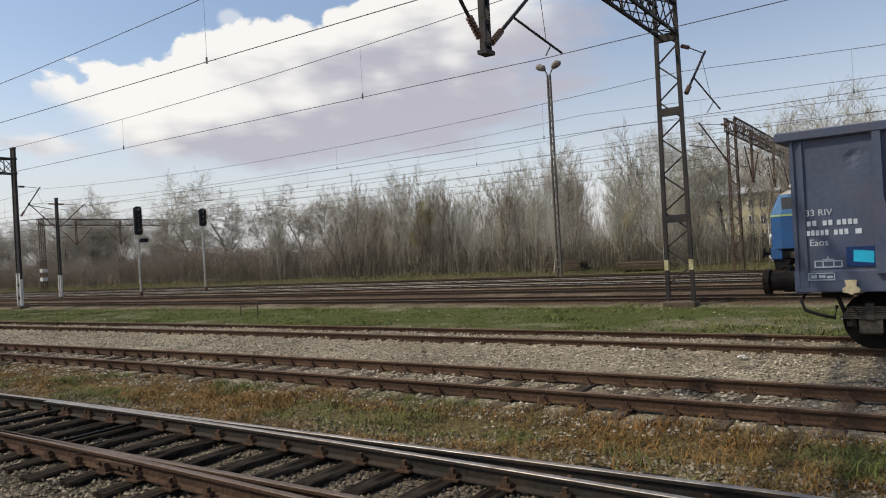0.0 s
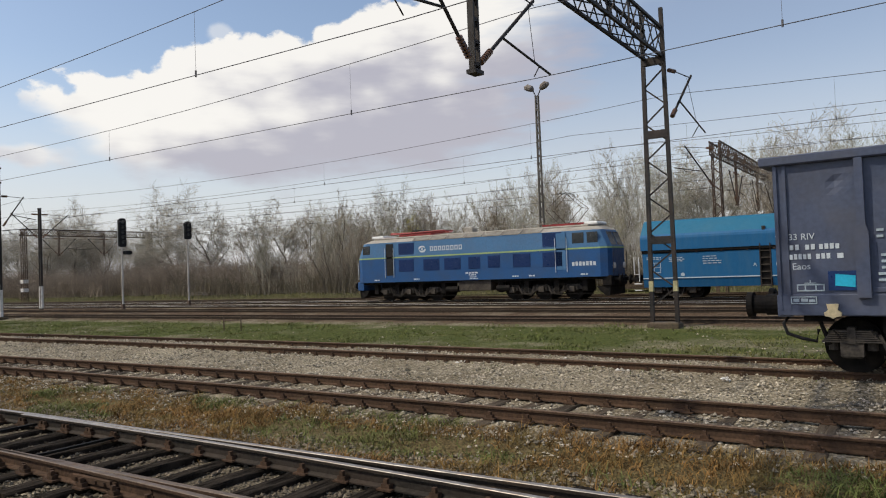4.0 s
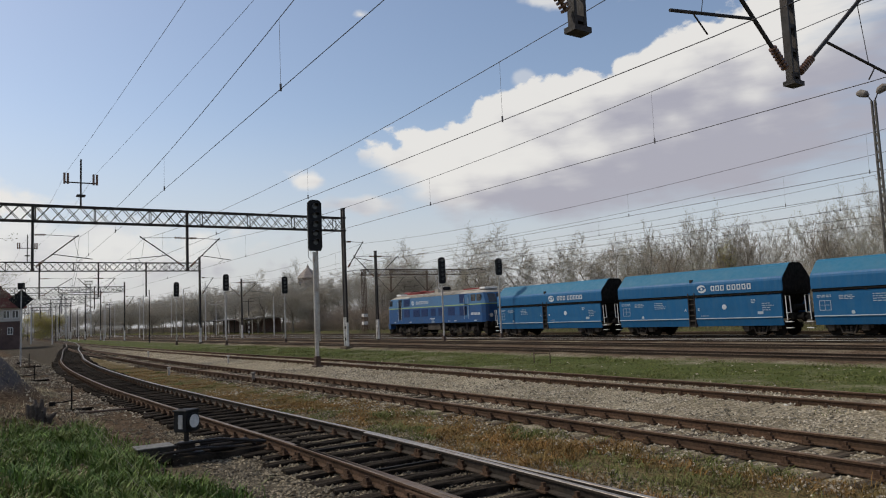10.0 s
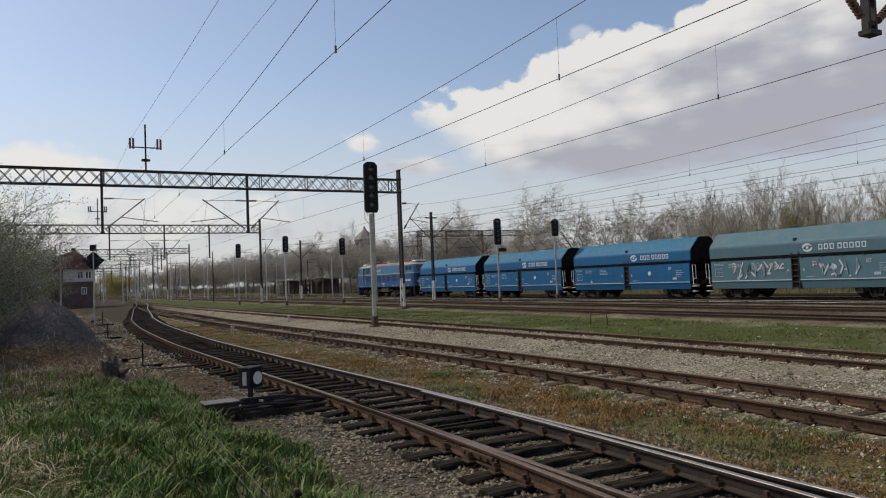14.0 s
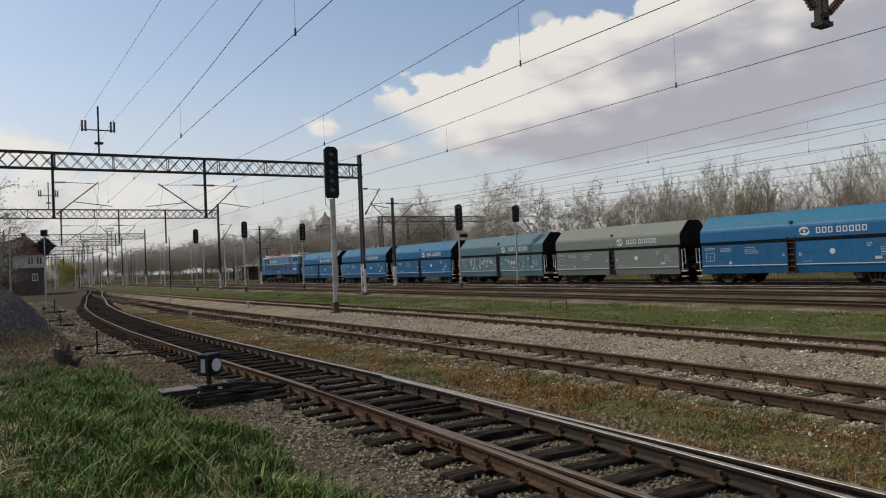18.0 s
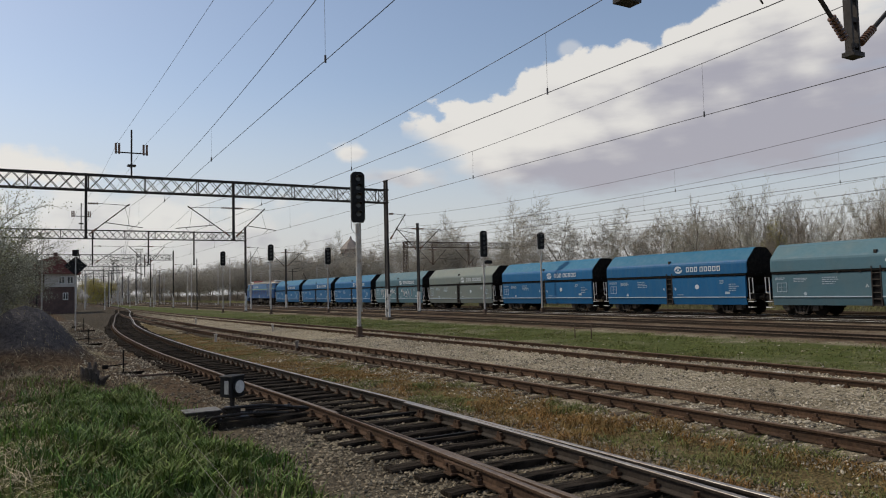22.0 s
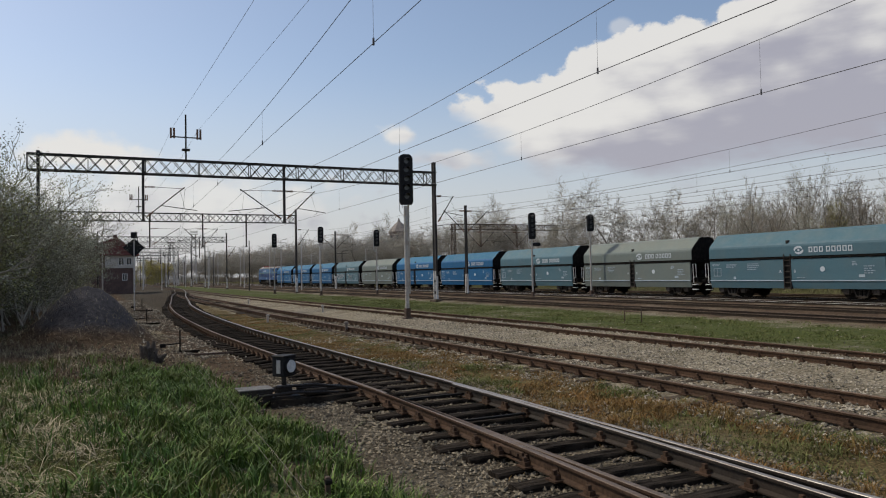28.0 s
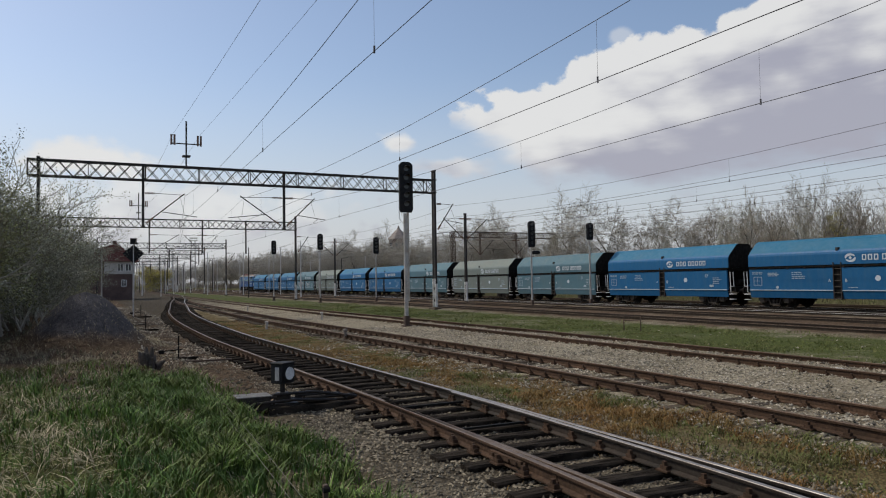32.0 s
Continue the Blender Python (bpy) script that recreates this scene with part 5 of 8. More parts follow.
def loco():
    """A six axle electric locomotive, x = 0 at its front buffer beam, driving towards -x."""
    root = thing("electric_locomotive", "two-tone blue six axle electric locomotive with grey roof and lime stripe", "locomotive")
    L = 18.35
    W = 1.5

    def shell(z0, z1, w0, w1, ins0, ins1, cut=0.35):
        """A band of the body with rounded cab corners."""
        g = Geo()
        vs, fs = [], []
        for z, w, ins in ((z0, w0, ins0), (z1, w1, ins1)):
            vs += [(ins, -w + 0.5, z), (ins + 0.16, -w + cut * 0.5, z), (ins + 0.55, -w, z), (L - ins - 0.55, -w, z), (L - ins - 0.16, -w + cut * 0.5, z), (L - ins, -w + 0.5, z),
                   (L - ins, w - 0.5, z), (L - ins - 0.16, w - cut * 0.5, z), (L - ins - 0.55, w, z), (ins + 0.55, w, z), (ins + 0.16, w - cut * 0.5, z), (ins, w - 0.5, z)]
        n = 12
        fs = [(i, (i + 1) % n, n + (i + 1) % n, n + i) for i in range(n)] + [tuple(range(n))[::-1], tuple(range(n, 2 * n))]
        g.add(vs, fs)
        return g
    part("lower_body", shell(1.3, 2.9, W, W, 0.0, 0.0), M["loco_dark"], root, "dark blue lower body")
    part("stripe", shell(2.9, 2.99, W + 0.012, W + 0.012, -0.01, 0.0), M["loco_stripe"], root, "lime stripe")
    part("upper_body", shell(2.99, 3.98, W, W - 0.06, 0.0, 0.42), M["loco_light"], root, "light blue upper body")
    g = shell(3.98, 4.22, W - 0.06, W - 0.55, 0.42, 0.8)
    for z, w in ((4.22, 0.95),):
        g.box((1.4, -w, 4.2), (L - 1.4, w, 4.34), c=0.05)
    part("roof", g, M["loco_roof"], root, "dirty grey roof")
    g = Geo()
    x = 4.8
    while x < 13.4:
        g = Geo()
        for p, q in (((x, -1.43, 4.01), (x + 1.2, -1.43, 4.01)), ((x, -1.0, 4.23), (x + 1.2, -1.0, 4.23)), ((x, -1.43, 4.01), (x, -1.0, 4.23)), ((x + 1.2, -1.43, 4.01), (x + 1.2, -1.0, 4.23))):
            g.bar(p, q, 0.06, 0.06)
        g.add([(x + 0.04, -1.42, 4.0), (x + 1.16, -1.42, 4.0), (x + 1.16, -1.02, 4.22), (x + 0.04, -1.02, 4.22)], [(0, 1, 2, 3)], 1)
        part("roof_hatch", g, [M["loco_roof"], M["loco_hatch"]], root)
        x += 1.35
    g = Geo()
    g.box((8.2, -0.3, 4.3), (8.8, 0.3, 4.72), c=0.05)
    for x in (9.6, 10.6, 11.6, 12.6):
        g.tube([(x, -0.5, 4.3), (x, -0.5, 4.55)], 0.07, 8)
    g.tube([(7.5, -0.5, 4.56), (14.0, -0.5, 4.56)], 0.02, 5)
    part("roof_gear", g, M["loco_roof"], root, "grey roof box and bus bar on insulators")
    for x in (0.9, L - 1.9):
        g = Geo()
        g.box((x, -0.75, 4.3), (x + 1.0, 0.75, 4.5), c=0.06)
        part("air_conditioner", g, M["white_paint"], root, "white roof unit above the cab")
    # dark louvred panels in the side
    for x0, x1, z0, z1 in ((3.7, 4.95, 3.08, 3.87), (3.7, 4.93, 1.98, 2.78), (5.7, 6.95, 2.0, 2.75), (7.33, 8.57, 2.0, 2.75), (9.13, 9.99, 2.0, 2.75), (10.53, 11.39, 2.03, 2.77), (12.28, 13.45, 2.0, 2.8), (14.27, 15.5, 3.07, 3.95), (14.25, 15.5, 1.95, 2.8)):
        for s in (-1, 1):
            g = Geo()
            d = W + (0.012 if z1 < 3 else -0.01)
            g.box((x0, min(s * (d - 0.05), s * d), z0), (x1, max(s * (d - 0.05), s * d), z1))
            n = int((z1 - z0) / 0.1)
            for i in range(n):
                z = z0 + (i + 0.5) * (z1 - z0) / n
                g.bar((x0 + 0.03, s * (d + 0.006), z), (x1 - 0.03, s * (d + 0.006), z), 0.02, 0.04)
            part("louvre_panel", g, M["loco_panel"], root, "dark blue louvred grille")
    for x0, x1, z0, z1 in ((0.62, 1.25, 3.08, 3.82), (L - 1.3, L - 0.66, 3.08, 3.86), (L - 2.2, L - 1.5, 3.1, 3.86)):
        for s in (-1, 1):
            g = Geo()
            d = W - 0.015
            g.box((x0, min(s * (d - 0.05), s * d), z0), (x1, max(s * (d - 0.05), s * d), z1), c=0.02)
            part("cab_side_window", g, M["glass_dark"], root)
    for x, d in ((0.0, -1), (L, 1)):
        for s in (-1, 1):
            g = Geo()
            xx = x - d * 0.06
            g.add([(xx, s * 0.08, 3.08), (xx, s * 0.98, 3.08), (xx - d * 0.3, s * 0.93, 3.86), (xx - d * 0.3, s * 0.08, 3.86),
                   (xx + d * 0.03, s * 0.08, 3.08), (xx + d * 0.03, s * 0.98, 3.08), (xx - d * 0.27, s * 0.93, 3.86), (xx - d * 0.27, s * 0.08, 3.86)],
                  [(0, 1, 2, 3), (4, 5, 6, 7), (0, 1, 5, 4), (1, 2, 6, 5), (2, 3, 7, 6), (3, 0, 4, 7)])
            part("windscreen", g, M["glass_dark"], root)
            g = Geo()
            g.tube([(x, s * 0.85, 1.9), (x + d * 0.08, s * 0.85, 1.9)], 0.17, 14)
            g.tube([(x + d * 0.07, s * 0.85, 1.9), (x + d * 0.1, s * 0.85, 1.9)], 0.13, 14)
            part("headlight", g, M["white_paint"], root)
        buffers(root, x, d, 1.1)
        g = Geo()
        g.box((min(x, x - d * 0.5), -1.35, 0.75), (max(x, x - d * 0.5), 1.35, 1.36), c=0.05)
        sk = Geo()
        sk.extrude([(x - d * 0.1, 0.75), (x - d * 0.9, 0.75), (x - d * 0.7, 0.45), (x - d * 0.35, 0.22), (x - d * 0.15, 0.22)], "y", -1.25, 1.25)
        part("rail_guard", sk, M["black_steel"], root)
        # Rear beam is black instead of blue: that end's shade put into colour.
        part("buffer_beam", g, M["loco_dark"] if d < 0 else M["black_steel"], root)
        g = Geo()
        for s in (-1, 1):
            g.tube([(x + d * 0.06, s * 1.15, 1.5), (x + d * 0.1, s * 1.15, 2.7)], 0.02, 5)
            g.tube([(x + d * 0.06, s * 0.3, 1.4), (x + d * 0.25, s * 0.3, 0.9), (x + d * 0.1, s * 0.45, 0.7)], 0.03, 6)
        # Rear handrails are likewise coloured dark for the shaded end.
        part("handrail", g, M["white_paint"] if d < 0 else M["mast"], root)
    for x in (2.65, L - 3.2):
        g = Geo()
        g.box((x, -W - 0.012, 1.75), (x + 0.58, -W + 0.06, 3.88))
        # Front door is a flat plate; the dark inside is painted black.
        part("door", g, M["signal_black"] if x < 5 else M["loco_light"], root, "flat black plate for the dark open cab door" if x < 5 else "closed blue cab door")
        g = Geo()
        for d in (-0.06, 0.66):
            g.tube([(x + d, -W - 0.06, 1.6), (x + d, -W - 0.06, 3.6)], 0.018, 5)
        part("grab_rail", g, M["mark_white"], root)
        g = Geo()
        for z in (0.55, 0.9, 1.25):
            g.box((x + 0.05, -W - 0.02, z), (x + 0.55, -W + 0.12, z + 0.04))
        part("door_step", g, M["black_steel"], root)
    g = Geo()
    swoosh(g, 5.62, 3.42, 0.4, -W + 0.02)
    part("emblem", g, M["mark_white"], root, "white round emblem")
    for i in range(8):
        part("brand_bar", BRAND_BAR, None, root, m=pose(6.25 + i * 0.315, -W + 0.02, 3.27) @ Matrix.Diagonal((0.9, 1, 0.9, 1)))
    g = Geo()
    rr = random.Random(3)
    lines_bar(g, 8.9, 1.8, 1.3, 1, -W, 0.1, 0.09, rnd=rr)
    lines_bar(g, 9.15, 1.66, 0.8, 1, -W, 0.1, 0.07, rnd=rr)
    lines_bar(g, 9.2, 1.52, 0.7, 2, -W, 0.1, 0.05, rnd=rr)
    word_bars(g, 16.1, 1.95, 1.5, 0.24, 7, -W)
    for x in (1.6, 4.9, 12.2, 13.3, 16.6):
        lines_bar(g, x, 1.5, 0.5, 1, -W, 0.1, 0.08, rnd=rr)
    tagged(part("lettering", g, M["mark_white"], root, "white number bars and small lettering"), kind="stuff")
    pantograph(root, 4.6, False)
    pantograph(root, 15.3, True)
    for x in (4.25, 13.95):
        bogie(root, x, (-1.95, 0.0, 1.95), 0.62, WHEEL_L)
    g = Geo()
    g.box((0.4, -1.3, 1.15), (L - 0.4, 1.3, 1.36))
    # Near-black backing blocks, added only to fill between the wheels.
    for c in (4.25, 13.95):
        g.box((c - 2.7, -0.62, 0.42), (c + 2.7, 0.62, 1.2))
        for d in (-2.75, -0.98, 0.98, 2.75):
            g.box((c + d - 0.16, -1.2, 0.5), (c + d + 0.16, -0.9, 1.16))
    part("underframe", g, M["black_steel"], root)
    g = Geo()
    g.box((8.3, -1.35, 0.62), (10.6, 1.35, 1.3), c=0.04)
    part("equipment_box", g, M["bogie_dirt"], root, "grey equipment case below the frame")
    g = Geo()
    for x in (7.3, 11.0):
        g.tube([(x, -1.2, 0.75), (x + 0.9, -1.2, 0.75)], 0.2, 10)
    g.tube([(1.0, -1.3, 0.35), (17.3, -1.3, 0.35)], 0.02, 5)
    part("air_tank", g, M["black_steel"], root)
    TRAIN.append((root, 0.0))


loco()

# ---- the standing open wagon on track 3 ----
M["gondola"] = mat("gondola", (0.072, 0.088, 0.138), 0.5, 0, 0.12, 2, 0.1, (0.10, 0.098, 0.11), 0.5, 0.7)
M["cyan_paper"] = mat("cyan_paper", (0.02, 0.42, 0.62), 0.6, 0, 0.1, 3, 0)
M["hook_yellow"] = mat("hook_yellow", (0.56, 0.47, 0.29), 0.5, 0, 0.15, 3, 0.05)


def gondola():
    x0 = -1.88
    ang = math.degrees(math.atan((centre(3, 8) - centre(3, -2)) / 10))
    root = thing("gondola_wagon", "blue-grey four axle open wagon standing on a siding", "freight wagon", pose(x0, centre(3, x0) + 0.05, 0, 0, 0, ang))
    L, W = 12.8, 1.42
    g = Geo()
    nx, nz = 96, 20
    vs, fs = [], []
    dents = [(0.95, 3.2, 0.1, 0.035), (1.75, 3.2, 0.3, 0.04), (0.55, 2.9, 0.35, 0.02), (0.9, 1.9, 0.3, -0.015), (2.1, 2.0, 0.4, 0.02), (3.4, 2.6, 0.4, 0.03)]
    for i in range(nx + 1):
        for j in range(nz + 1):
            a, b = L * i / nx, 1.3 + 2.26 * j / nz
            d = sum(k * math.exp(-((a - p) ** 2 + (b - q) ** 2) / (r * r)) for p, q, r, k in dents) + 0.006 * math.sin(a * 3.1 + b * 2) * math.sin(b * 4.3)
            vs.append((a, -W + d, b))
    for i in range(nx):
        for j in range(nz):
            p = i * (nz + 1) + j
            fs.append((p, p + nz + 1, p + nz + 2, p + 1))
    g.add(vs, fs)
    g.box((0.01, -W + 0.045, 1.3), (L - 0.01, -W + 0.06, 3.56))
    g.box((0, W - 0.05, 1.3), (L, W, 3.56))
    g.box((0, -W, 1.3), (0.06, W, 3.56))
    g.box((L - 0.06, -W, 1.3), (L, W, 3.56))
    part("body_wall", g, M["gondola"], root, "dented blue-grey steel wall")
    g = Geo()
    g.box((0.02, -W + 0.04, 1.2), (L - 0.02, W - 0.04, 1.3))
    part("floor_plate", g, M["black_steel"], root)
    g = Geo()
    g.box((-0.2, -W - 0.09, 3.56), (L + 0.2, -W + 0.08, 3.72), c=0.02)
    g.box((-0.2, W - 0.08, 3.56), (L + 0.2, W + 0.09, 3.72), c=0.02)
    g.box((-0.2, -W, 3.56), (0.0, W, 3.72), c=0.02)
    g.box((L, -W, 3.56), (L + 0.2, W, 3.72), c=0.02)
    part("top_rim", g, M["gondola"], root, "thick folded top rim")
    for x in (1.3, 2.75, 4.2, 5.65, 7.1, 8.55, 10.0, 11.45):
        for s in (-1, 1):
            g = Geo()
            g.extrude([(x - 0.1, 1.3), (x + 0.1, 1.3), (x + 0.1, 2.35), (x + 0.06, 2.5), (x + 0.06, 3.56), (x - 0.06, 3.56), (x - 0.06, 2.5), (x - 0.1, 2.35)], "y", min(s * W, s * (W + 0.1)), max(s * W, s * (W + 0.1)))
            part("side_rib", g, M["gondola"], root)
    for a, b in ((1.42, 2.62), (2.88, 4.05), (4.35, 5.5), (5.8, 6.95), (7.25, 8.4), (8.7, 9.85), (10.15, 11.3)):
        g = Geo()
        g.box((a, -W - 0.025, 1.38), (b, -W + 0.01, 1.46), c=0.012)
        part("panel_flange", g, M["gondola"], root)
    g = Geo()
    for x in (0.02, 0.16):
        g.bar((x + 0.02, -W - 0.015, 1.1), (x + 0.02, -W - 0.015, 3.56), 0.05, 0.03)
    part("corner_post", g, M["gondola"], root)
    g = Geo()
    g.box((0, -W - 0.02, 1.0), (L, -W + 0.12, 1.36), c=0.015)
    g.box((0, W - 0.12, 1.0), (L, W + 0.02, 1.36), c=0.015)
    g.box((-0.02, -W, 0.98), (0.2, W, 1.36), c=0.015)
    part("sole_bar", g, M["gondola"], root)
    y = -W - 0.006
    for body, x, z, s in (("33 RIV", 0.2, 2.28, 0.15), ("Eaos", 0.24, 1.78, 0.155)):
        me = text_geo(body, s)
        me.materials.append(M["mark_white"])
        part("lettering", me, None, root, "white stencilled lettering", m=pose(x, y, z))
    g = Geo()
    for x, w in ((0.22, 0.17), (0.46, 0.17), (0.67, 0.32)):
        word_bars(g, x, 2.11, w, 0.09, max(int(w / 0.068), 1), y)
    for x, w in ((0.21, 0.35), (0.62, 0.23), (0.93, 0.13)):
        word_bars(g, x, 1.95, w, 0.09, max(int(w / 0.068), 1), y)
    tagged(part("number_bars", g, M["mark_white"], root, "white number as plain bars"), kind="stuff")
    g = Geo()
    for a, b, c, d in ((0.3, 1.41, 0.72, 1.43), (0.3, 1.51, 0.72, 1.53), (0.3, 1.41, 0.32, 1.53), (0.7, 1.41, 0.72, 1.53), (0.42, 1.41, 0.44, 1.53), (0.58, 1.41, 0.6, 1.53), (0.5, 1.54, 0.515, 1.6), (0.42, 1.54, 0.6, 1.555)):
        g.box((a, y - 0.008, b), (c, y, d))
    for a, b, c, d in ((0.2, 1.2, 0.6, 1.215), (0.2, 1.31, 0.6, 1.325), (0.2, 1.2, 0.215, 1.325), (0.585, 1.2, 0.6, 1.325), (0.24, 1.235, 0.33, 1.29), (0.36, 1.24, 0.46, 1.29), (0.48, 1.235, 0.57, 1.275)):
        g.box((a, y - 0.03, b), (c, y - 0.018, d))
    tagged(part("frame_mark", g, M["mark_dull"], root, "white framed markings"), kind="stuff")
    g = Geo()
    g.box((0.98, y - 0.01, 1.42), (1.24, y, 1.74))
    g.box((0.78, y - 0.014, 1.42), (1.24, y - 0.002, 1.74))
    part("label_holder", g, M["loco_panel"], root, "dark label holder")
    g = Geo()
    g.add([(0.88, y - 0.02, 1.5), (1.17, y - 0.02, 1.47), (1.18, y - 0.02, 1.66), (0.89, y - 0.02, 1.69), (0.88, y - 0.016, 1.5), (1.17, y - 0.016, 1.47), (1.18, y - 0.016, 1.66), (0.89, y - 0.016, 1.69)],
          [(0, 1, 2, 3), (7, 6, 5, 4), (0, 4, 5, 1), (1, 5, 6, 2), (2, 6, 7, 3), (3, 7, 4, 0)])
    part("paper_label", g, M["cyan_paper"], root, "cyan paper label")
    rr = random.Random(4)
    g = Geo()
    for x, z, n in ((1.5, 2.4, 2), (1.55, 2.0, 3), (1.5, 1.7, 2), (1.6, 1.5, 1), (3.0, 2.2, 3)):
        lines_bar(g, x, z, 0.55, n, y, 0.1, 0.042, rnd=rr)
    tagged(part("small_lettering", g, M["mark_dull"], root), kind="stuff")
    g = Geo()
    g.extrude([(0.74, 1.2), (0.92, 1.2), (0.9, 1.1), (0.96, 1.06), (0.95, 1.0), (0.88, 0.99), (0.83, 0.96), (0.78, 0.99), (0.71, 1.0), (0.7, 1.06), (0.76, 1.1)], "y", y - 0.07, y - 0.015)
    part("rope_hook", g, M["hook_yellow"], root, "yellow shunting rope hook")
    for s in (-1, 1):
        g = Geo()
        g.tube([(0.0, s * 0.875, 1.16), (-0.3, s * 0.875, 1.16)], 0.19, 18)
        g.tube([(-0.3, s * 0.875, 1.16), (-0.52, s * 0.875, 1.16)], 0.165, 18)
        g.tube([(-0.52, s * 0.875, 1.16), (-0.62, s * 0.875, 1.16)], 0.225, 20)
        part("buffer", g, M["black_steel"], root)
        g = Geo()
        g.tube([(L, s * 0.875, 1.16), (L + 0.42, s * 0.875, 1.16)], 0.155, 14)
        g.tube([(L + 0.42, s * 0.875, 1.16), (L + 0.5, s * 0.875, 1.16)], 0.23, 18)
        part("buffer", g, M["black_steel"], root)
    g = Geo()
    g.tube([(0.12, -1.1, 1.0), (0.02, -1.2, 0.85), (0.08, -1.22, 0.68), (0.3, -1.2, 0.6), (0.52, -1.15, 0.55), (0.55, -1.1, 0.75)], 0.03, 8)
    part("brake_hose", g, M["signal_black"], root, "hanging rubber brake hose")
    g = Geo()
    g.bar((0.55, -1.15, 1.0), (0.72, -1.2, 0.5), 0.05, 0.05)
    g.box((0.35, -1.25, 0.9), (0.8, -1.1, 1.0))
    g.bar((0.8, -1.28, 0.75), (0.9, -1.28, 0.62), 0.1, 0.02)
    g.box((1.5, -1.2, 0.7), (11.5, -1.1, 1.0))
    g.box((4.5, -1.3, 0.6), (6.0, -0.6, 1.0))
    part("brake_rigging", g, M["black_steel"], root)
    mark = len(WHEELSETS)
    for x in (1.95, L - 1.95):
        bogie(root, x, (-0.9, 0.9), 0.46, WHEEL_W)
        for u in (-0.9, 0.9):
            g = Geo()
            for i in range(6):
                g.box((x + u - 0.44 + i * 0.03, -1.28, 0.55 + i * 0.035), (x + u + 0.44 - i * 0.03, -1.12, 0.575 + i * 0.035))
            g.box((x + u - 0.06, -1.29, 0.53), (x + u + 0.06, -1.11, 0.8))
            part("leaf_spring", g, M["bogie_dirt"], root)
    del WHEELSETS[mark:]


gondola()

M["lever_steel"] = mat("lever_steel", (0.032, 0.028, 0.025), 0.55, 0.3, 0.3, 3, 0.2, (0.07, 0.05, 0.036), 0.4, 2.5)
M["lid_grey"] = mat("lid_grey", (0.15, 0.145, 0.135), 0.7, 0, 0.2, 3, 0.1, (0.06, 0.055, 0.05), 0.6, 3.0)
M["pane_grey"] = mat("pane_grey", (0.42, 0.41, 0.39), 0.5, 0, 0.1, 3, 0.05, (0.2, 0.18, 0.16), 0.5, 3.0)
# ---- lever, lantern and small things beside the tracks ----
def point_lever():
    root = thing("point_lever", "black switch lever with turning lantern beside the points", "switch stand", pose(-12.85, 3.13, -0.12))
    g = Geo()
    g.box((-0.3, -0.3, -0.14), (-0.08, 1.9, -0.01), c=0.01)
    g.box((0.1, -0.3, -0.14), (0.32, 1.9, -0.01), c=0.01)
    part("timber_base", g, M["sleeper"], root, "two dark timbers")
    g = Geo()
    g.box((-0.09, -0.12, -0.02), (0.09, 0.12, 0.2), c=0.02)
    g.box((-0.2, -0.25, -0.02), (0.2, 0.25, 0.03), c=0.01)
    g.tube([(0.22, -0.2, 0.02), (0.22, -0.2, 0.2), (0.22, 0.5, 0.2), (0.22, 1.3, 0.06)], 0.028, 6)
    g.tube([(0.3, -0.5, -0.1), (0.3, -0.5, 0.08), (0.3, 0.1, 0.1), (0.3, 0.9, 0.04)], 0.025, 6)
    g.box((0.05, 0.35, 0.0), (0.2, 0.75, 0.12), c=0.02)
    g.tube([(0, 0, 0.15), (0, 0, 0.4)], 0.045, 10)
    g.tube([(-0.05, 0.0, 0.1), (0.12, -0.2, 0.14), (0.2, -0.5, 0.1), (0.2, -0.5, -0.02)], 0.025, 6)
    g.tube([(0.1, 0.2, 0.14), (0.1, 1.0, 0.12), (0.1, 1.15, 0.02)], 0.03, 6)
    g.tube([(-0.1, 0.1, 0.06), (-0.1, 1.4, 0.04)], 0.03, 6)
    part("stand", g, M["lever_steel"], root)
    g = Geo()
    g.tube([(0.0, -0.1, 0.15), (0.0, -0.5, 0.16)], 0.03, 6)
    part("lever_arm", g, M["lever_steel"], root)
    g = Geo()
    g.extrude([(-0.2, -0.06), (0.2, -0.06), (0.2, 0.17), (-0.2, 0.17)], "y", -0.8, -0.25)
    g.box((-0.22, -0.82, 0.17), (0.22, -0.23, 0.19), c=0.006, k=1)
    part("counterweight", g, [M["lever_steel"], M["lid_grey"]], root, "grey topped counterweight box")
    lan = Geo()
    lan.box((-0.13, -0.15, 0.46), (0.13, 0.15, 0.82), c=0.02)
    lan.box((-0.15, -0.17, 0.8), (0.15, 0.17, 0.83), c=0.01)
    lan.tube([(0.12, 0, 0.64), (0.17, 0, 0.64)], 0.135, 18)
    ln = part("lantern", lan, M["signal_black"], root, "black lantern box")
    ln.matrix_basis = pose(0, 0, -0.1, 0, 0, 34)
    g = Geo()
    g.tube([(0.165, 0.0, 0.64), (0.178, 0.0, 0.64)], 0.11, 20)
    part("disc_pane", g, M["white_paint"], ln, "round white pane")
    g = Geo()
    g.box((-0.03, -0.158, 0.52), (0.06, -0.148, 0.75))
    part("bar_pane", g, M["pane_grey"], ln, "white bar pane")


point_lever()


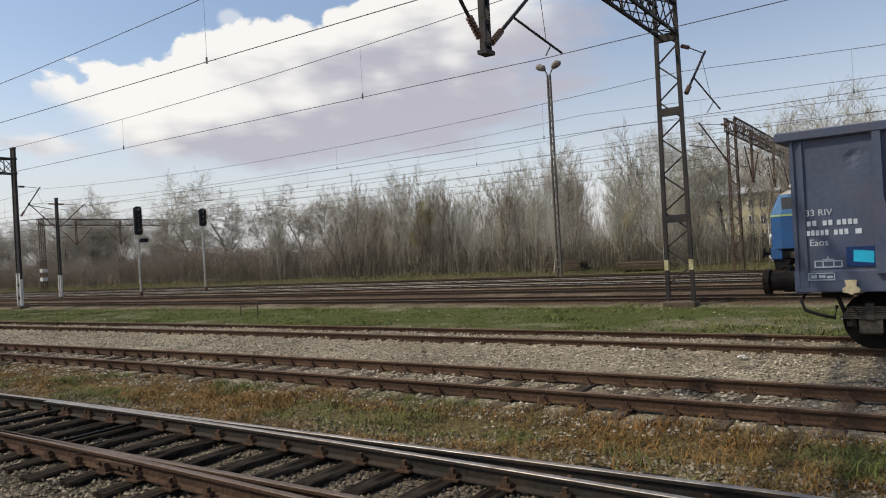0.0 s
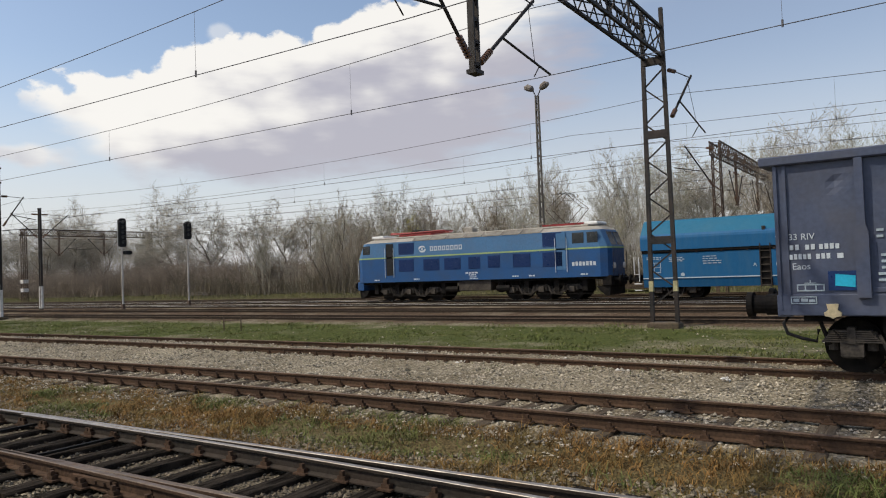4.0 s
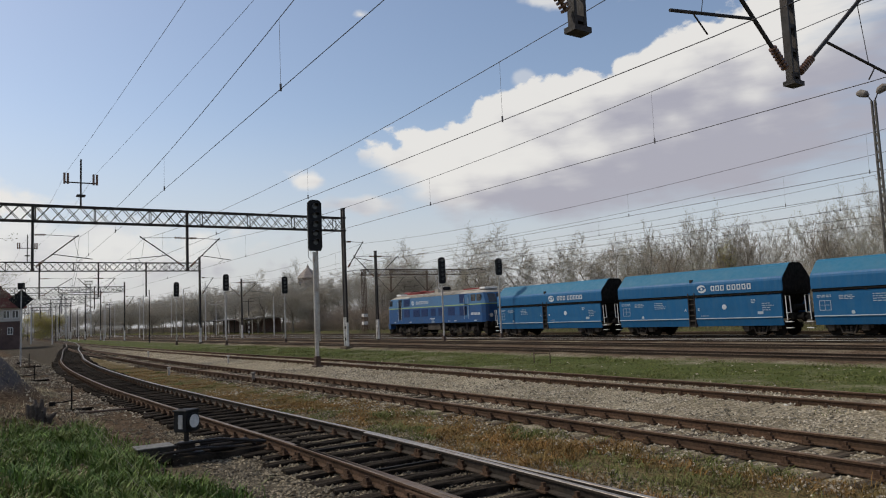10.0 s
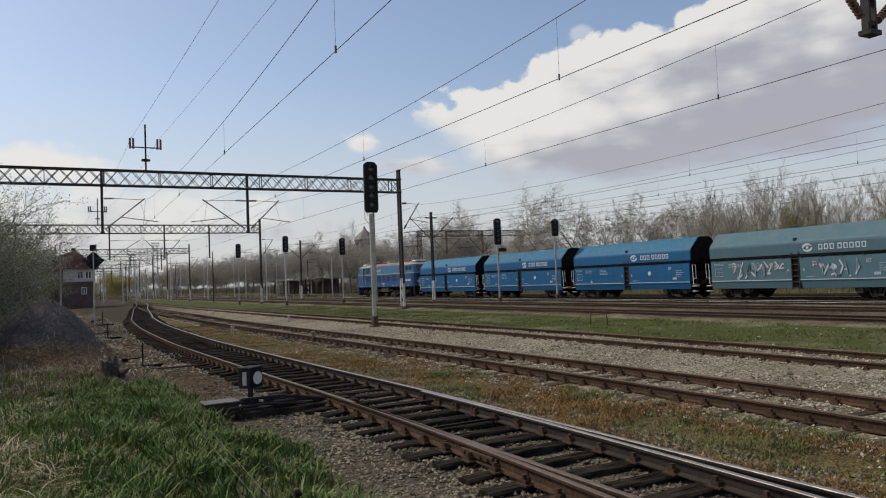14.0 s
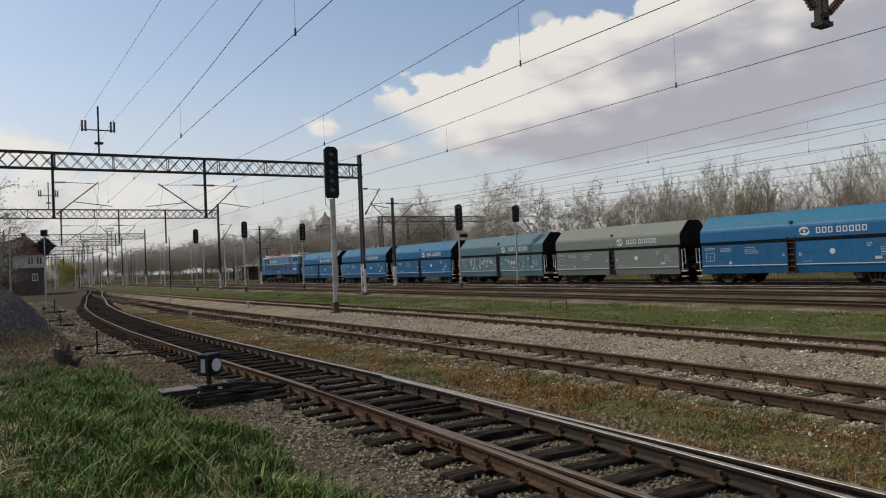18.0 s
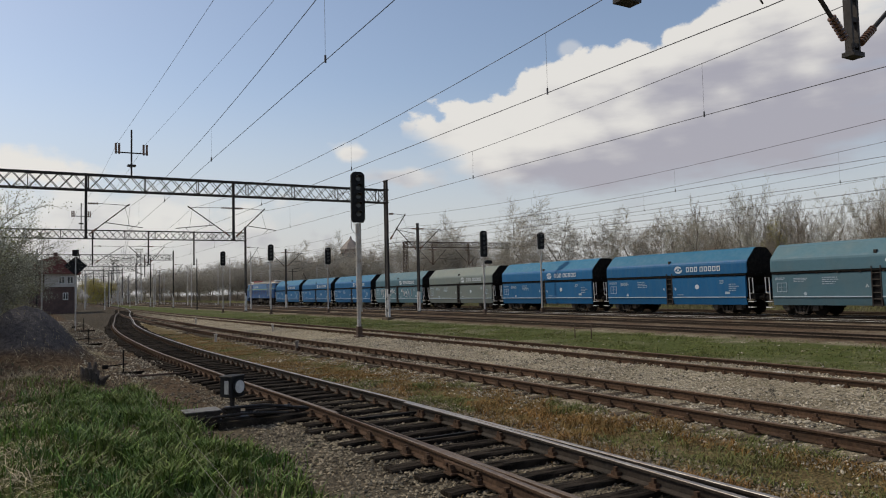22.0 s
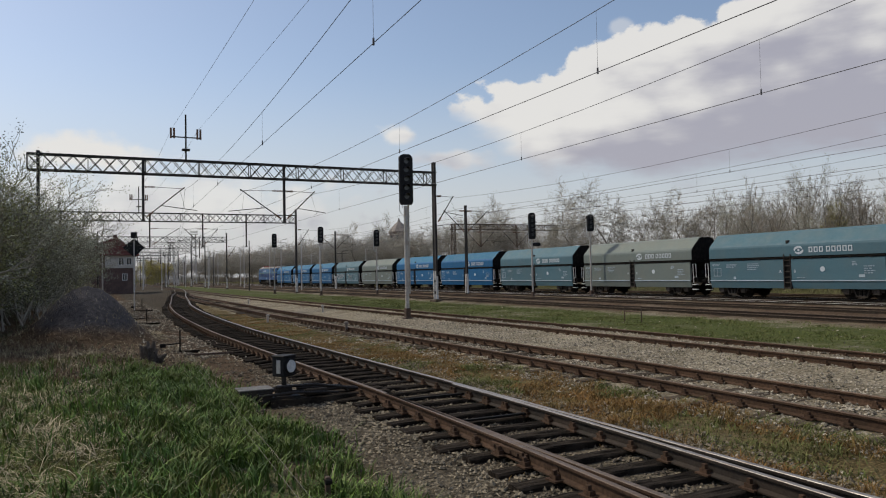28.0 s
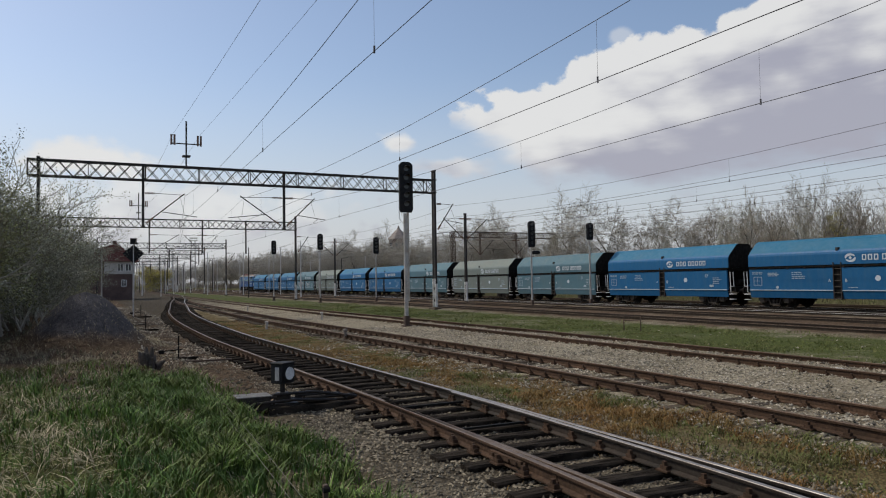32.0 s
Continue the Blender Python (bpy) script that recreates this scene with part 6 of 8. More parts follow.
def small_lever(x, y, s):
    root = thing("ground_lever", "small rusty ground lever with crossbar", "switch stand", pose(x, y, -0.15), "small levers in the yard")
    g = Geo()
    g.box((-0.05 * s, -0.5 * s, -0.05), (0.05 * s, 0.5 * s, 0.03 * s))
    part("base", g, M["sleeper"], root)
    g = Geo()
    g.tube([(0, 0, 0), (0, 0, 0.6 * s)], 0.022, 6)
    g.tube([(0, -0.45 * s, 0.2 * s), (0, 0.1, 0.24 * s)], 0.018, 6)
    g.box((-0.05, -0.5 * s, 0.14 * s), (0.05, -0.36 * s, 0.24 * s), c=0.01)
    part("arm", g, M["black_steel"], root)


small_lever(-22.6, 2.45, 1.1)
small_lever(-38.0, 2.6, 1.2)
small_lever(-54.0, 3.4, 1.4)


def marker(x, y, h, mt, label):
    g = Geo()
    g.tube([(0, 0, -0.35), (0, 0, h * 0.35), (0, 0, h * 0.4), (0, 0, h * 0.6), (0, 0, h * 0.66)], [0.06, 0.06, 0.095, 0.09, 0.05], 10)
    solid("fouling_marker", g, mt, label, "track marker", group="fouling markers", m=pose(x, y, 0))


marker(-26.9, 9.0, 0.32, M["concrete"], "short weathered concrete marker beside the rail")
marker(-43.0, 12.9, 0.35, M["post_paint"], "short white marker post between tracks")
marker(-61.0, 12.0, 0.3, M["post_paint"], "short white marker post between tracks")
marker(-36.0, 8.0, 0.22, M["post_paint"], "short white marker post between tracks")


def rubble(x, y, n, seed, mt, size, label):
    rnd = random.Random(seed)
    g = Geo()
    for _ in range(n):
        c = (rnd.gauss(0, size), rnd.gauss(0, size), rnd.uniform(0, size * 0.4))
        r = size * rnd.uniform(0.4, 0.9)
        vs = [Vector((a, b, d)).normalized() * r * rnd.uniform(0.7, 1.2) for a, b, d in ((1, 0, 0), (-1, 0, 0), (0, 1, 0), (0, -1, 0), (0, 0, 1), (0, 0, -1))]
        g.add([(v.x + c[0], v.y + c[1], v.z * 0.7 + c[2]) for v in vs], [(0, 2, 4), (2, 1, 4), (1, 3, 4), (3, 0, 4), (2, 0, 5), (1, 2, 5), (3, 1, 5), (0, 3, 5)])
    tagged(solid("rubble", g, mt, label, "stones", "stuff", m=pose(x, y, -0.16)))


rubble(-11.0, 15.2, 5, 1, M["stone_pale"], 0.12, "lumps of white rubble between the rails")
rubble(-6.7, 15.3, 4, 2, M["stone_pale"], 0.1, "lumps of white rubble between the rails")
rubble(-8.9, 14.4, 4, 3, M["stone_pale"], 0.07, "small white stones beside the rail")
rubble(-5.0, 14.2, 6, 5, M["stone_pale"], 0.06, "small white stones beside the rail")
rubble(-2.9, 13.7, 6, 6, M["stone_pale"], 0.06, "small white stones beside the rail")


def stump():
    rnd = random.Random(8)
    g = Geo()
    for i in range(14):
        a = rnd.uniform(0, 6.28)
        d = rnd.uniform(0.08, 0.38)
        h = rnd.uniform(0.15, 0.55)
        g.tube([(d * math.cos(a) * 0.5, d * math.sin(a) * 0.5, -0.1), (d * math.cos(a) * 0.8, d * math.sin(a) * 0.8, h * 0.6), (d * math.cos(a) * 1.1, d * math.sin(a) * 1.1, h)], [0.1, 0.08, 0.03], 6)
    solid("tree_stump", g, M["bark_dark"], "ragged dark stump with broken shoots in the grass", "tree stump", m=pose(-19.2, 1.35, -0.05))


def wire_hoop(x0, y0, x1, y1, h):
    """A thin rusty frame of two posts and two rods standing in the grass."""
    root = thing("wire_barrier", "thin rusty wire frame standing in the grass strip", "frame")
    for x, y in ((x0, y0), (x1, y1)):
        g = Geo()
        g.tube([(x, y, -0.35), (x, y, h)], 0.025, 6)
        part("post", g, M["mast_rust"], root)
    for z in (h - 0.02, h - 0.2):
        g = Geo()
        g.tube([(x0, y0, z), (x1, y1, z)], 0.018, 5)
        part("rod", g, M["mast_rust"], root)


def stack(x, y, n, m_, label, mt, w=2.6):
    rnd = random.Random(int(x * 7))
    root = thing("sleeper_stack", label, "timber stack", pose(x, y, 0.1, 0, 0, 4))
    for i in range(m_):
        for j in range(n):
            g = Geo()
            g.box((-w / 2, -0.12, 0), (w / 2, 0.12, 0.15), c=0.015)
            part("timber", g, mt, root, m=pose(rnd.uniform(-0.2, 0.2), j * 0.3, i * 0.17, 0, 0, rnd.uniform(-2, 2)))


def signal_wires():
    """Two thin pull wires that run low over the grass from the ground lever, over a short iron stake."""
    root = thing("pull_wires", "pair of thin slack pull wires low over the grass", "wire")
    for d in (0.0, 0.11):
        g = Geo()
        pts = []
        for i in range(15):
            u = i / 14
            x = -22.5 + 18.6 * u
            pts.append((x, 2.42 - 0.92 * u + d + 0.02 * math.sin(5 * u), 0.02 + 0.1 * u + 0.025 * math.sin(9 * u + d * 8)))
        g.tube(pts, 0.0026, 5)
        part("wire", g, M["straw_wire"], root)
    st = thing("wire_stake", "short rusty iron stake in the grass", "stake", pose(-6.36, 1.93, 0))
    g = Geo()
    g.box((-0.022, -0.022, -0.4), (0.022, 0.022, 0.2), c=0.006)
    part("stake", g, M["mast_rust"], st)
    g = Geo()
    g.tube([(0.03, -0.03, 0.16), (0.03, 0.03, 0.16)], 0.025, 10)
    part("pulley", g, M["black_steel"], st)
    bar = Geo()
    bar.bar((-0.05, -0.55, 0), (0.15, 0.95, 0.01), 0.07, 0.05)
    solid("iron_bar", bar, M["mast_rust"], "long rusty iron bar lying on the soil", "scrap", m=pose(-21.2, 2.75, -0.12))


def bare_branch():
    """A pale leafless shoot that arches out of the bushes over the grass."""
    root = thing("bare_sapling", "pale leafless arching sapling beside the bushes", "sapling")
    g = Geo()
    g.tube([(-18.5, -3.3, -0.3), (-18.4, -2.7, 1.2), (-18.2, -1.95, 2.1), (-18.1, -1.5, 2.25), (-18.0, -1.15, 2.5), (-18.0, -0.85, 2.9)], [0.035, 0.03, 0.024, 0.018, 0.012, 0.005], 7)
    part("stem", g, M["bark_pale"], root)
    rnd = random.Random(17)
    for p, q in (((-18.2, -2.0, 2.05), (-18.2, -1.72, 3.05)), ((-18.2, -1.8, 2.15), (-18.1, -1.1, 2.15)), ((-18.1, -1.5, 2.25), (-18.0, -0.9, 2.5)), ((-18.4, -2.6, 1.4), (-18.3, -1.75, 1.75)), ((-18.05, -1.2, 2.45), (-18.0, -0.95, 2.75))):
        g = Geo()
        p, q = Vector(p), Vector(q)
        g.tube([p, p.lerp(q, 0.5) + Vector((0, 0.05, -0.06)), q], [0.014, 0.01, 0.004], 6)
        for i in range(4):
            a = p.lerp(q, rnd.uniform(0.3, 0.95))
            g.tube([a, a + Vector((rnd.uniform(-0.2, 0.2), rnd.uniform(-0.1, 0.25), rnd.uniform(0.05, 0.3)))], [0.006, 0.003], 5)
        part("branch", g, M["bark_pale"], root)


def light_tower(x, y, h):
    """A pale lattice tower with a lamp platform, far down the yard."""
    root = thing("light_tower", "tall pale lattice light tower far down the yard", "light tower", pose(x, y, 0), "light towers")
    g = Geo()
    w = 1.0
    for a in (-w, w):
        for b in (-w, w):
            g.bar((a, b, -0.3), (a * 0.7, b * 0.7, h - 1.6), 0.2, 0.2)
    z, d = 0.2, 1
    while z < h - 3.2:
        for s in (-w, w):
            k = 1 - 0.3 * z / h
            g.bar((-d * w * k, s * k, z), (d * w * k, s * k, z + 1.5), 0.12, 0.12)
            g.bar((s * k, -d * w * k, z), (s * k, d * w * k, z + 1.5), 0.12, 0.12)
        z, d = z + 1.5, -d
    part("tower", g, M["tower_pale"], root)
    g = Geo()
    g.box((-1.3, -1.5, h - 1.6), (1.3, 1.5, h - 1.4))
    for s in (-1.4, 1.4):
        g.bar((1.2, s, h - 1.4), (1.2, s, h - 0.2), 0.08, 0.08)
    g.bar((1.2, -1.5, h - 0.3), (1.2, 1.5, h - 0.3), 0.08, 0.08)
    part("platform", g, M["tower_pale"], root)
    for s in (-1.0, -0.35, 0.35, 1.0):
        g = Geo()
        g.tube([(1.2, s, h - 0.5), (1.55, s, h - 0.75)], [0.18, 0.3], 10)
        part("floodlight", g, M["tower_pale"], root)


def yard_clutter():
    signal_wires()
    bare_branch()
    light_tower(-298.6, 29.3, 16.6)
    light_tower(-297.6, 37.6, 20.8)
    thin_pole(-105.0, 1.3, 8.4, M["mast"], "dark slim pole before the signal box", 0.1)
    lp = thing("yard_lamp", "slim grey lamp post with a short curved arm", "lamp post", pose(-105.0, 1.85, 0))
    g = Geo()
    g.tube([(0, 0, -0.3), (0, 0, 8.3), (0, 0.15, 8.6), (0, 0.5, 8.7), (0, 0.9, 8.65)], [0.1, 0.07, 0.05, 0.05, 0.05], 8)
    part("post", g, M["post_paint"], lp)
    g = Geo()
    g.tube([(0, 0.8, 8.66), (0, 1.35, 8.6)], [0.06, 0.12], 8)
    part("lamp_head", g, M["mast_white"], lp)
    wire_hoop(-24.9, 20.99, -23.95, 21.09, 0.38)
    stack(-24.5, 53.5, 5, 4, "stack of grey old sleepers at the edge of the trees", M["sleeper_old"], 3.0)
    stack(-17.5, 51.5, 4, 3, "untidy pile of old sleepers and scrap by the trees", M["sleeper_old"], 3.4)
    stack(-70.0, 55.5, 4, 2, "pale concrete slabs stacked beside the track", M["concrete"], 3.0)


def diamond_board():
    root = thing("diamond_signal", "dark diamond signal board with a box on a thin post", "signal board", pose(-58.0, 3.13, 0))
    g = Geo()
    g.tube([(0, 0, -0.3), (0, 0, 5.4)], 0.05, 8)
    part("post", g, M["mast_white"], root)
    g = Geo()
    g.extrude([(-0.75, 4.35), (0.0, 3.65), (0.75, 4.35), (0.0, 5.05)], "x", -0.03, 0.03)
    part("board", g, M["signal_black"], root)
    g = Geo()
    g.box((-0.06, -0.22, 5.05), (0.06, 0.22, 5.5), c=0.02)
    part("box", g, M["signal_black"], root)


diamond_board()


def thin_pole(x, y, h, mt, label, r=0.09, arm=False, bands=0):
    root = thing("yard_pole", label, "pole", pose(x, y, 0), "poles down the yard")
    g = Geo()
    g.tube([(0, 0, -0.3), (0, 0, h)], [r, r * 0.7], 8)
    if arm:
        g.tube([(0, -1.0, h - 0.4), (0, 1.0, h - 0.4)], 0.04, 5)
        g.tube([(0, 0, h), (0, 1.3, h + 0.25)], 0.04, 5)
    part("pole", g, mt, root)
    for i in range(bands):
        g = Geo()
        g.tube([(0, 0, 0.3 + i * 0.9), (0, 0, 0.75 + i * 0.9)], r * 1.15, 8)
        part("band", g, M["mast_white"], root)


rnd_ = random.Random(12)
for x_, y_, h_, b_ in ((-118, 43.2, 6.5, 4), (-131, 43.2, 6.5, 4), (-161, 45.8, 7.0, 4), (-111, 30.0, 8.5, 0), (-121, 24.0, 8.0, 0), (-128, 38.0, 9.0, 0), (-139, 33.6, 9.0, 0), (-150, 28.7, 8.5, 0),
                       (-166, 24.0, 9.0, 0), (-170, 38.4, 9.0, 0), (-180, 33.6, 9.0, 0), (-190, 28.7, 8.5, 0), (-205, 21.0, 9.0, 0), (-214, 33.6, 9.5, 0), (-224, 26.0, 9.0, 0), (-240, 16.0, 9.5, 0),
                       (-250, 38.0, 9.5, 0), (-262, 30.0, 9.5, 0), (-280, 24.0, 10.0, 0), (-300, 34.0, 10.0, 0), (-185, 12.0, 9.0, 0), (-215, 9.0, 9.0, 0)):
    thin_pole(x_, y_, h_, M["mast_white"] if rnd_.random() < 0.6 else M["mast"], "slim weathered pole standing between tracks far off", 0.1, rnd_.random() < 0.5, b_)
for i_ in range(34):
    thin_pole(-150 - 7.0 * i_ + rnd_.uniform(-3, 3), rnd_.uniform(4, 30) + i_ * 0.3, rnd_.uniform(6.5, 10.5), M["mast_white"] if rnd_.random() < 0.7 else M["mast"], "slim weathered pole standing between tracks far off", 0.09, rnd_.random() < 0.4, 0)
for x_ in (-175.0, -200.0, -230.0, -260.0, -295.0, -330.0):
    gantry(x_, False, "dark steel portal far down the yard", ((9.0, ()), (17.0, ())))

# ---- buildings ----
M["brick"] = mat("brick", (0.13, 0.085, 0.072), 0.85, 0, 0.3, 6, 0.3, (0.07, 0.05, 0.045), 0.5, 0.8)
M["roof_tile"] = mat("roof_tile", (0.17, 0.062, 0.055), 0.8, 0, 0.25, 5, 0.4, (0.08, 0.04, 0.035), 0.4, 0.6, stretch=(1, 1, 4))
M["render_white"] = mat("render_white", (0.52, 0.49, 0.45), 0.85, 0, 0.12, 3, 0.1, (0.35, 0.32, 0.28), 0.4, 0.7)
M["plaster_cream"] = mat("plaster_cream", (0.58, 0.50, 0.30), 0.85, 0, 0.1, 3, 0.1, (0.4, 0.35, 0.25), 0.3, 0.3)
M["brick_pale"] = mat("brick_pale", (0.26, 0.185, 0.14), 0.85, 0, 0.2, 6, 0.3, (0.2, 0.15, 0.12), 0.5, 0.8)
M["slate_pale"] = mat("slate_pale", (0.24, 0.2, 0.175), 0.7, 0, 0.2, 5, 0.2)
M["slate"] = mat("slate", (0.10, 0.095, 0.095), 0.7, 0, 0.2, 5, 0.2)


def window(root, x, y, z, w, h, face, mt_frame):
    """A framed pane set 6 cm into a wall that faces along x ('x') or along -y ('y')."""
    def bx(g, a0, a1, z0, z1, d0, d1):
        if face == "x":
            g.box((x + d0, y + a0, z + z0), (x + d1, y + a1, z + z1))
        else:
            g.box((x + a0, y - d1, z + z0), (x + a1, y - d0, z + z1))
    g = Geo()
    t = 0.09
    bx(g, 0, t, 0, h, 0.0, 0.05), bx(g, w - t, w, 0, h, 0.0, 0.05), bx(g, t, w - t, 0, t, 0.0, 0.05), bx(g, t, w - t, h - t, h, 0.0, 0.05)
    bx(g, w / 2 - 0.04, w / 2 + 0.04, t, h - t, 0.0, 0.045)
    ob = part("window", g, mt_frame, root)
    g = Geo()
    bx(g, t, w - t, t, h - t, -0.03, 0.01)
    part("pane", g, M["glass_dark"], ob)


def signal_box():
    x1, x0, y0, y1 = -127.0, -137.0, -0.6, 6.9
    root = thing("signal_box_house", "dark brick signal box with white upper storey and red roof", "house", pose(0, 0, 0))
    g = Geo()
    g.box((x0, y0, -0.3), (x1, y1, 3.9))
    part("brick_wall", g, M["brick"], root, "dark brick lower wall")
    g = Geo()
    g.box((x0 - 0.15, y0 + 3.2, 3.9), (x1 + 0.15, y1 + 0.15, 6.1))
    w2 = Geo()
    w2.box((x0 - 0.15, y0, 3.9), (x1 - 1.0, y0 + 3.2, 6.1))
    part("brick_wall", w2, M["brick"], root)
    part("upper_storey", g, M["render_white"], root, "white framed upper storey")
    g = Geo()
    ym = 4.3
    g.extrude([(y0 - 0.5, 5.9), (y1 + 0.7, 5.9), (y1 + 0.7, 6.1), (ym, 8.8), (y0 - 0.5, 6.9)], "x", x0 - 0.6, x1 + 0.8)
    part("roof", g, M["roof_tile"], root, "red tiled roof")
    g = Geo()
    g.box((x0 + 3.0, ym - 0.3, 7.8), (x0 + 3.6, ym + 0.3, 9.6))
    part("chimney", g, M["brick"], root)
    for y in (4.5, 5.65):
        window(root, x1 + 0.15, y, 4.35, 0.9, 1.2, "x", M["white_paint"])
    window(root, x1, 5.1, 1.9, 0.75, 1.1, "x", M["white_paint"])


signal_box()


def water_tower():
    root = thing("water_tower", "brick water tower with pointed slate roof behind the trees", "water tower", pose(-186.0, 78.0, 0))
    g = Geo()
    g.tube([(0, 0, -0.5), (0, 0, 9.0), (0, 0, 9.2), (0, 0, 13.7)], [2.7, 2.7, 3.0, 3.0], 8)
    part("shaft", g, M["brick_pale"], root)
    g = Geo()
    g.tube([(0, 0, 13.7), (0, 0, 13.9), (0, 0, 15.6), (0, 0, 16.6), (0, 0, 17.6)], [3.3, 3.2, 1.6, 0.5, 0.08], 8)
    part("roof", g, M["slate_pale"], root, "pointed weathered roof")
    for i in range(6):
        a = math.pi * (1.0 + i / 5)
        g = Geo()
        g.box((2.78 * math.cos(a) - 0.25, 2.78 * math.sin(a) - 0.25, 11.6), (2.78 * math.cos(a) + 0.25, 2.78 * math.sin(a) + 0.25, 12.7))
        part("window", g, M["glass_dark"], root)


water_tower()


def far_block():
    x0, x1, y = -34.0, -10.0, 112.0
    root = thing("apartment_building", "long cream apartment block glimpsed behind bare trees", "building", pose(0, 0, 0))
    g = Geo()
    g.box((x0, y, -0.3), (x1, y + 12, 7.9))
    part("wall", g, M["plaster_cream"], root)
    g = Geo()
    g.box((x0 - 0.4, y - 0.4, 7.9), (x1 + 0.4, y + 12.4, 8.3))
    part("roof", g, M["slate"], root)
    x = x0 + 0.8
    while x < x1 - 1.2:
        for z in (1.0, 3.6, 6.0):
            window(root, x, y, z, 0.9, 1.4, "y", M["white_paint"])
        x += 1.6


far_block()


def shelter(x, y, l, w, h):
    """An open flat roofed store on steel posts."""
    root = thing("open_shelter", "dark flat roofed open store beside the far tracks", "shelter", pose(x, y, 0))
    g = Geo()
    g.box((-0.5, -0.5, h), (l + 0.5, w + 0.5, h + 0.3), c=0.04)
    part("roof", g, M["slate"], root)
    g = Geo()
    g.box((0, w - 0.2, 0.0), (l, w, h))
    part("back_wall", g, M["brick"], root)
    n = int(l / 4)
    for i in range(n + 1):
        g = Geo()
        g.box((l * i / n - 0.08, 0, -0.3), (l * i / n + 0.08, 0.16, h))
        part("post", g, M["mast_white"] if i % 2 else M["mast"], root)


shelter(-192.0, 51.5, 42.0, 5.0, 3.0)

# ---- bare spring trees, thickets and bushes ----
M["bark_dark"] = mat("bark_dark", (0.085, 0.07, 0.058), 0.95, 0, 0.3, 4, 0.4)
M["bark_mid"] = mat("bark_mid", (0.16, 0.14, 0.115), 0.95, 0, 0.3, 4, 0.4)
M["bark_pale"] = mat("bark_pale", (0.38, 0.345, 0.29), 0.95, 0, 0.3, 4, 0.4, (0.10, 0.085, 0.07), 0.5, 0.8)
M["twig_grey"] = mat("twig_grey", (0.42, 0.395, 0.325), 0.95, 0, 0.25, 3, 0, island=0.35)
# Paled twigs: distance haze is put into these two colours.
M["twig_dome_haze"] = mat("twig_dome_haze", (0.41, 0.375, 0.31), 0.95, 0, 0.25, 3, 0, island=0.35)
M["twig_hedge_haze"] = mat("twig_hedge_haze", (0.27, 0.222, 0.175), 0.95, 0, 0.25, 3, 0, island=0.35)
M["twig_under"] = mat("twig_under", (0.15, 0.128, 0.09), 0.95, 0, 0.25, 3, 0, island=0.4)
M["twig_olive"] = mat("twig_olive", (0.15, 0.143, 0.09), 0.95, 0, 0.25, 3, 0, island=0.4)
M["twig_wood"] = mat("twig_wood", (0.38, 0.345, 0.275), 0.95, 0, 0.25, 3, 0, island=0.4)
M["twig_brown"] = mat("twig_brown", (0.31, 0.265, 0.205), 0.95, 0, 0.25, 3, 0, island=0.35)
M["twig_dark"] = mat("twig_dark", (0.16, 0.148, 0.105), 0.95, 0, 0.25, 3, 0, island=0.3)
M["bud_green"] = mat("bud_green", (0.27, 0.275, 0.12), 0.8, 0, 0.2, 3, 0, island=0.35)
M["bud_yellow"] = mat("bud_yellow", (0.50, 0.44, 0.09), 0.8, 0, 0.2, 3, 0, island=0.35)
M["bud_pale"] = mat("bud_pale", (0.36, 0.36, 0.27), 0.85, 0, 0.2, 3, 0, island=0.4)


def twig_mesh(name, segs, mt):
    """Three sided tapering sticks: rows of start, end, two radii."""
    s = np.array(segs, "f4")
    p, q, r0, r1 = s[:, 0:3], s[:, 3:6], s[:, 6], s[:, 7]
    d = q - p
    d /= np.linalg.norm(d, axis=1, keepdims=True) + 1e-9
    a = np.cross(d, np.where(np.abs(d[:, 2:3]) < 0.9, np.array([[0, 0, 1.0]]), np.array([[1.0, 0, 0]])))
    a /= np.linalg.norm(a, axis=1, keepdims=True) + 1e-9
    b = np.cross(a, d)
    ring = []
    for base, r in ((p, r0), (q, r1)):
        for k in range(3):
            w = 2 * math.pi * k / 3
            ring.append(base + r[:, None] * (math.cos(w) * a + math.sin(w) * b))
    v = np.stack(ring, 1).reshape(-1, 3)
    i = np.arange(len(s))[:, None] * 6
    f = np.stack([np.concatenate([i + k, i + (k + 1) % 3, i + 3 + (k + 1) % 3, i + 3 + k], 1) for k in range(3)], 1).reshape(-1, 4)
    return raw(name, v, f, mt)


def leaf_mesh(name, pts, size, mt, rnd):
    """Small tilted leaves at pts."""
    n = len(pts)
    p = np.array(pts, "f4")
    u = rnd.normal(size=(n, 3))
    u /= np.linalg.norm(u, axis=1, keepdims=True)
    w = np.cross(u, rnd.normal(size=(n, 3)))
    w /= np.linalg.norm(w, axis=1, keepdims=True) + 1e-9
    s = (size * rnd.uniform(0.6, 1.4, n))[:, None]
    v = np.stack([p - u * s, p + w * s * 0.5, p + u * s, p - w * s * 0.5], 1).reshape(-1, 3)
    f = np.arange(n * 4).reshape(-1, 4)
    return raw(name, v, f, mt)


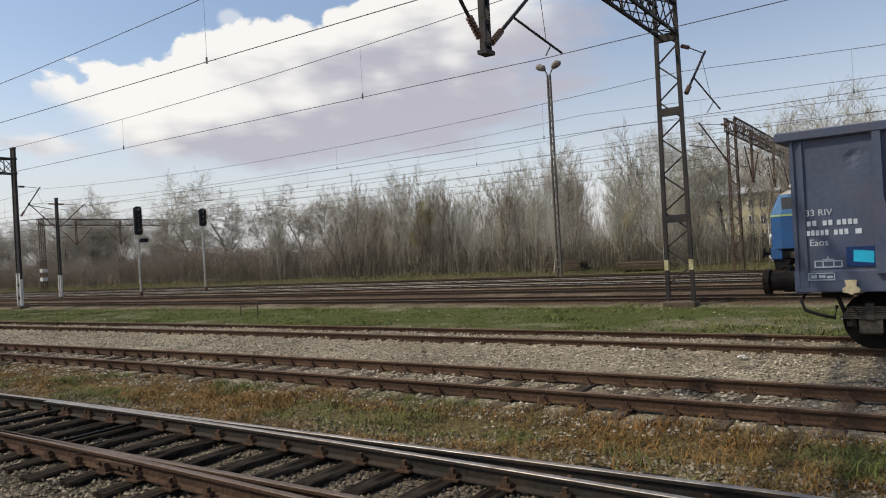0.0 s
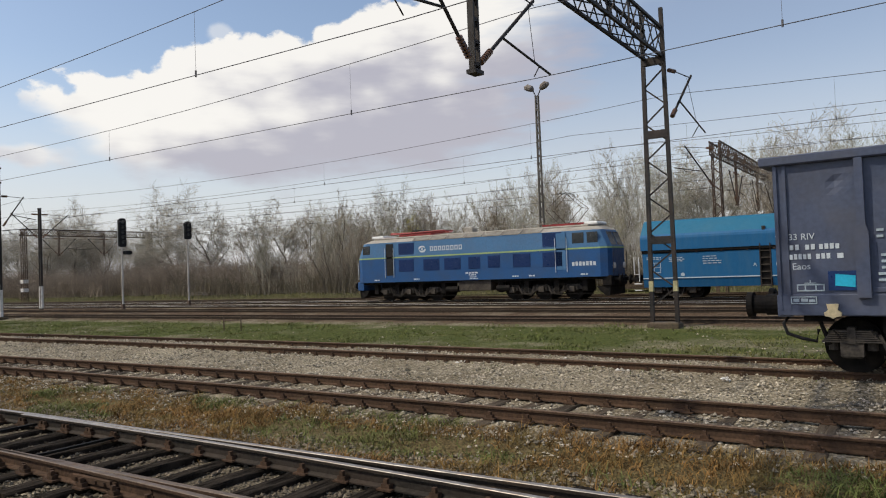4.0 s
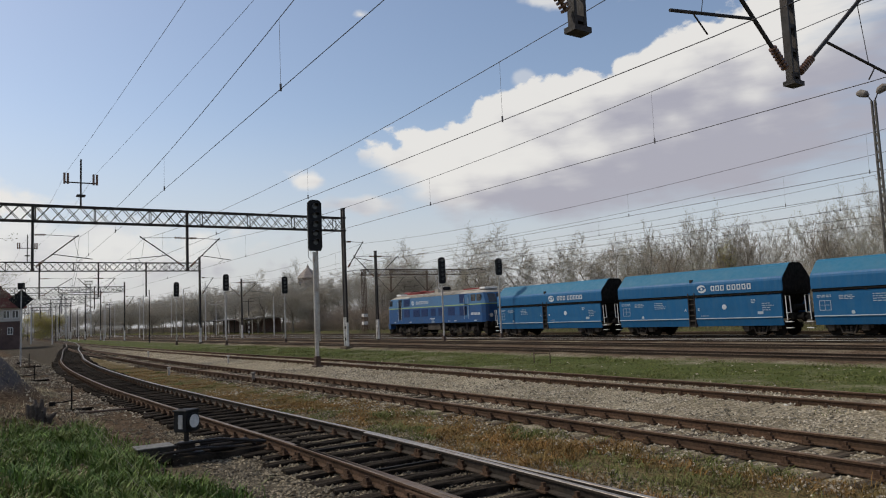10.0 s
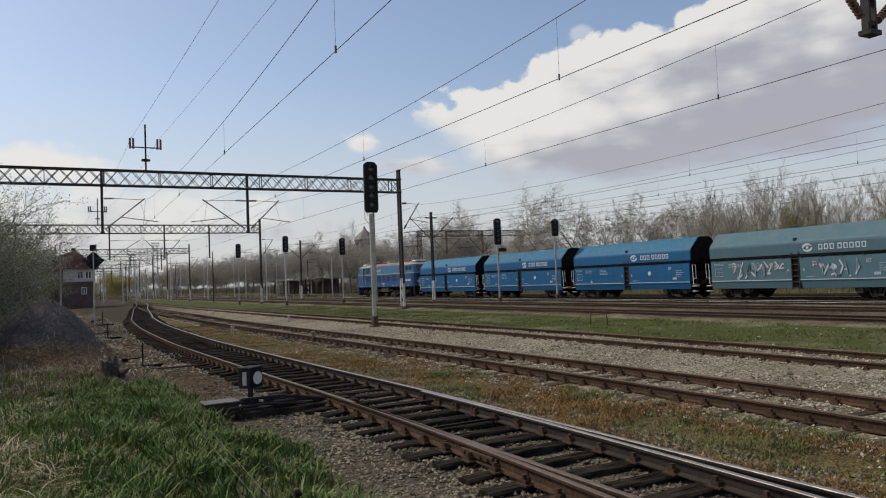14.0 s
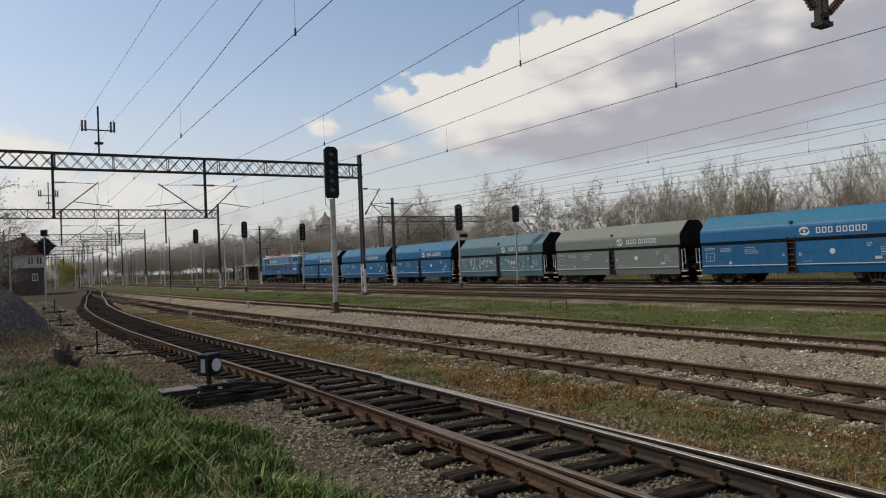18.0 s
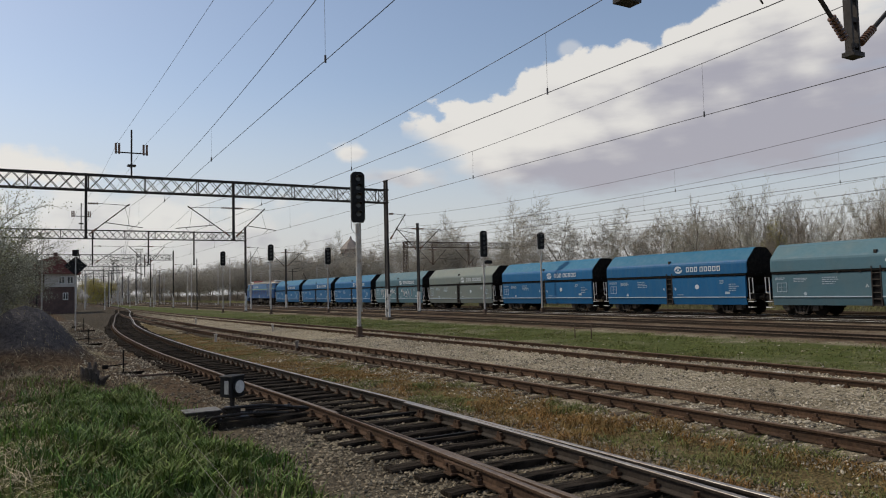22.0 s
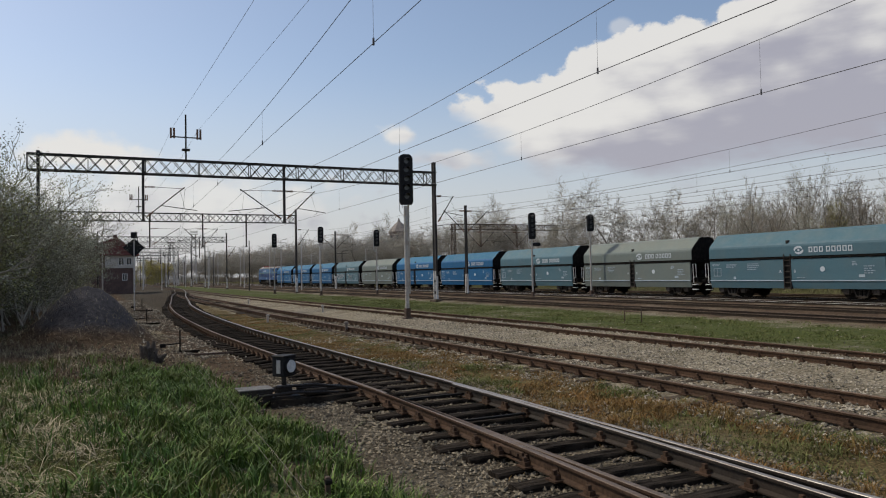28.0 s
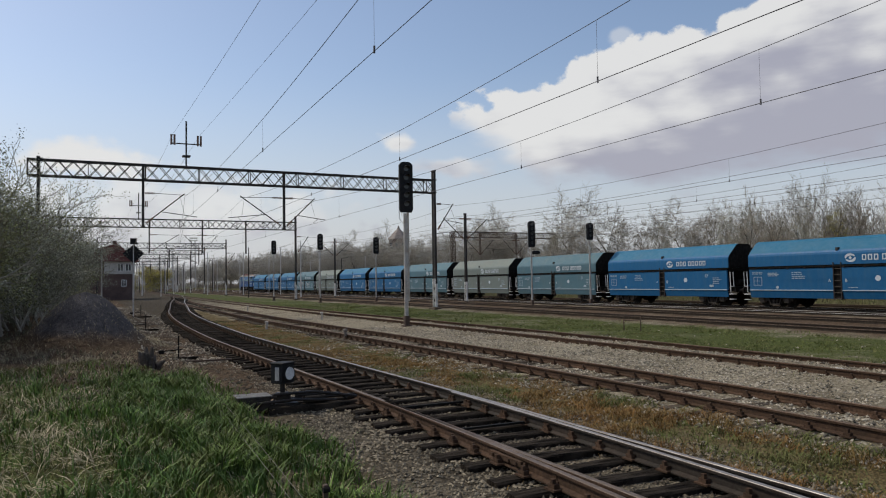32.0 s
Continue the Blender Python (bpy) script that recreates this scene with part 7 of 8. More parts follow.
def grow(rnd, h, style):
    """Limbs and twigs of one bare tree: (limbs as point lists, twig rows, tips)."""
    limbs, twigs, tips = [], [], []
    wob = {"slim": 0.11, "broad": 0.19, "bush": 0.15}[style]
    thin = {"slim": 0.005, "broad": 0.012, "bush": 0.008}[style]

    def walk_limb(p, d, length, r, level):
        n = 5 if level < 2 else 3
        pts, rs = [p], [r]
        for i in range(n):
            up = {"slim": 0.17, "broad": 0.02, "bush": 0.05}[style] if level else 0.06
            d = (d + Vector((rnd.normal() * wob, rnd.normal() * wob, rnd.normal() * 0.6 * wob + up))).normalized()
            p = p + d * (length / n)
            pts.append(p)
            rs.append(r * (1 - 0.72 * (i + 1) / n))
        if level <= 1:
            limbs.append((pts, rs))
        else:
            for a, b, c, e in zip(pts, pts[1:], rs, rs[1:]):
                twigs.append((*a, *b, max(c, thin), max(e, thin * 0.8)))
        if level >= 3:
            tips.append(pts[-1])
        if level < 4:
            k = {"slim": (20, 6, 4, 3), "broad": (12, 10, 8, 6), "bush": (12, 7, 6, 4)}[style][level]
            for _ in range(k):
                u = rnd.uniform({"slim": 0.12, "broad": 0.33, "bush": 0.1}[style] if level == 0 else 0.1, 1.0)
                j = min(int(u * n), n - 1)
                q = pts[j].lerp(pts[j + 1], u * n - j)
                base = (pts[j + 1] - pts[j]).normalized()
                side = Vector((rnd.normal(), rnd.normal(), rnd.normal() * 0.4))
                side = (side - base * side.dot(base)).normalized()
                spread = {"slim": (0.8, 0.65, 0.6, 0.7), "broad": (1.25, 0.95, 0.9, 0.9), "bush": (0.7, 0.8, 0.9, 0.9)}[style][level]
                nd = (base + side * spread * rnd.uniform(0.7, 1.3)).normalized()
                ratio = {"slim": (0.33, 0.5, 0.55, 0.55), "broad": (0.58, 0.52, 0.5, 0.55), "bush": (0.6, 0.55, 0.5, 0.5)}[style][level]
                walk_limb(q, nd, length * ratio * rnd.uniform(0.7, 1.25) * (1.15 - 0.5 * u if level == 0 and style == "slim" else 1), max(rs[j] * (0.42 if style == "broad" else 0.5), 0.009), level + 1)

    if style == "bush":
        for _ in range(5):
            walk_limb(Vector((rnd.normal() * 0.4, rnd.normal() * 0.4, -0.2)), Vector((rnd.normal() * 0.5, rnd.normal() * 0.5, 1.2)).normalized(), h * 0.62, 0.06, 1)
    elif style == "broad":
        walk_limb(Vector((0, 0, -0.3)), Vector((rnd.normal() * 0.05, rnd.normal() * 0.05, 1)).normalized(), h * 0.66, h * 0.017, 0)
    else:
        for _ in range(int(rnd.integers(1, 3))):
            walk_limb(Vector((rnd.normal() * 0.9, rnd.normal() * 0.9, -0.3)), Vector((rnd.normal() * 0.05, rnd.normal() * 0.05, 1)).normalized(), h * rnd.uniform(0.8, 1.0), h * 0.0078, 0)
    return limbs, twigs, tips


def tree(seed, h, style, bark, twig, label, leaf=None, leaf_size=0.05, leaf_every=1):
    rnd = np.random.default_rng(seed)
    limbs, twigs, tips = grow(rnd, h, style)
    root = thing("bare_tree" if style != "bush" else "bush", label, "tree" if style != "bush" else "bush", group="trees along the yard" if style != "bush" else "bushes beside the siding")
    tr = Geo()
    n = 7 if style == "broad" else 5
    for pts, rs in limbs:
        tr.tube(pts, rs, n)
    part("trunk", tr, bark, root)
    part("crown", twig_mesh("crown", twigs, twig), None, root)
    if leaf:
        pts = []
        for i, t in enumerate(tips):
            if i % leaf_every == 0:
                for _ in range(12 if style == "bush" else 2):
                    pts.append((t.x + rnd.normal() * 0.12, t.y + rnd.normal() * 0.12, t.z + rnd.normal() * 0.12))
        part("leaves", leaf_mesh("leaves", pts, leaf_size, leaf, rnd), None, root)
    return root


def plant(protos, spots):
    used = set()
    for k, x, y, s, a in spots:
        ob = protos[k]
        z = float(ground_height(np.array([x], "f8"), np.array([y], "f8"))[0])
        m = pose(x, y, z - 0.05, 0, 0, a) @ Matrix.Diagonal((s, s, s, 1))
        if k in used:
            ob = copy_thing(ob, m)
            ob.matrix_basis = m
        else:
            used.add(k)
            ob.matrix_basis = m


def make_trees():
    rnd = random.Random(21)
    slim = [tree(100 + i, 12.0, "slim", M["bark_pale"] if i % 3 else M["bark_dark"], M["twig_grey"] if i % 3 else M["twig_brown"], "tall slim bare tree at the edge of the yard",
                 M["bud_green"] if i in (1, 2, 4) else None, 0.05, 6 if i == 2 else 5) for i in range(6)]
    broad = [tree(200 + i, 12.5, "broad", M["bark_mid"], M["twig_dome_haze"], "broad bare tree with rounded crown") for i in range(3)]
    fresh = [tree(300, 8.0, "slim", M["bark_dark"], M["twig_brown"], "young tree in yellow-green first leaf", M["bud_yellow"], 0.06, 1), tree(301, 9.0, "broad", M["bark_dark"], M["twig_brown"], "spreading willow in yellow-green first leaf", M["bud_yellow"], 0.11, 2)]
    protos = slim + broad + fresh
    spots = []
    x = -62.0
    while x < 46:
        for _ in range(2):
            y = rnd.uniform(53, 74)
            if 0.163 < -x / y < 0.225 and y < 70:
                continue
            spots.append((rnd.randrange(6), x + rnd.uniform(-1, 1), y, rnd.uniform(0.68, 1.02) * (y / 70) * (0.97 if x > -30 else 0.87), rnd.uniform(0, 360)))
        x += 1.45
    x = -240.0
    while x < -60 and len(spots) < 182:
        spots.append((rnd.randrange(6), x + rnd.uniform(-2, 2), rnd.uniform(60, 84), rnd.uniform(0.55, 0.85), rnd.uniform(0, 360)))
        x += 4.2
    for x, y, s in ((-133, 66, 0.98), (-122, 68, 0.9), (-114, 66, 1.02), (-88, 66, 1.05), (-80.6, 66, 1.05), (-66, 66, 0.9), (-105, 72, 0.8), (-150, 70, 0.95), (-163, 68, 0.9), (-178, 72, 0.95), (-200, 66, 1.0),
                    (-220, 64, 1.0), (-245, 60, 1.05), (-262, 68, 1.0), (-285, 58, 1.0), (-300, 46, 0.9), (-320, 62, 1.0), (-345, 52, 1.0), (-360, 40, 0.9), (-8, 78, 1.1), (-14.6, 64, 0.95), (18, 76, 1.1), (-390, 30, 1.0), (-410, 48, 1.0), (-140, 55, 0.7), (-158, 54, 0.8), (-172, 56, 0.85), (-190, 54, 0.9), (-208, 52, 0.85), (-228, 54, 0.95), (-248, 50, 0.9), (-268, 52, 1.0), (-330, 44, 1.0), (-350, 62, 1.1), (-375, 56, 1.1), (-310, 54, 1.0), (-240, 70, 1.2), (-280, 74, 1.2)):
        spots.append((6 + rnd.randrange(3), x, y, s, rnd.uniform(0, 360)))
    x = -112.0
    while x > -420:
        spots.append((6 + rnd.randrange(3), x + rnd.uniform(-3, 3), rnd.uniform(50, 60) if rnd.random() < 0.5 else rnd.uniform(60, 80), rnd.uniform(0.8, 1.15), rnd.uniform(0, 360)))
        x -= 7.0
    for i in range(34):
        spots.append((6 + rnd.randrange(3), rnd.uniform(-460, -200), rnd.uniform(-40, 8) if i % 2 else rnd.uniform(-8, 4), rnd.uniform(0.7, 1.0), rnd.uniform(0, 360)))
    for x, y, s in ((-42.4, 57.5, 0.72), (-40.6, 58.5, 0.68), (-21, 58, 0.55)):
        spots.append((9, x, y, s, rnd.uniform(0, 360)))
    for i in range(16):
        spots.append((6 + rnd.randrange(3), rnd.uniform(-490, -435), -25 + i * 6.0 + rnd.uniform(-2, 2), rnd.uniform(0.8, 1.15), rnd.uniform(0, 360)))
    for x, y, s in ((-268, 17, 1.1), (-276, 24, 1.0), (-284, 11, 1.1), (-290, 19, 1.15)):
        spots.append((10, x, y, s, rnd.uniform(0, 360)))
    plant(protos, spots)
    bushes = [tree(400 + i, 6.6, "bush", M["bark_pale"], M["twig_dark"], "tall bush with pale opening buds beside the siding", M["bud_pale"] if i < 2 else M["bud_green"], 0.036, 1) for i in range(3)]
    spots = []
    for x, y, s in ((-21.5, -5.8, 0.9), (-23.5, -5.9, 0.92), (-25.5, -6.4, 0.95), (-20.5, -6.0, 1.0), (-22.5, -5.3, 0.9), (-24.5, -5.5, 1.0), (-26.0, -5.2, 1.0), (-29.5, -4.6, 1.1), (-33.0, -4.6, 1.0), (-24.0, -6.5, 1.1), (-28.0, -4.8, 1.0), (-31.0, -6.0, 1.05), (-34.5, -4.0, 0.95), (-38.5, -4.0, 1.25), (-43.0, -3.4, 1.3), (-47.5, -4.2, 1.35), (-52.5, -3.4, 1.25), (-58, -3.6, 1.3),
                    (-64, -3.4, 1.25), (-71, -3.4, 1.3), (-79, -3.4, 1.25), (-88, -3.6, 1.2), (-98, -3.6, 1.1), (-110, -3.8, 1.0), (-40, -9, 1.1), (-55, -9, 1.1), (-75, -8, 1.1), (-95, -8, 1.1), (-20, -9.5, 1.1), (-29, -10.5, 1.15), (-36.5, -2.8, 0.9), (-41, -2.2, 0.9), (-46, -2.0, 0.95), (-56, -2.2, 1.0), (-50, -2.0, 1.0), (-21.0, -5.0, 0.75), (-34.5, -2.6, 0.9)):
        spots.append((rnd.randrange(3), x, y, s, rnd.uniform(0, 360)))
    plant(bushes, spots)


def thicket(name, x0, x1, y0, y1, n, h0, h1, mt, label, seed, slant=0.35, fat=1.0, gap=None):
    """Dense upright undergrowth: thousands of forked sticks in one object."""
    rnd = np.random.default_rng(seed)
    x, y = rnd.uniform(x0, x1, n), rnd.uniform(y0, y1, n)
    if gap:
        keep = (-x / y < gap[0]) | (-x / y > gap[1]) | (rnd.uniform(0, 1, n) < 0.15)
        x, y = x[keep], y[keep]
        n = len(x)
    z = ground_height(x, y)
    clump = 0.65 + 0.35 * fbm(x, y, 6.0, 11.0) + rnd.normal(size=n) * 0.12
    h = np.clip(rnd.uniform(h0, h1, n) * clump, 0.04, None)
    segs = []
    lean = rnd.normal(size=(n, 2)) * 0.45 * slant
    p = np.stack([x, y, z - 0.05], 1)
    q = p + np.stack([lean[:, 0] * h * 0.5, lean[:, 1] * h * 0.5, h * 0.5], 1)
    segs.append(np.concatenate([p, q, np.full((n, 1), 0.022 * fat), np.full((n, 1), 0.014 * fat)], 1))
    for k in range(5):
        u = rnd.uniform(0.3, 1.0, (n, 1))
        s = p + (q - p) * u
        d = np.stack([rnd.normal(size=n) * slant, rnd.normal(size=n) * slant, rnd.uniform(0.4, 1.0, n)], 1)
        e = s + d * (h * rnd.uniform(0.35, 0.6, n))[:, None]
        segs.append(np.concatenate([s, e, np.full((n, 1), 0.013 * fat), np.full((n, 1), 0.005 * fat)], 1))
        e2 = (s + e) / 2 + np.stack([rnd.normal(size=n), rnd.normal(size=n), rnd.uniform(0, 1, n)], 1) * (0.45 * slant * h)[:, None]
        segs.append(np.concatenate([(s + e) / 2, e2, np.full((n, 1), 0.009 * fat), np.full((n, 1), 0.004 * fat)], 1))
    solid(name, twig_mesh(name, np.concatenate(segs), mt), None, label, "undergrowth", "stuff")


make_trees()
thicket("thicket", -62, 50, 55, 76, 7500, 5.0, 10.5, M["twig_wood"], "pale slender saplings filling the wood", 37, 0.16, 0.62, (0.163, 0.225))
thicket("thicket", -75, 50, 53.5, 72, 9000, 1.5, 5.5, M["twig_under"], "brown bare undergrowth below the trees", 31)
thicket("thicket", -135, -45, 56, 74, 8000, 4.5, 7.8, M["twig_hedge_haze"], "dense brown thicket behind the through tracks", 32, 0.5)
thicket("thicket", -260, -135, 56, 74, 5000, 1.8, 4.2, M["twig_hedge_haze"], "low brown thicket below the far trees", 40, 0.5)
thicket("thicket", -430, -250, 52, 80, 2500, 2.6, 4.8, M["twig_hedge_haze"], "brown thicket far down the yard", 35)
thicket("thicket", -460, -235, -40, 14, 3500, 2.2, 4.8, M["twig_hedge_haze"], "brown thicket far down the yard", 36)
thicket("thicket", -480, -430, -30, 75, 2600, 4.5, 8.5, M["twig_dome_haze"], "far thicket closing the yard, paled by haze in its colour", 39, 0.35, 2.0)
thicket("thicket", -120, -21.5, -9, -3.5, 9000, 1.2, 4.6, M["twig_olive"], "tangled dark undergrowth below the bushes", 33)
thicket("bramble", -23.5, -17, -3.0, 1.2, 500, 0.06, 0.2, M["twig_olive"], "dry brown weeds before the heap", 38)
thicket("bramble", -40, -20, -3.6, -2.2, 160, 0.15, 0.45, M["twig_olive"], "dry brown bramble and weeds round the heap", 34)
stump()
yard_clutter()

M["stone_mid"] = mat("stone_mid", (0.2, 0.166, 0.114), 0.95, 0, 0.3, 6, 0.3, island=0.65)
# ---- grass, weeds and loose stones ----
M["grass_lush"] = mat("grass_lush", (0.095, 0.152, 0.028), 0.7, 0, 0.3, 2, 0, (0.15, 0.15, 0.05), 0.75, 0.8, island=0.75, spec=0.25)
M["grass_short"] = mat("grass_short", (0.118, 0.138, 0.04), 0.9, 0, 0.2, 2, 0, (0.2, 0.17, 0.075), 0.7, 0.5, island=0.35, spec=0.2)
M["grass_dry"] = mat("grass_dry", (0.22, 0.118, 0.036), 0.9, 0, 0.25, 2, 0, (0.145, 0.13, 0.043), 0.8, 0.9, island=0.45)
M["verge"] = mat("verge", (0.155, 0.14, 0.08), 0.9, 0, 0.2, 2, 0, (0.12, 0.12, 0.04), 0.6, 0.4, island=0.4)
M["grass_dark"] = mat("grass_dark", (0.078, 0.145, 0.025), 0.65, 0, 0.25, 2, 0, (0.09, 0.13, 0.035), 0.5, 1.2, island=0.5, spec=0.3)
M["grass_rough"] = mat("grass_rough", (0.11, 0.112, 0.038), 0.85, 0, 0.25, 2, 0, (0.12, 0.085, 0.04), 0.8, 0.9, island=0.5, spec=0.15)
M["straw"] = mat("straw", (0.42, 0.36, 0.23), 0.85, 0, 0.2, 2, 0, island=0.35)


def blades(name, x, y, h, w, lean, mt, label, seed, lift=0.0):
    """Bent grass blades of three triangles each."""
    rnd = np.random.default_rng(seed)
    n = len(x)
    z = ground_height(x, y) - 0.01 + lift
    a = rnd.uniform(0, 2 * math.pi, n)
    side = np.stack([np.cos(a), np.sin(a), np.zeros(n)], 1) * (w / 2)[:, None]
    b = a + math.pi / 2 + rnd.normal(size=n) * 0.5
    out = np.stack([np.cos(b), np.sin(b), np.zeros(n)], 1) * (h * lean * rnd.uniform(0.3, 1.3, n))[:, None]
    p = np.stack([x, y, z], 1)
    up = np.stack([np.zeros(n), np.zeros(n), h], 1)
    mid = p + up * 0.6 + out * 0.35
    tip = p + up * rnd.uniform(0.75, 1.0, n)[:, None] + out
    v = np.stack([p - side, p + side, mid - side * 0.8, mid + side * 0.8, tip], 1).reshape(-1, 3)
    i = np.arange(n)[:, None] * 5
    f = np.concatenate([np.stack([i[:, 0], i[:, 0] + 1, i[:, 0] + 3], 1), np.stack([i[:, 0], i[:, 0] + 3, i[:, 0] + 2], 1), np.stack([i[:, 0] + 2, i[:, 0] + 3, i[:, 0] + 4], 1)])
    solid(name, raw(name, v, f, mt), None, label, "grass", "stuff")


def scatter(seed, n, x0, x1, y0, y1, keep):
    rnd = np.random.default_rng(seed)
    x, y = rnd.uniform(x0, x1, n), rnd.uniform(y0, y1, n)
    k = rnd.uniform(0, 1, n) < keep(x, y)
    return x[k], y[k], rnd


def tracks_clear(x, y, m=1.2):
    ok = np.ones_like(x)
    for t in (1, 2, 3):
        c = np.interp(x, GX, GC[t])
        ok *= np.abs(y - c) > m
    return ok


GX = np.arange(-160, 40, 1.0)
GC = {t: TRACK_Y[t](GX) for t in (1, 2, 3)}


def make_grass():
    x, y, r = scatter(51, 260000, -19, -3, -2.5, 3.6, lambda x, y: np.clip((2.9 - y + 0.7 * fbm(x, y, 1.7, 4.0)) / 1.0, 0, 1) * np.clip(0.55 + 1.9 * fbm(x, y, 0.9, 61.0), 0.04, 1) * np.clip(0.4 + 1.6 * fbm(x, y, 0.45, 5.0) + 0.7 * fbm(x, y, 1.6, 6.0) + 0.3 * np.clip((x + 15) / 3, -1, 1), 0.04, 1) * np.clip((x + 18.5 + 1.5 * fbm(x, y, 1.5, 8.0)) / 2.5, 0.03, 1) * np.clip((y - 0.45 - 0.06 * (x + 7) + 0.9 * fbm(x, y, 1.3, 9.0)) / 1.2, 0.13, 1))
    blades("grass_tall", x, y, r.uniform(0.04, 0.24, len(x)) * (1 + 0.9 * fbm(x, y, 0.45, 5.0)), r.uniform(0.01, 0.03, len(x)), 0.8, M["grass_lush"], "lush green spring grass beside the points", 1)
    x, y, r = scatter(52, 30000, -32, -4, -3.5, 2.6, lambda x, y: np.clip(0.35 + 0.8 * fbm(x, y, 1.5, 12.0), 0.05, 1))
    blades("grass_straw", x, y, r.uniform(0.06, 0.2, len(x)), r.uniform(0.005, 0.009, len(x)), 1.9, M["straw"], "flattened pale straw in the grass", 2)
    x, y, r = scatter(60, 60000, -17, -4, -1.5, 3.2, lambda x, y: (fbm(x, y, 0.42, 47.0) > 0.3) * np.clip((2.7 - y + 0.7 * fbm(x, y, 1.7, 4.0)) / 0.8, 0, 1) * np.clip((y + 0.3) / 1.0, 0.15, 1))
    blades("grass_tufts", x, y, r.uniform(0.1, 0.32, len(x)), r.uniform(0.01, 0.022, len(x)), 0.7, M["grass_dark"], "dark green tufts of longer grass", 11)
    x, y, r = scatter(58, 14000, -15, -4, -3.0, 0.9, lambda x, y: np.clip(0.12 + 1.2 * fbm(x, y, 0.7, 41.0), 0, 1) * np.clip((0.9 - y) / 1.2, 0.1, 1))
    blades("dry_stalks", x, y, r.uniform(0.06, 0.17, len(x)), r.uniform(0.007, 0.016, len(x)), 4.2, M["straw"], "fallen pale dry stalks in the grass", 9)
    x, y, r = scatter(59, 60000, -20, -4, -3.2, 1.4, lambda x, y: np.clip(0.45 + 0.9 * fbm(x, y, 0.7, 43.0), 0.05, 1))
    blades("grass_rough", x, y, r.uniform(0.03, 0.11, len(x)), r.uniform(0.006, 0.014, len(x)), 1.4, M["grass_rough"], "rough olive and brown grass", 10)
    x, y, r = scatter(53, 150000, -46, 5, 6.3, 9.4, lambda x, y: tracks_clear(x, y, 1.12) * np.clip(0.7 + 0.9 * fbm(x, y, 1.2, 14.0), 0.06, 1))
    g = (fbm(x, y, 1.9, 15.0) > 0.3) | (((x + 6.2) / 2.2) ** 2 + ((y - 7.5) / 0.6) ** 2 + 0.5 * fbm(x, y, 0.5, 63.0) < 1)
    hh = r.uniform(0.03, 0.13, len(x)) * (1 + 0.9 * fbm(x, y, 0.6, 3.0)) * np.clip(0.45 + (x + 24) / 22, 0.4, 1.1)
    blades("weeds_dry", x[~g], y[~g], hh[~g], r.uniform(0.006, 0.014, (~g).sum()), 1.5, M["grass_dry"], "low orange-brown dry weeds between the sidings", 3)
    blades("weeds_green", x[g], y[g], hh[g], r.uniform(0.007, 0.016, g.sum()), 1.5, M["grass_short"], "low yellow-green weeds between the sidings", 4)
    x, y, r = scatter(54, 170000, -75, 12, 14.8, 24.8, lambda x, y: (y > np.interp(x, GX, GC[3]) + 1.1 + 0.5 * fbm(x, y, 1.1, 19.0)) * np.clip(0.42 + 1.1 * fbm(x, y, 1.6, 17.0), 0.06, 1))
    blades("grass_short", x, y, r.uniform(0.03, 0.08, len(x)) * (1 + 2.0 * np.clip(fbm(x, y, 1.4, 18.0) - 0.1, 0, 1)), r.uniform(0.012, 0.03, len(x)), 1.6, M["grass_short"], "short green grass strip between the tracks", 5)
    x, y, r = scatter(55, 26000, -120, 20, 46.5, 56, lambda x, y: np.clip(0.6 + 0.7 * fbm(x, y, 3, 19.0), 0.1, 1))
    blades("grass_verge", x, y, r.uniform(0.12, 0.4, len(x)), r.uniform(0.02, 0.04, len(x)), 0.6, M["verge"], "dry olive grass verge below the trees", 6)
    x, y, r = scatter(56, 9000, -40, 4, 13.6, 16.6, lambda x, y: np.clip(0.05 + 0.9 * fbm(x, y, 0.9, 21.0), 0, 1))
    blades("weeds_track", x, y, r.uniform(0.04, 0.1, len(x)), r.uniform(0.008, 0.015, len(x)), 0.6, M["grass_short"], "small weeds in the old track", 7)
    x, y, r = scatter(57, 5000, -40, 4, 3.9, 6.3, lambda x, y: np.clip(0.02 + 0.8 * fbm(x, y, 0.9, 23.0), 0, 1))
    blades("weeds_track", x, y, r.uniform(0.03, 0.09, len(x)), r.uniform(0.006, 0.012, len(x)), 0.6, M["grass_dry"], "small weeds between sleepers", 8)


def stones(name, x, y, size, mt, label, seed):
    """Angular loose stones, each a squashed eight sided lump."""
    rnd = np.random.default_rng(seed)
    n = len(x)
    z = ground_height(x, y) + size * 0.25
    dirs = np.array([(1, 0, 0), (0, 1, 0), (-1, 0, 0), (0, -1, 0), (0.3, 0.2, 1), (-0.2, 0.1, -1)], "f4")
    a = rnd.uniform(0, 2 * math.pi, n)
    c, s = np.cos(a)[:, None], np.sin(a)[:, None]
    d = dirs[None] * (rnd.uniform(0.55, 1.2, (n, 6, 1)) * size[:, None, None])
    d[:, :, 2] *= rnd.uniform(0.5, 0.9, (n, 1))
    v = np.stack([d[:, :, 0] * c - d[:, :, 1] * s, d[:, :, 0] * s + d[:, :, 1] * c, d[:, :, 2]], 2) + np.stack([x, y, z], 1)[:, None, :]
    tri = np.array([(0, 1, 4), (1, 2, 4), (2, 3, 4), (3, 0, 4), (1, 0, 5), (2, 1, 5), (3, 2, 5), (0, 3, 5)])
    f = (np.arange(n)[:, None, None] * 6 + tri[None]).reshape(-1, 3)
    solid(name, raw(name, v.reshape(-1, 3), f, mt), None, label, "gravel", "stuff")


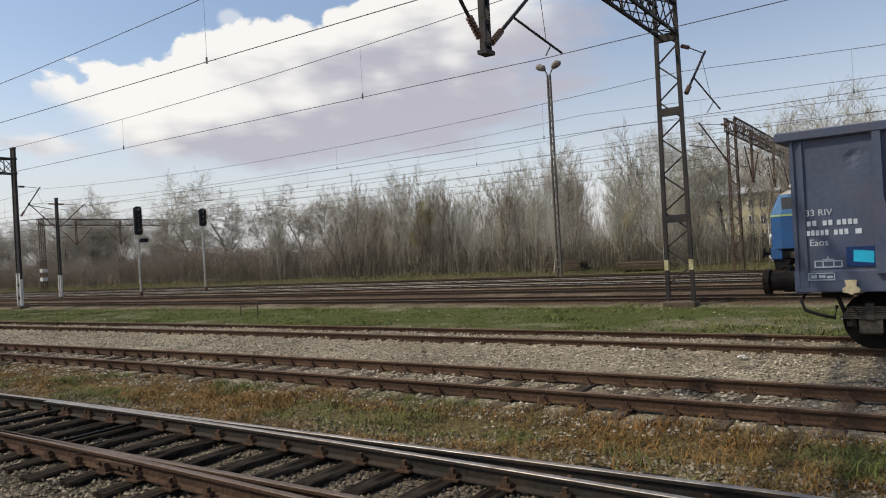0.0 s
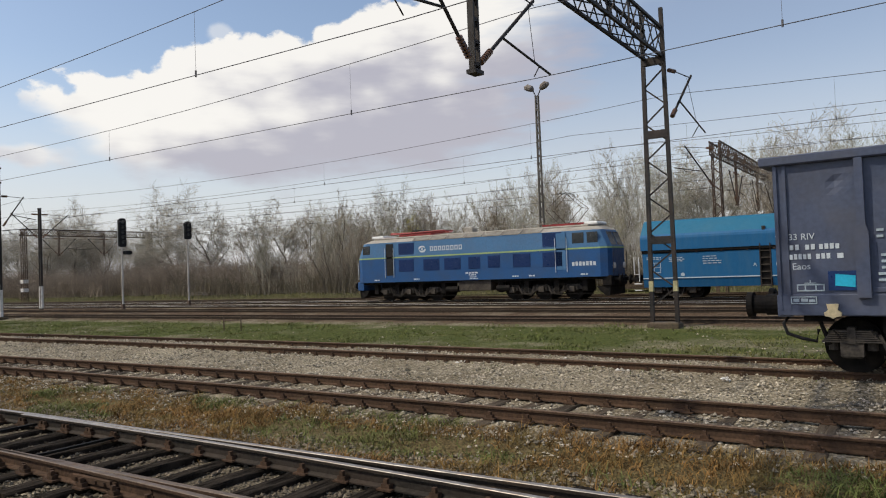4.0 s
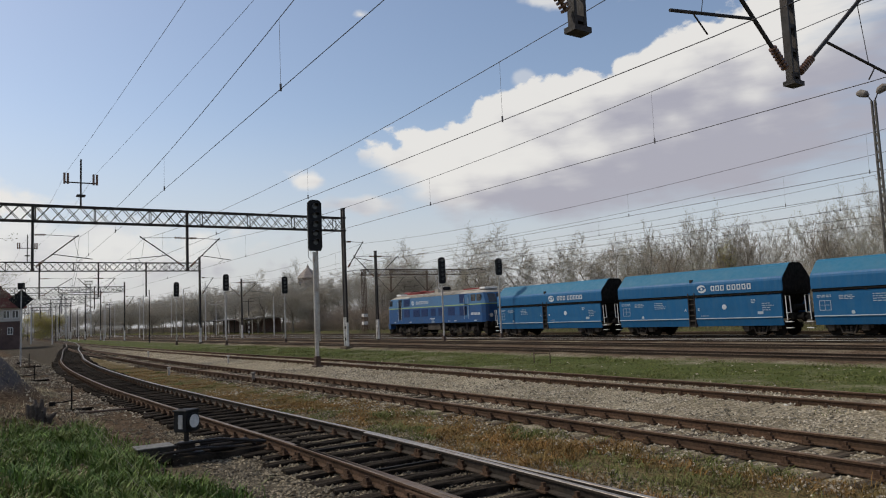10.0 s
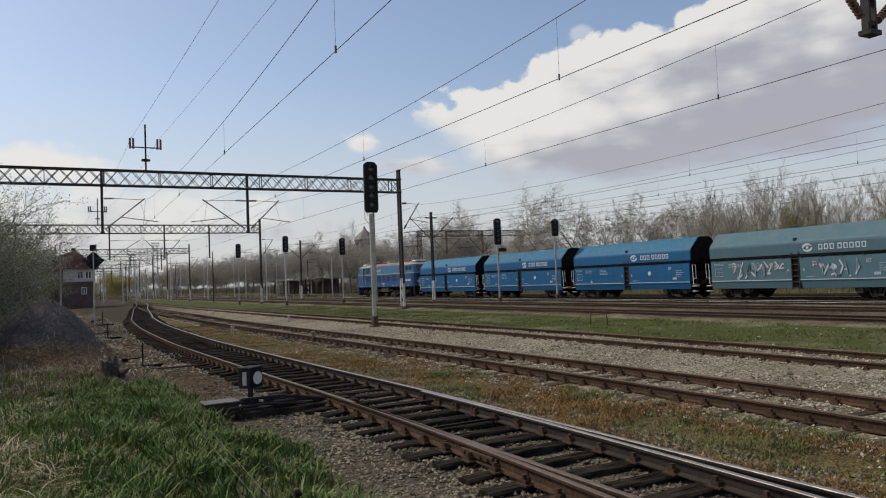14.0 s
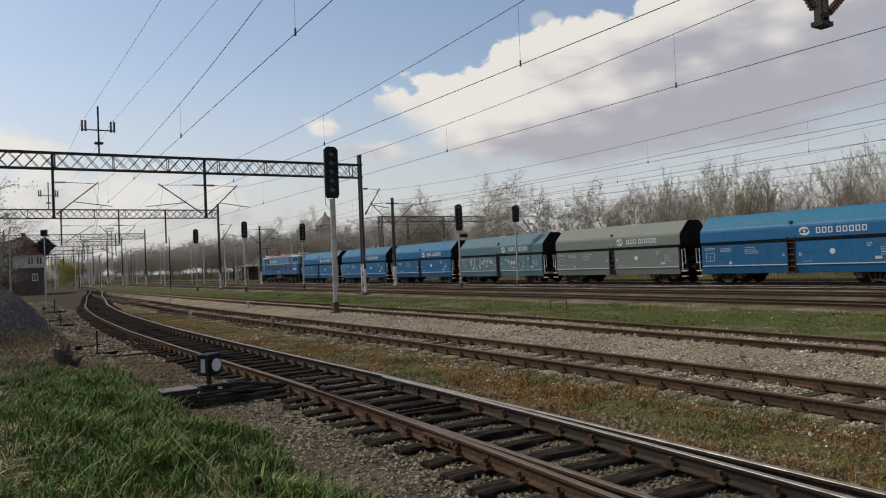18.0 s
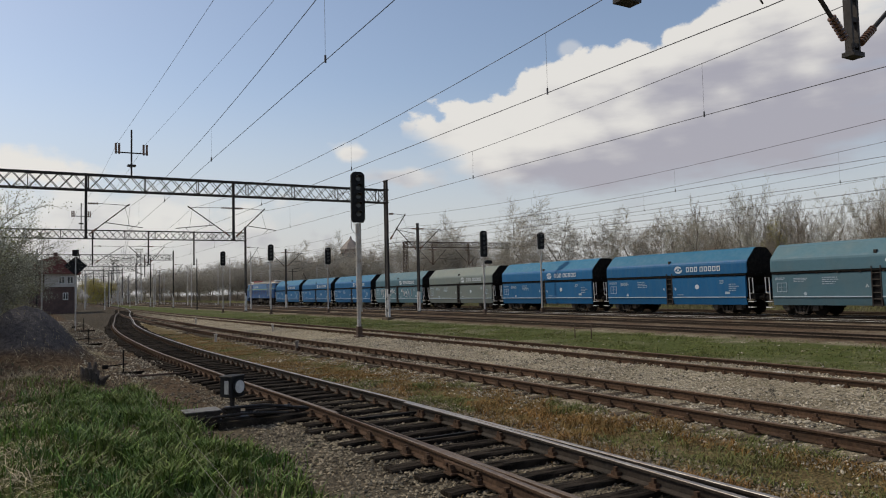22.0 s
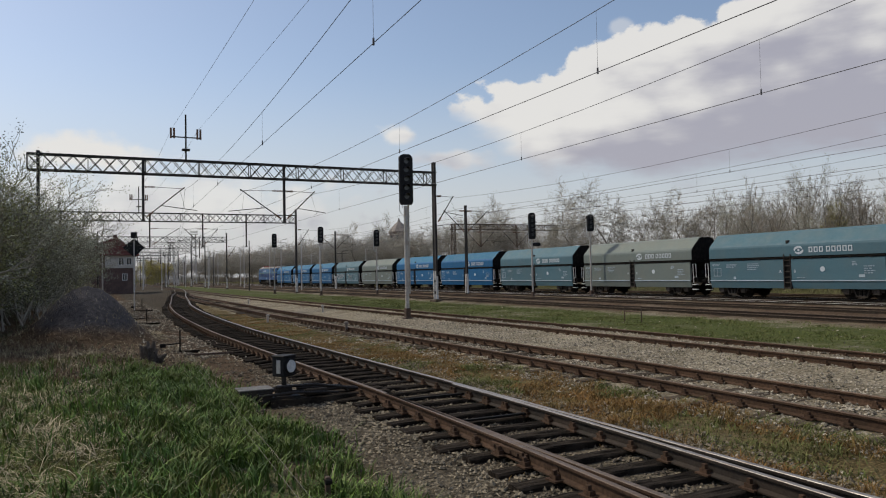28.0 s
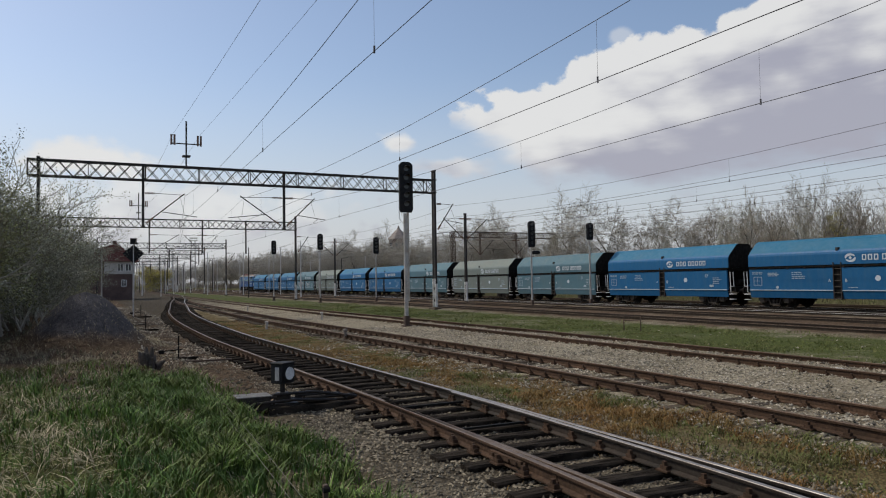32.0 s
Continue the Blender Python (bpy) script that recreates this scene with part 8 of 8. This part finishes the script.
def make_stones():
    x, y, r = scatter(61, 42000, -22, 4, 2.4, 7.4, lambda x, y: np.clip((y - 2.7 + 0.7 * fbm(x, y, 1.7, 4.0)) / 0.8, 0, 1) * np.clip((x + 19 + 2 * fbm(x, y, 1.5, 4.0)) / 4, 0.15, 1) * np.where(np.abs(y - np.interp(x, GX, GC[1])) < 0.72, 0.12, 1.0) * np.clip(1.3 - 0.5 * np.clip((y - 6.6) / 0.6, 0, 1), 0, 1))
    stones("ballast", x, y, r.uniform(0.016, 0.04, len(x)), M["stone_mid"], "grey-brown crushed stone ballast round the points", 1)
    x, y, r = scatter(62, 60000, -34, 5, 8.2, 17.2, lambda x, y: np.clip(0.55 + 0.7 * fbm(x, y, 1.4, 25.0), 0.1, 1))
    stones("ballast", x, y, r.uniform(0.014, 0.042, len(x)), M["stone"], "pale loose ballast between the sidings", 2)
    x, y, r = scatter(63, 7000, -26, 5, 6.3, 8.9, lambda x, y: np.clip(0.1 + 0.9 * fbm(x, y, 0.8, 27.0), 0, 1))
    stones("ballast", x, y, r.uniform(0.018, 0.04, len(x)), M["stone"], "scattered ballast among dry weeds", 3)
    x, y, r = scatter(64, 38000, -75, -11, -0.4, 4.4, lambda x, y: np.clip(0.4 + 0.9 * fbm(x, y, 1.1, 29.0), 0.05, 1) * (((x + 27) / 4.5) ** 2 + (y / 2.1) ** 2 > 1) * np.where(np.abs(y - np.interp(x, GX, GC[1])) < 1.2, 0.15, 1.0))
    stones("debris", x, y, r.uniform(0.012, 0.05, len(x)) * r.uniform(0.5, 1.3, len(x)), M["stone_dark"], "dark gravel and debris beside the siding", 4)
    x, y, r = scatter(67, 16000, -85, -20, 1.4, 4.6, lambda x, y: np.clip(0.35 + 0.9 * fbm(x, y, 1.6, 37.0), 0.03, 1) * (np.interp(x, GX, GC[1]) - y > 1.0))
    stones("ballast", x, y, r.uniform(0.02, 0.055, len(x)), M["stone"], "pale stones strewn beside the siding", 7)
    x, y, r = scatter(65, 26000, -24, 4, 4.3, 6.4, lambda x, y: np.where(np.abs(y - np.interp(x, GX, GC[1])) < 1.0, 0.95, 0.2) * np.clip(0.5 + 0.9 * fbm(x, y, 0.7, 31.0), 0.1, 1))
    stones("debris", x, y, r.uniform(0.016, 0.04, len(x)), M["stone_dark"], "dark gravel between the sleepers", 5)
    x, y, r = scatter(66, 5000, -48, 8, 16.0, 24.5, lambda x, y: np.clip(0.06 + 0.5 * fbm(x, y, 1.3, 33.0), 0, 1))
    stones("ballast", x, y, r.uniform(0.02, 0.05, len(x)), M["stone"], "stray ballast stones in the grass strip", 6)


make_grass()
make_stones()

# ---- motion: the train rolls off to the left at about 6.4 metres a second ----
FRONT = ((0, -6.75), (1, -13.35), (2, -19.9), (5, -38.9), (8.5, -61.5), (12, -84.15), (16, -109.9), (20, -135.7), (24, -161.0), (28, -186.2), (32, -211.4))


def front_at(t):
    ts, xs = [a for a, b in FRONT], [b for a, b in FRONT]
    return float(np.interp(t, ts, xs))


def motions():
    for ob, off in TRAIN:
        walk(ob, [(t, pose(x + off, TRAIN_Y, 0)) for t, x in FRONT])
    steps = [i * 0.1 for i in range(321)]
    for ob, at, radius in WHEELSETS:
        walk(ob, [(t, pose(*at, 0, -math.degrees((front_at(0) - front_at(t)) / radius), 0)) for t in steps])


motions()
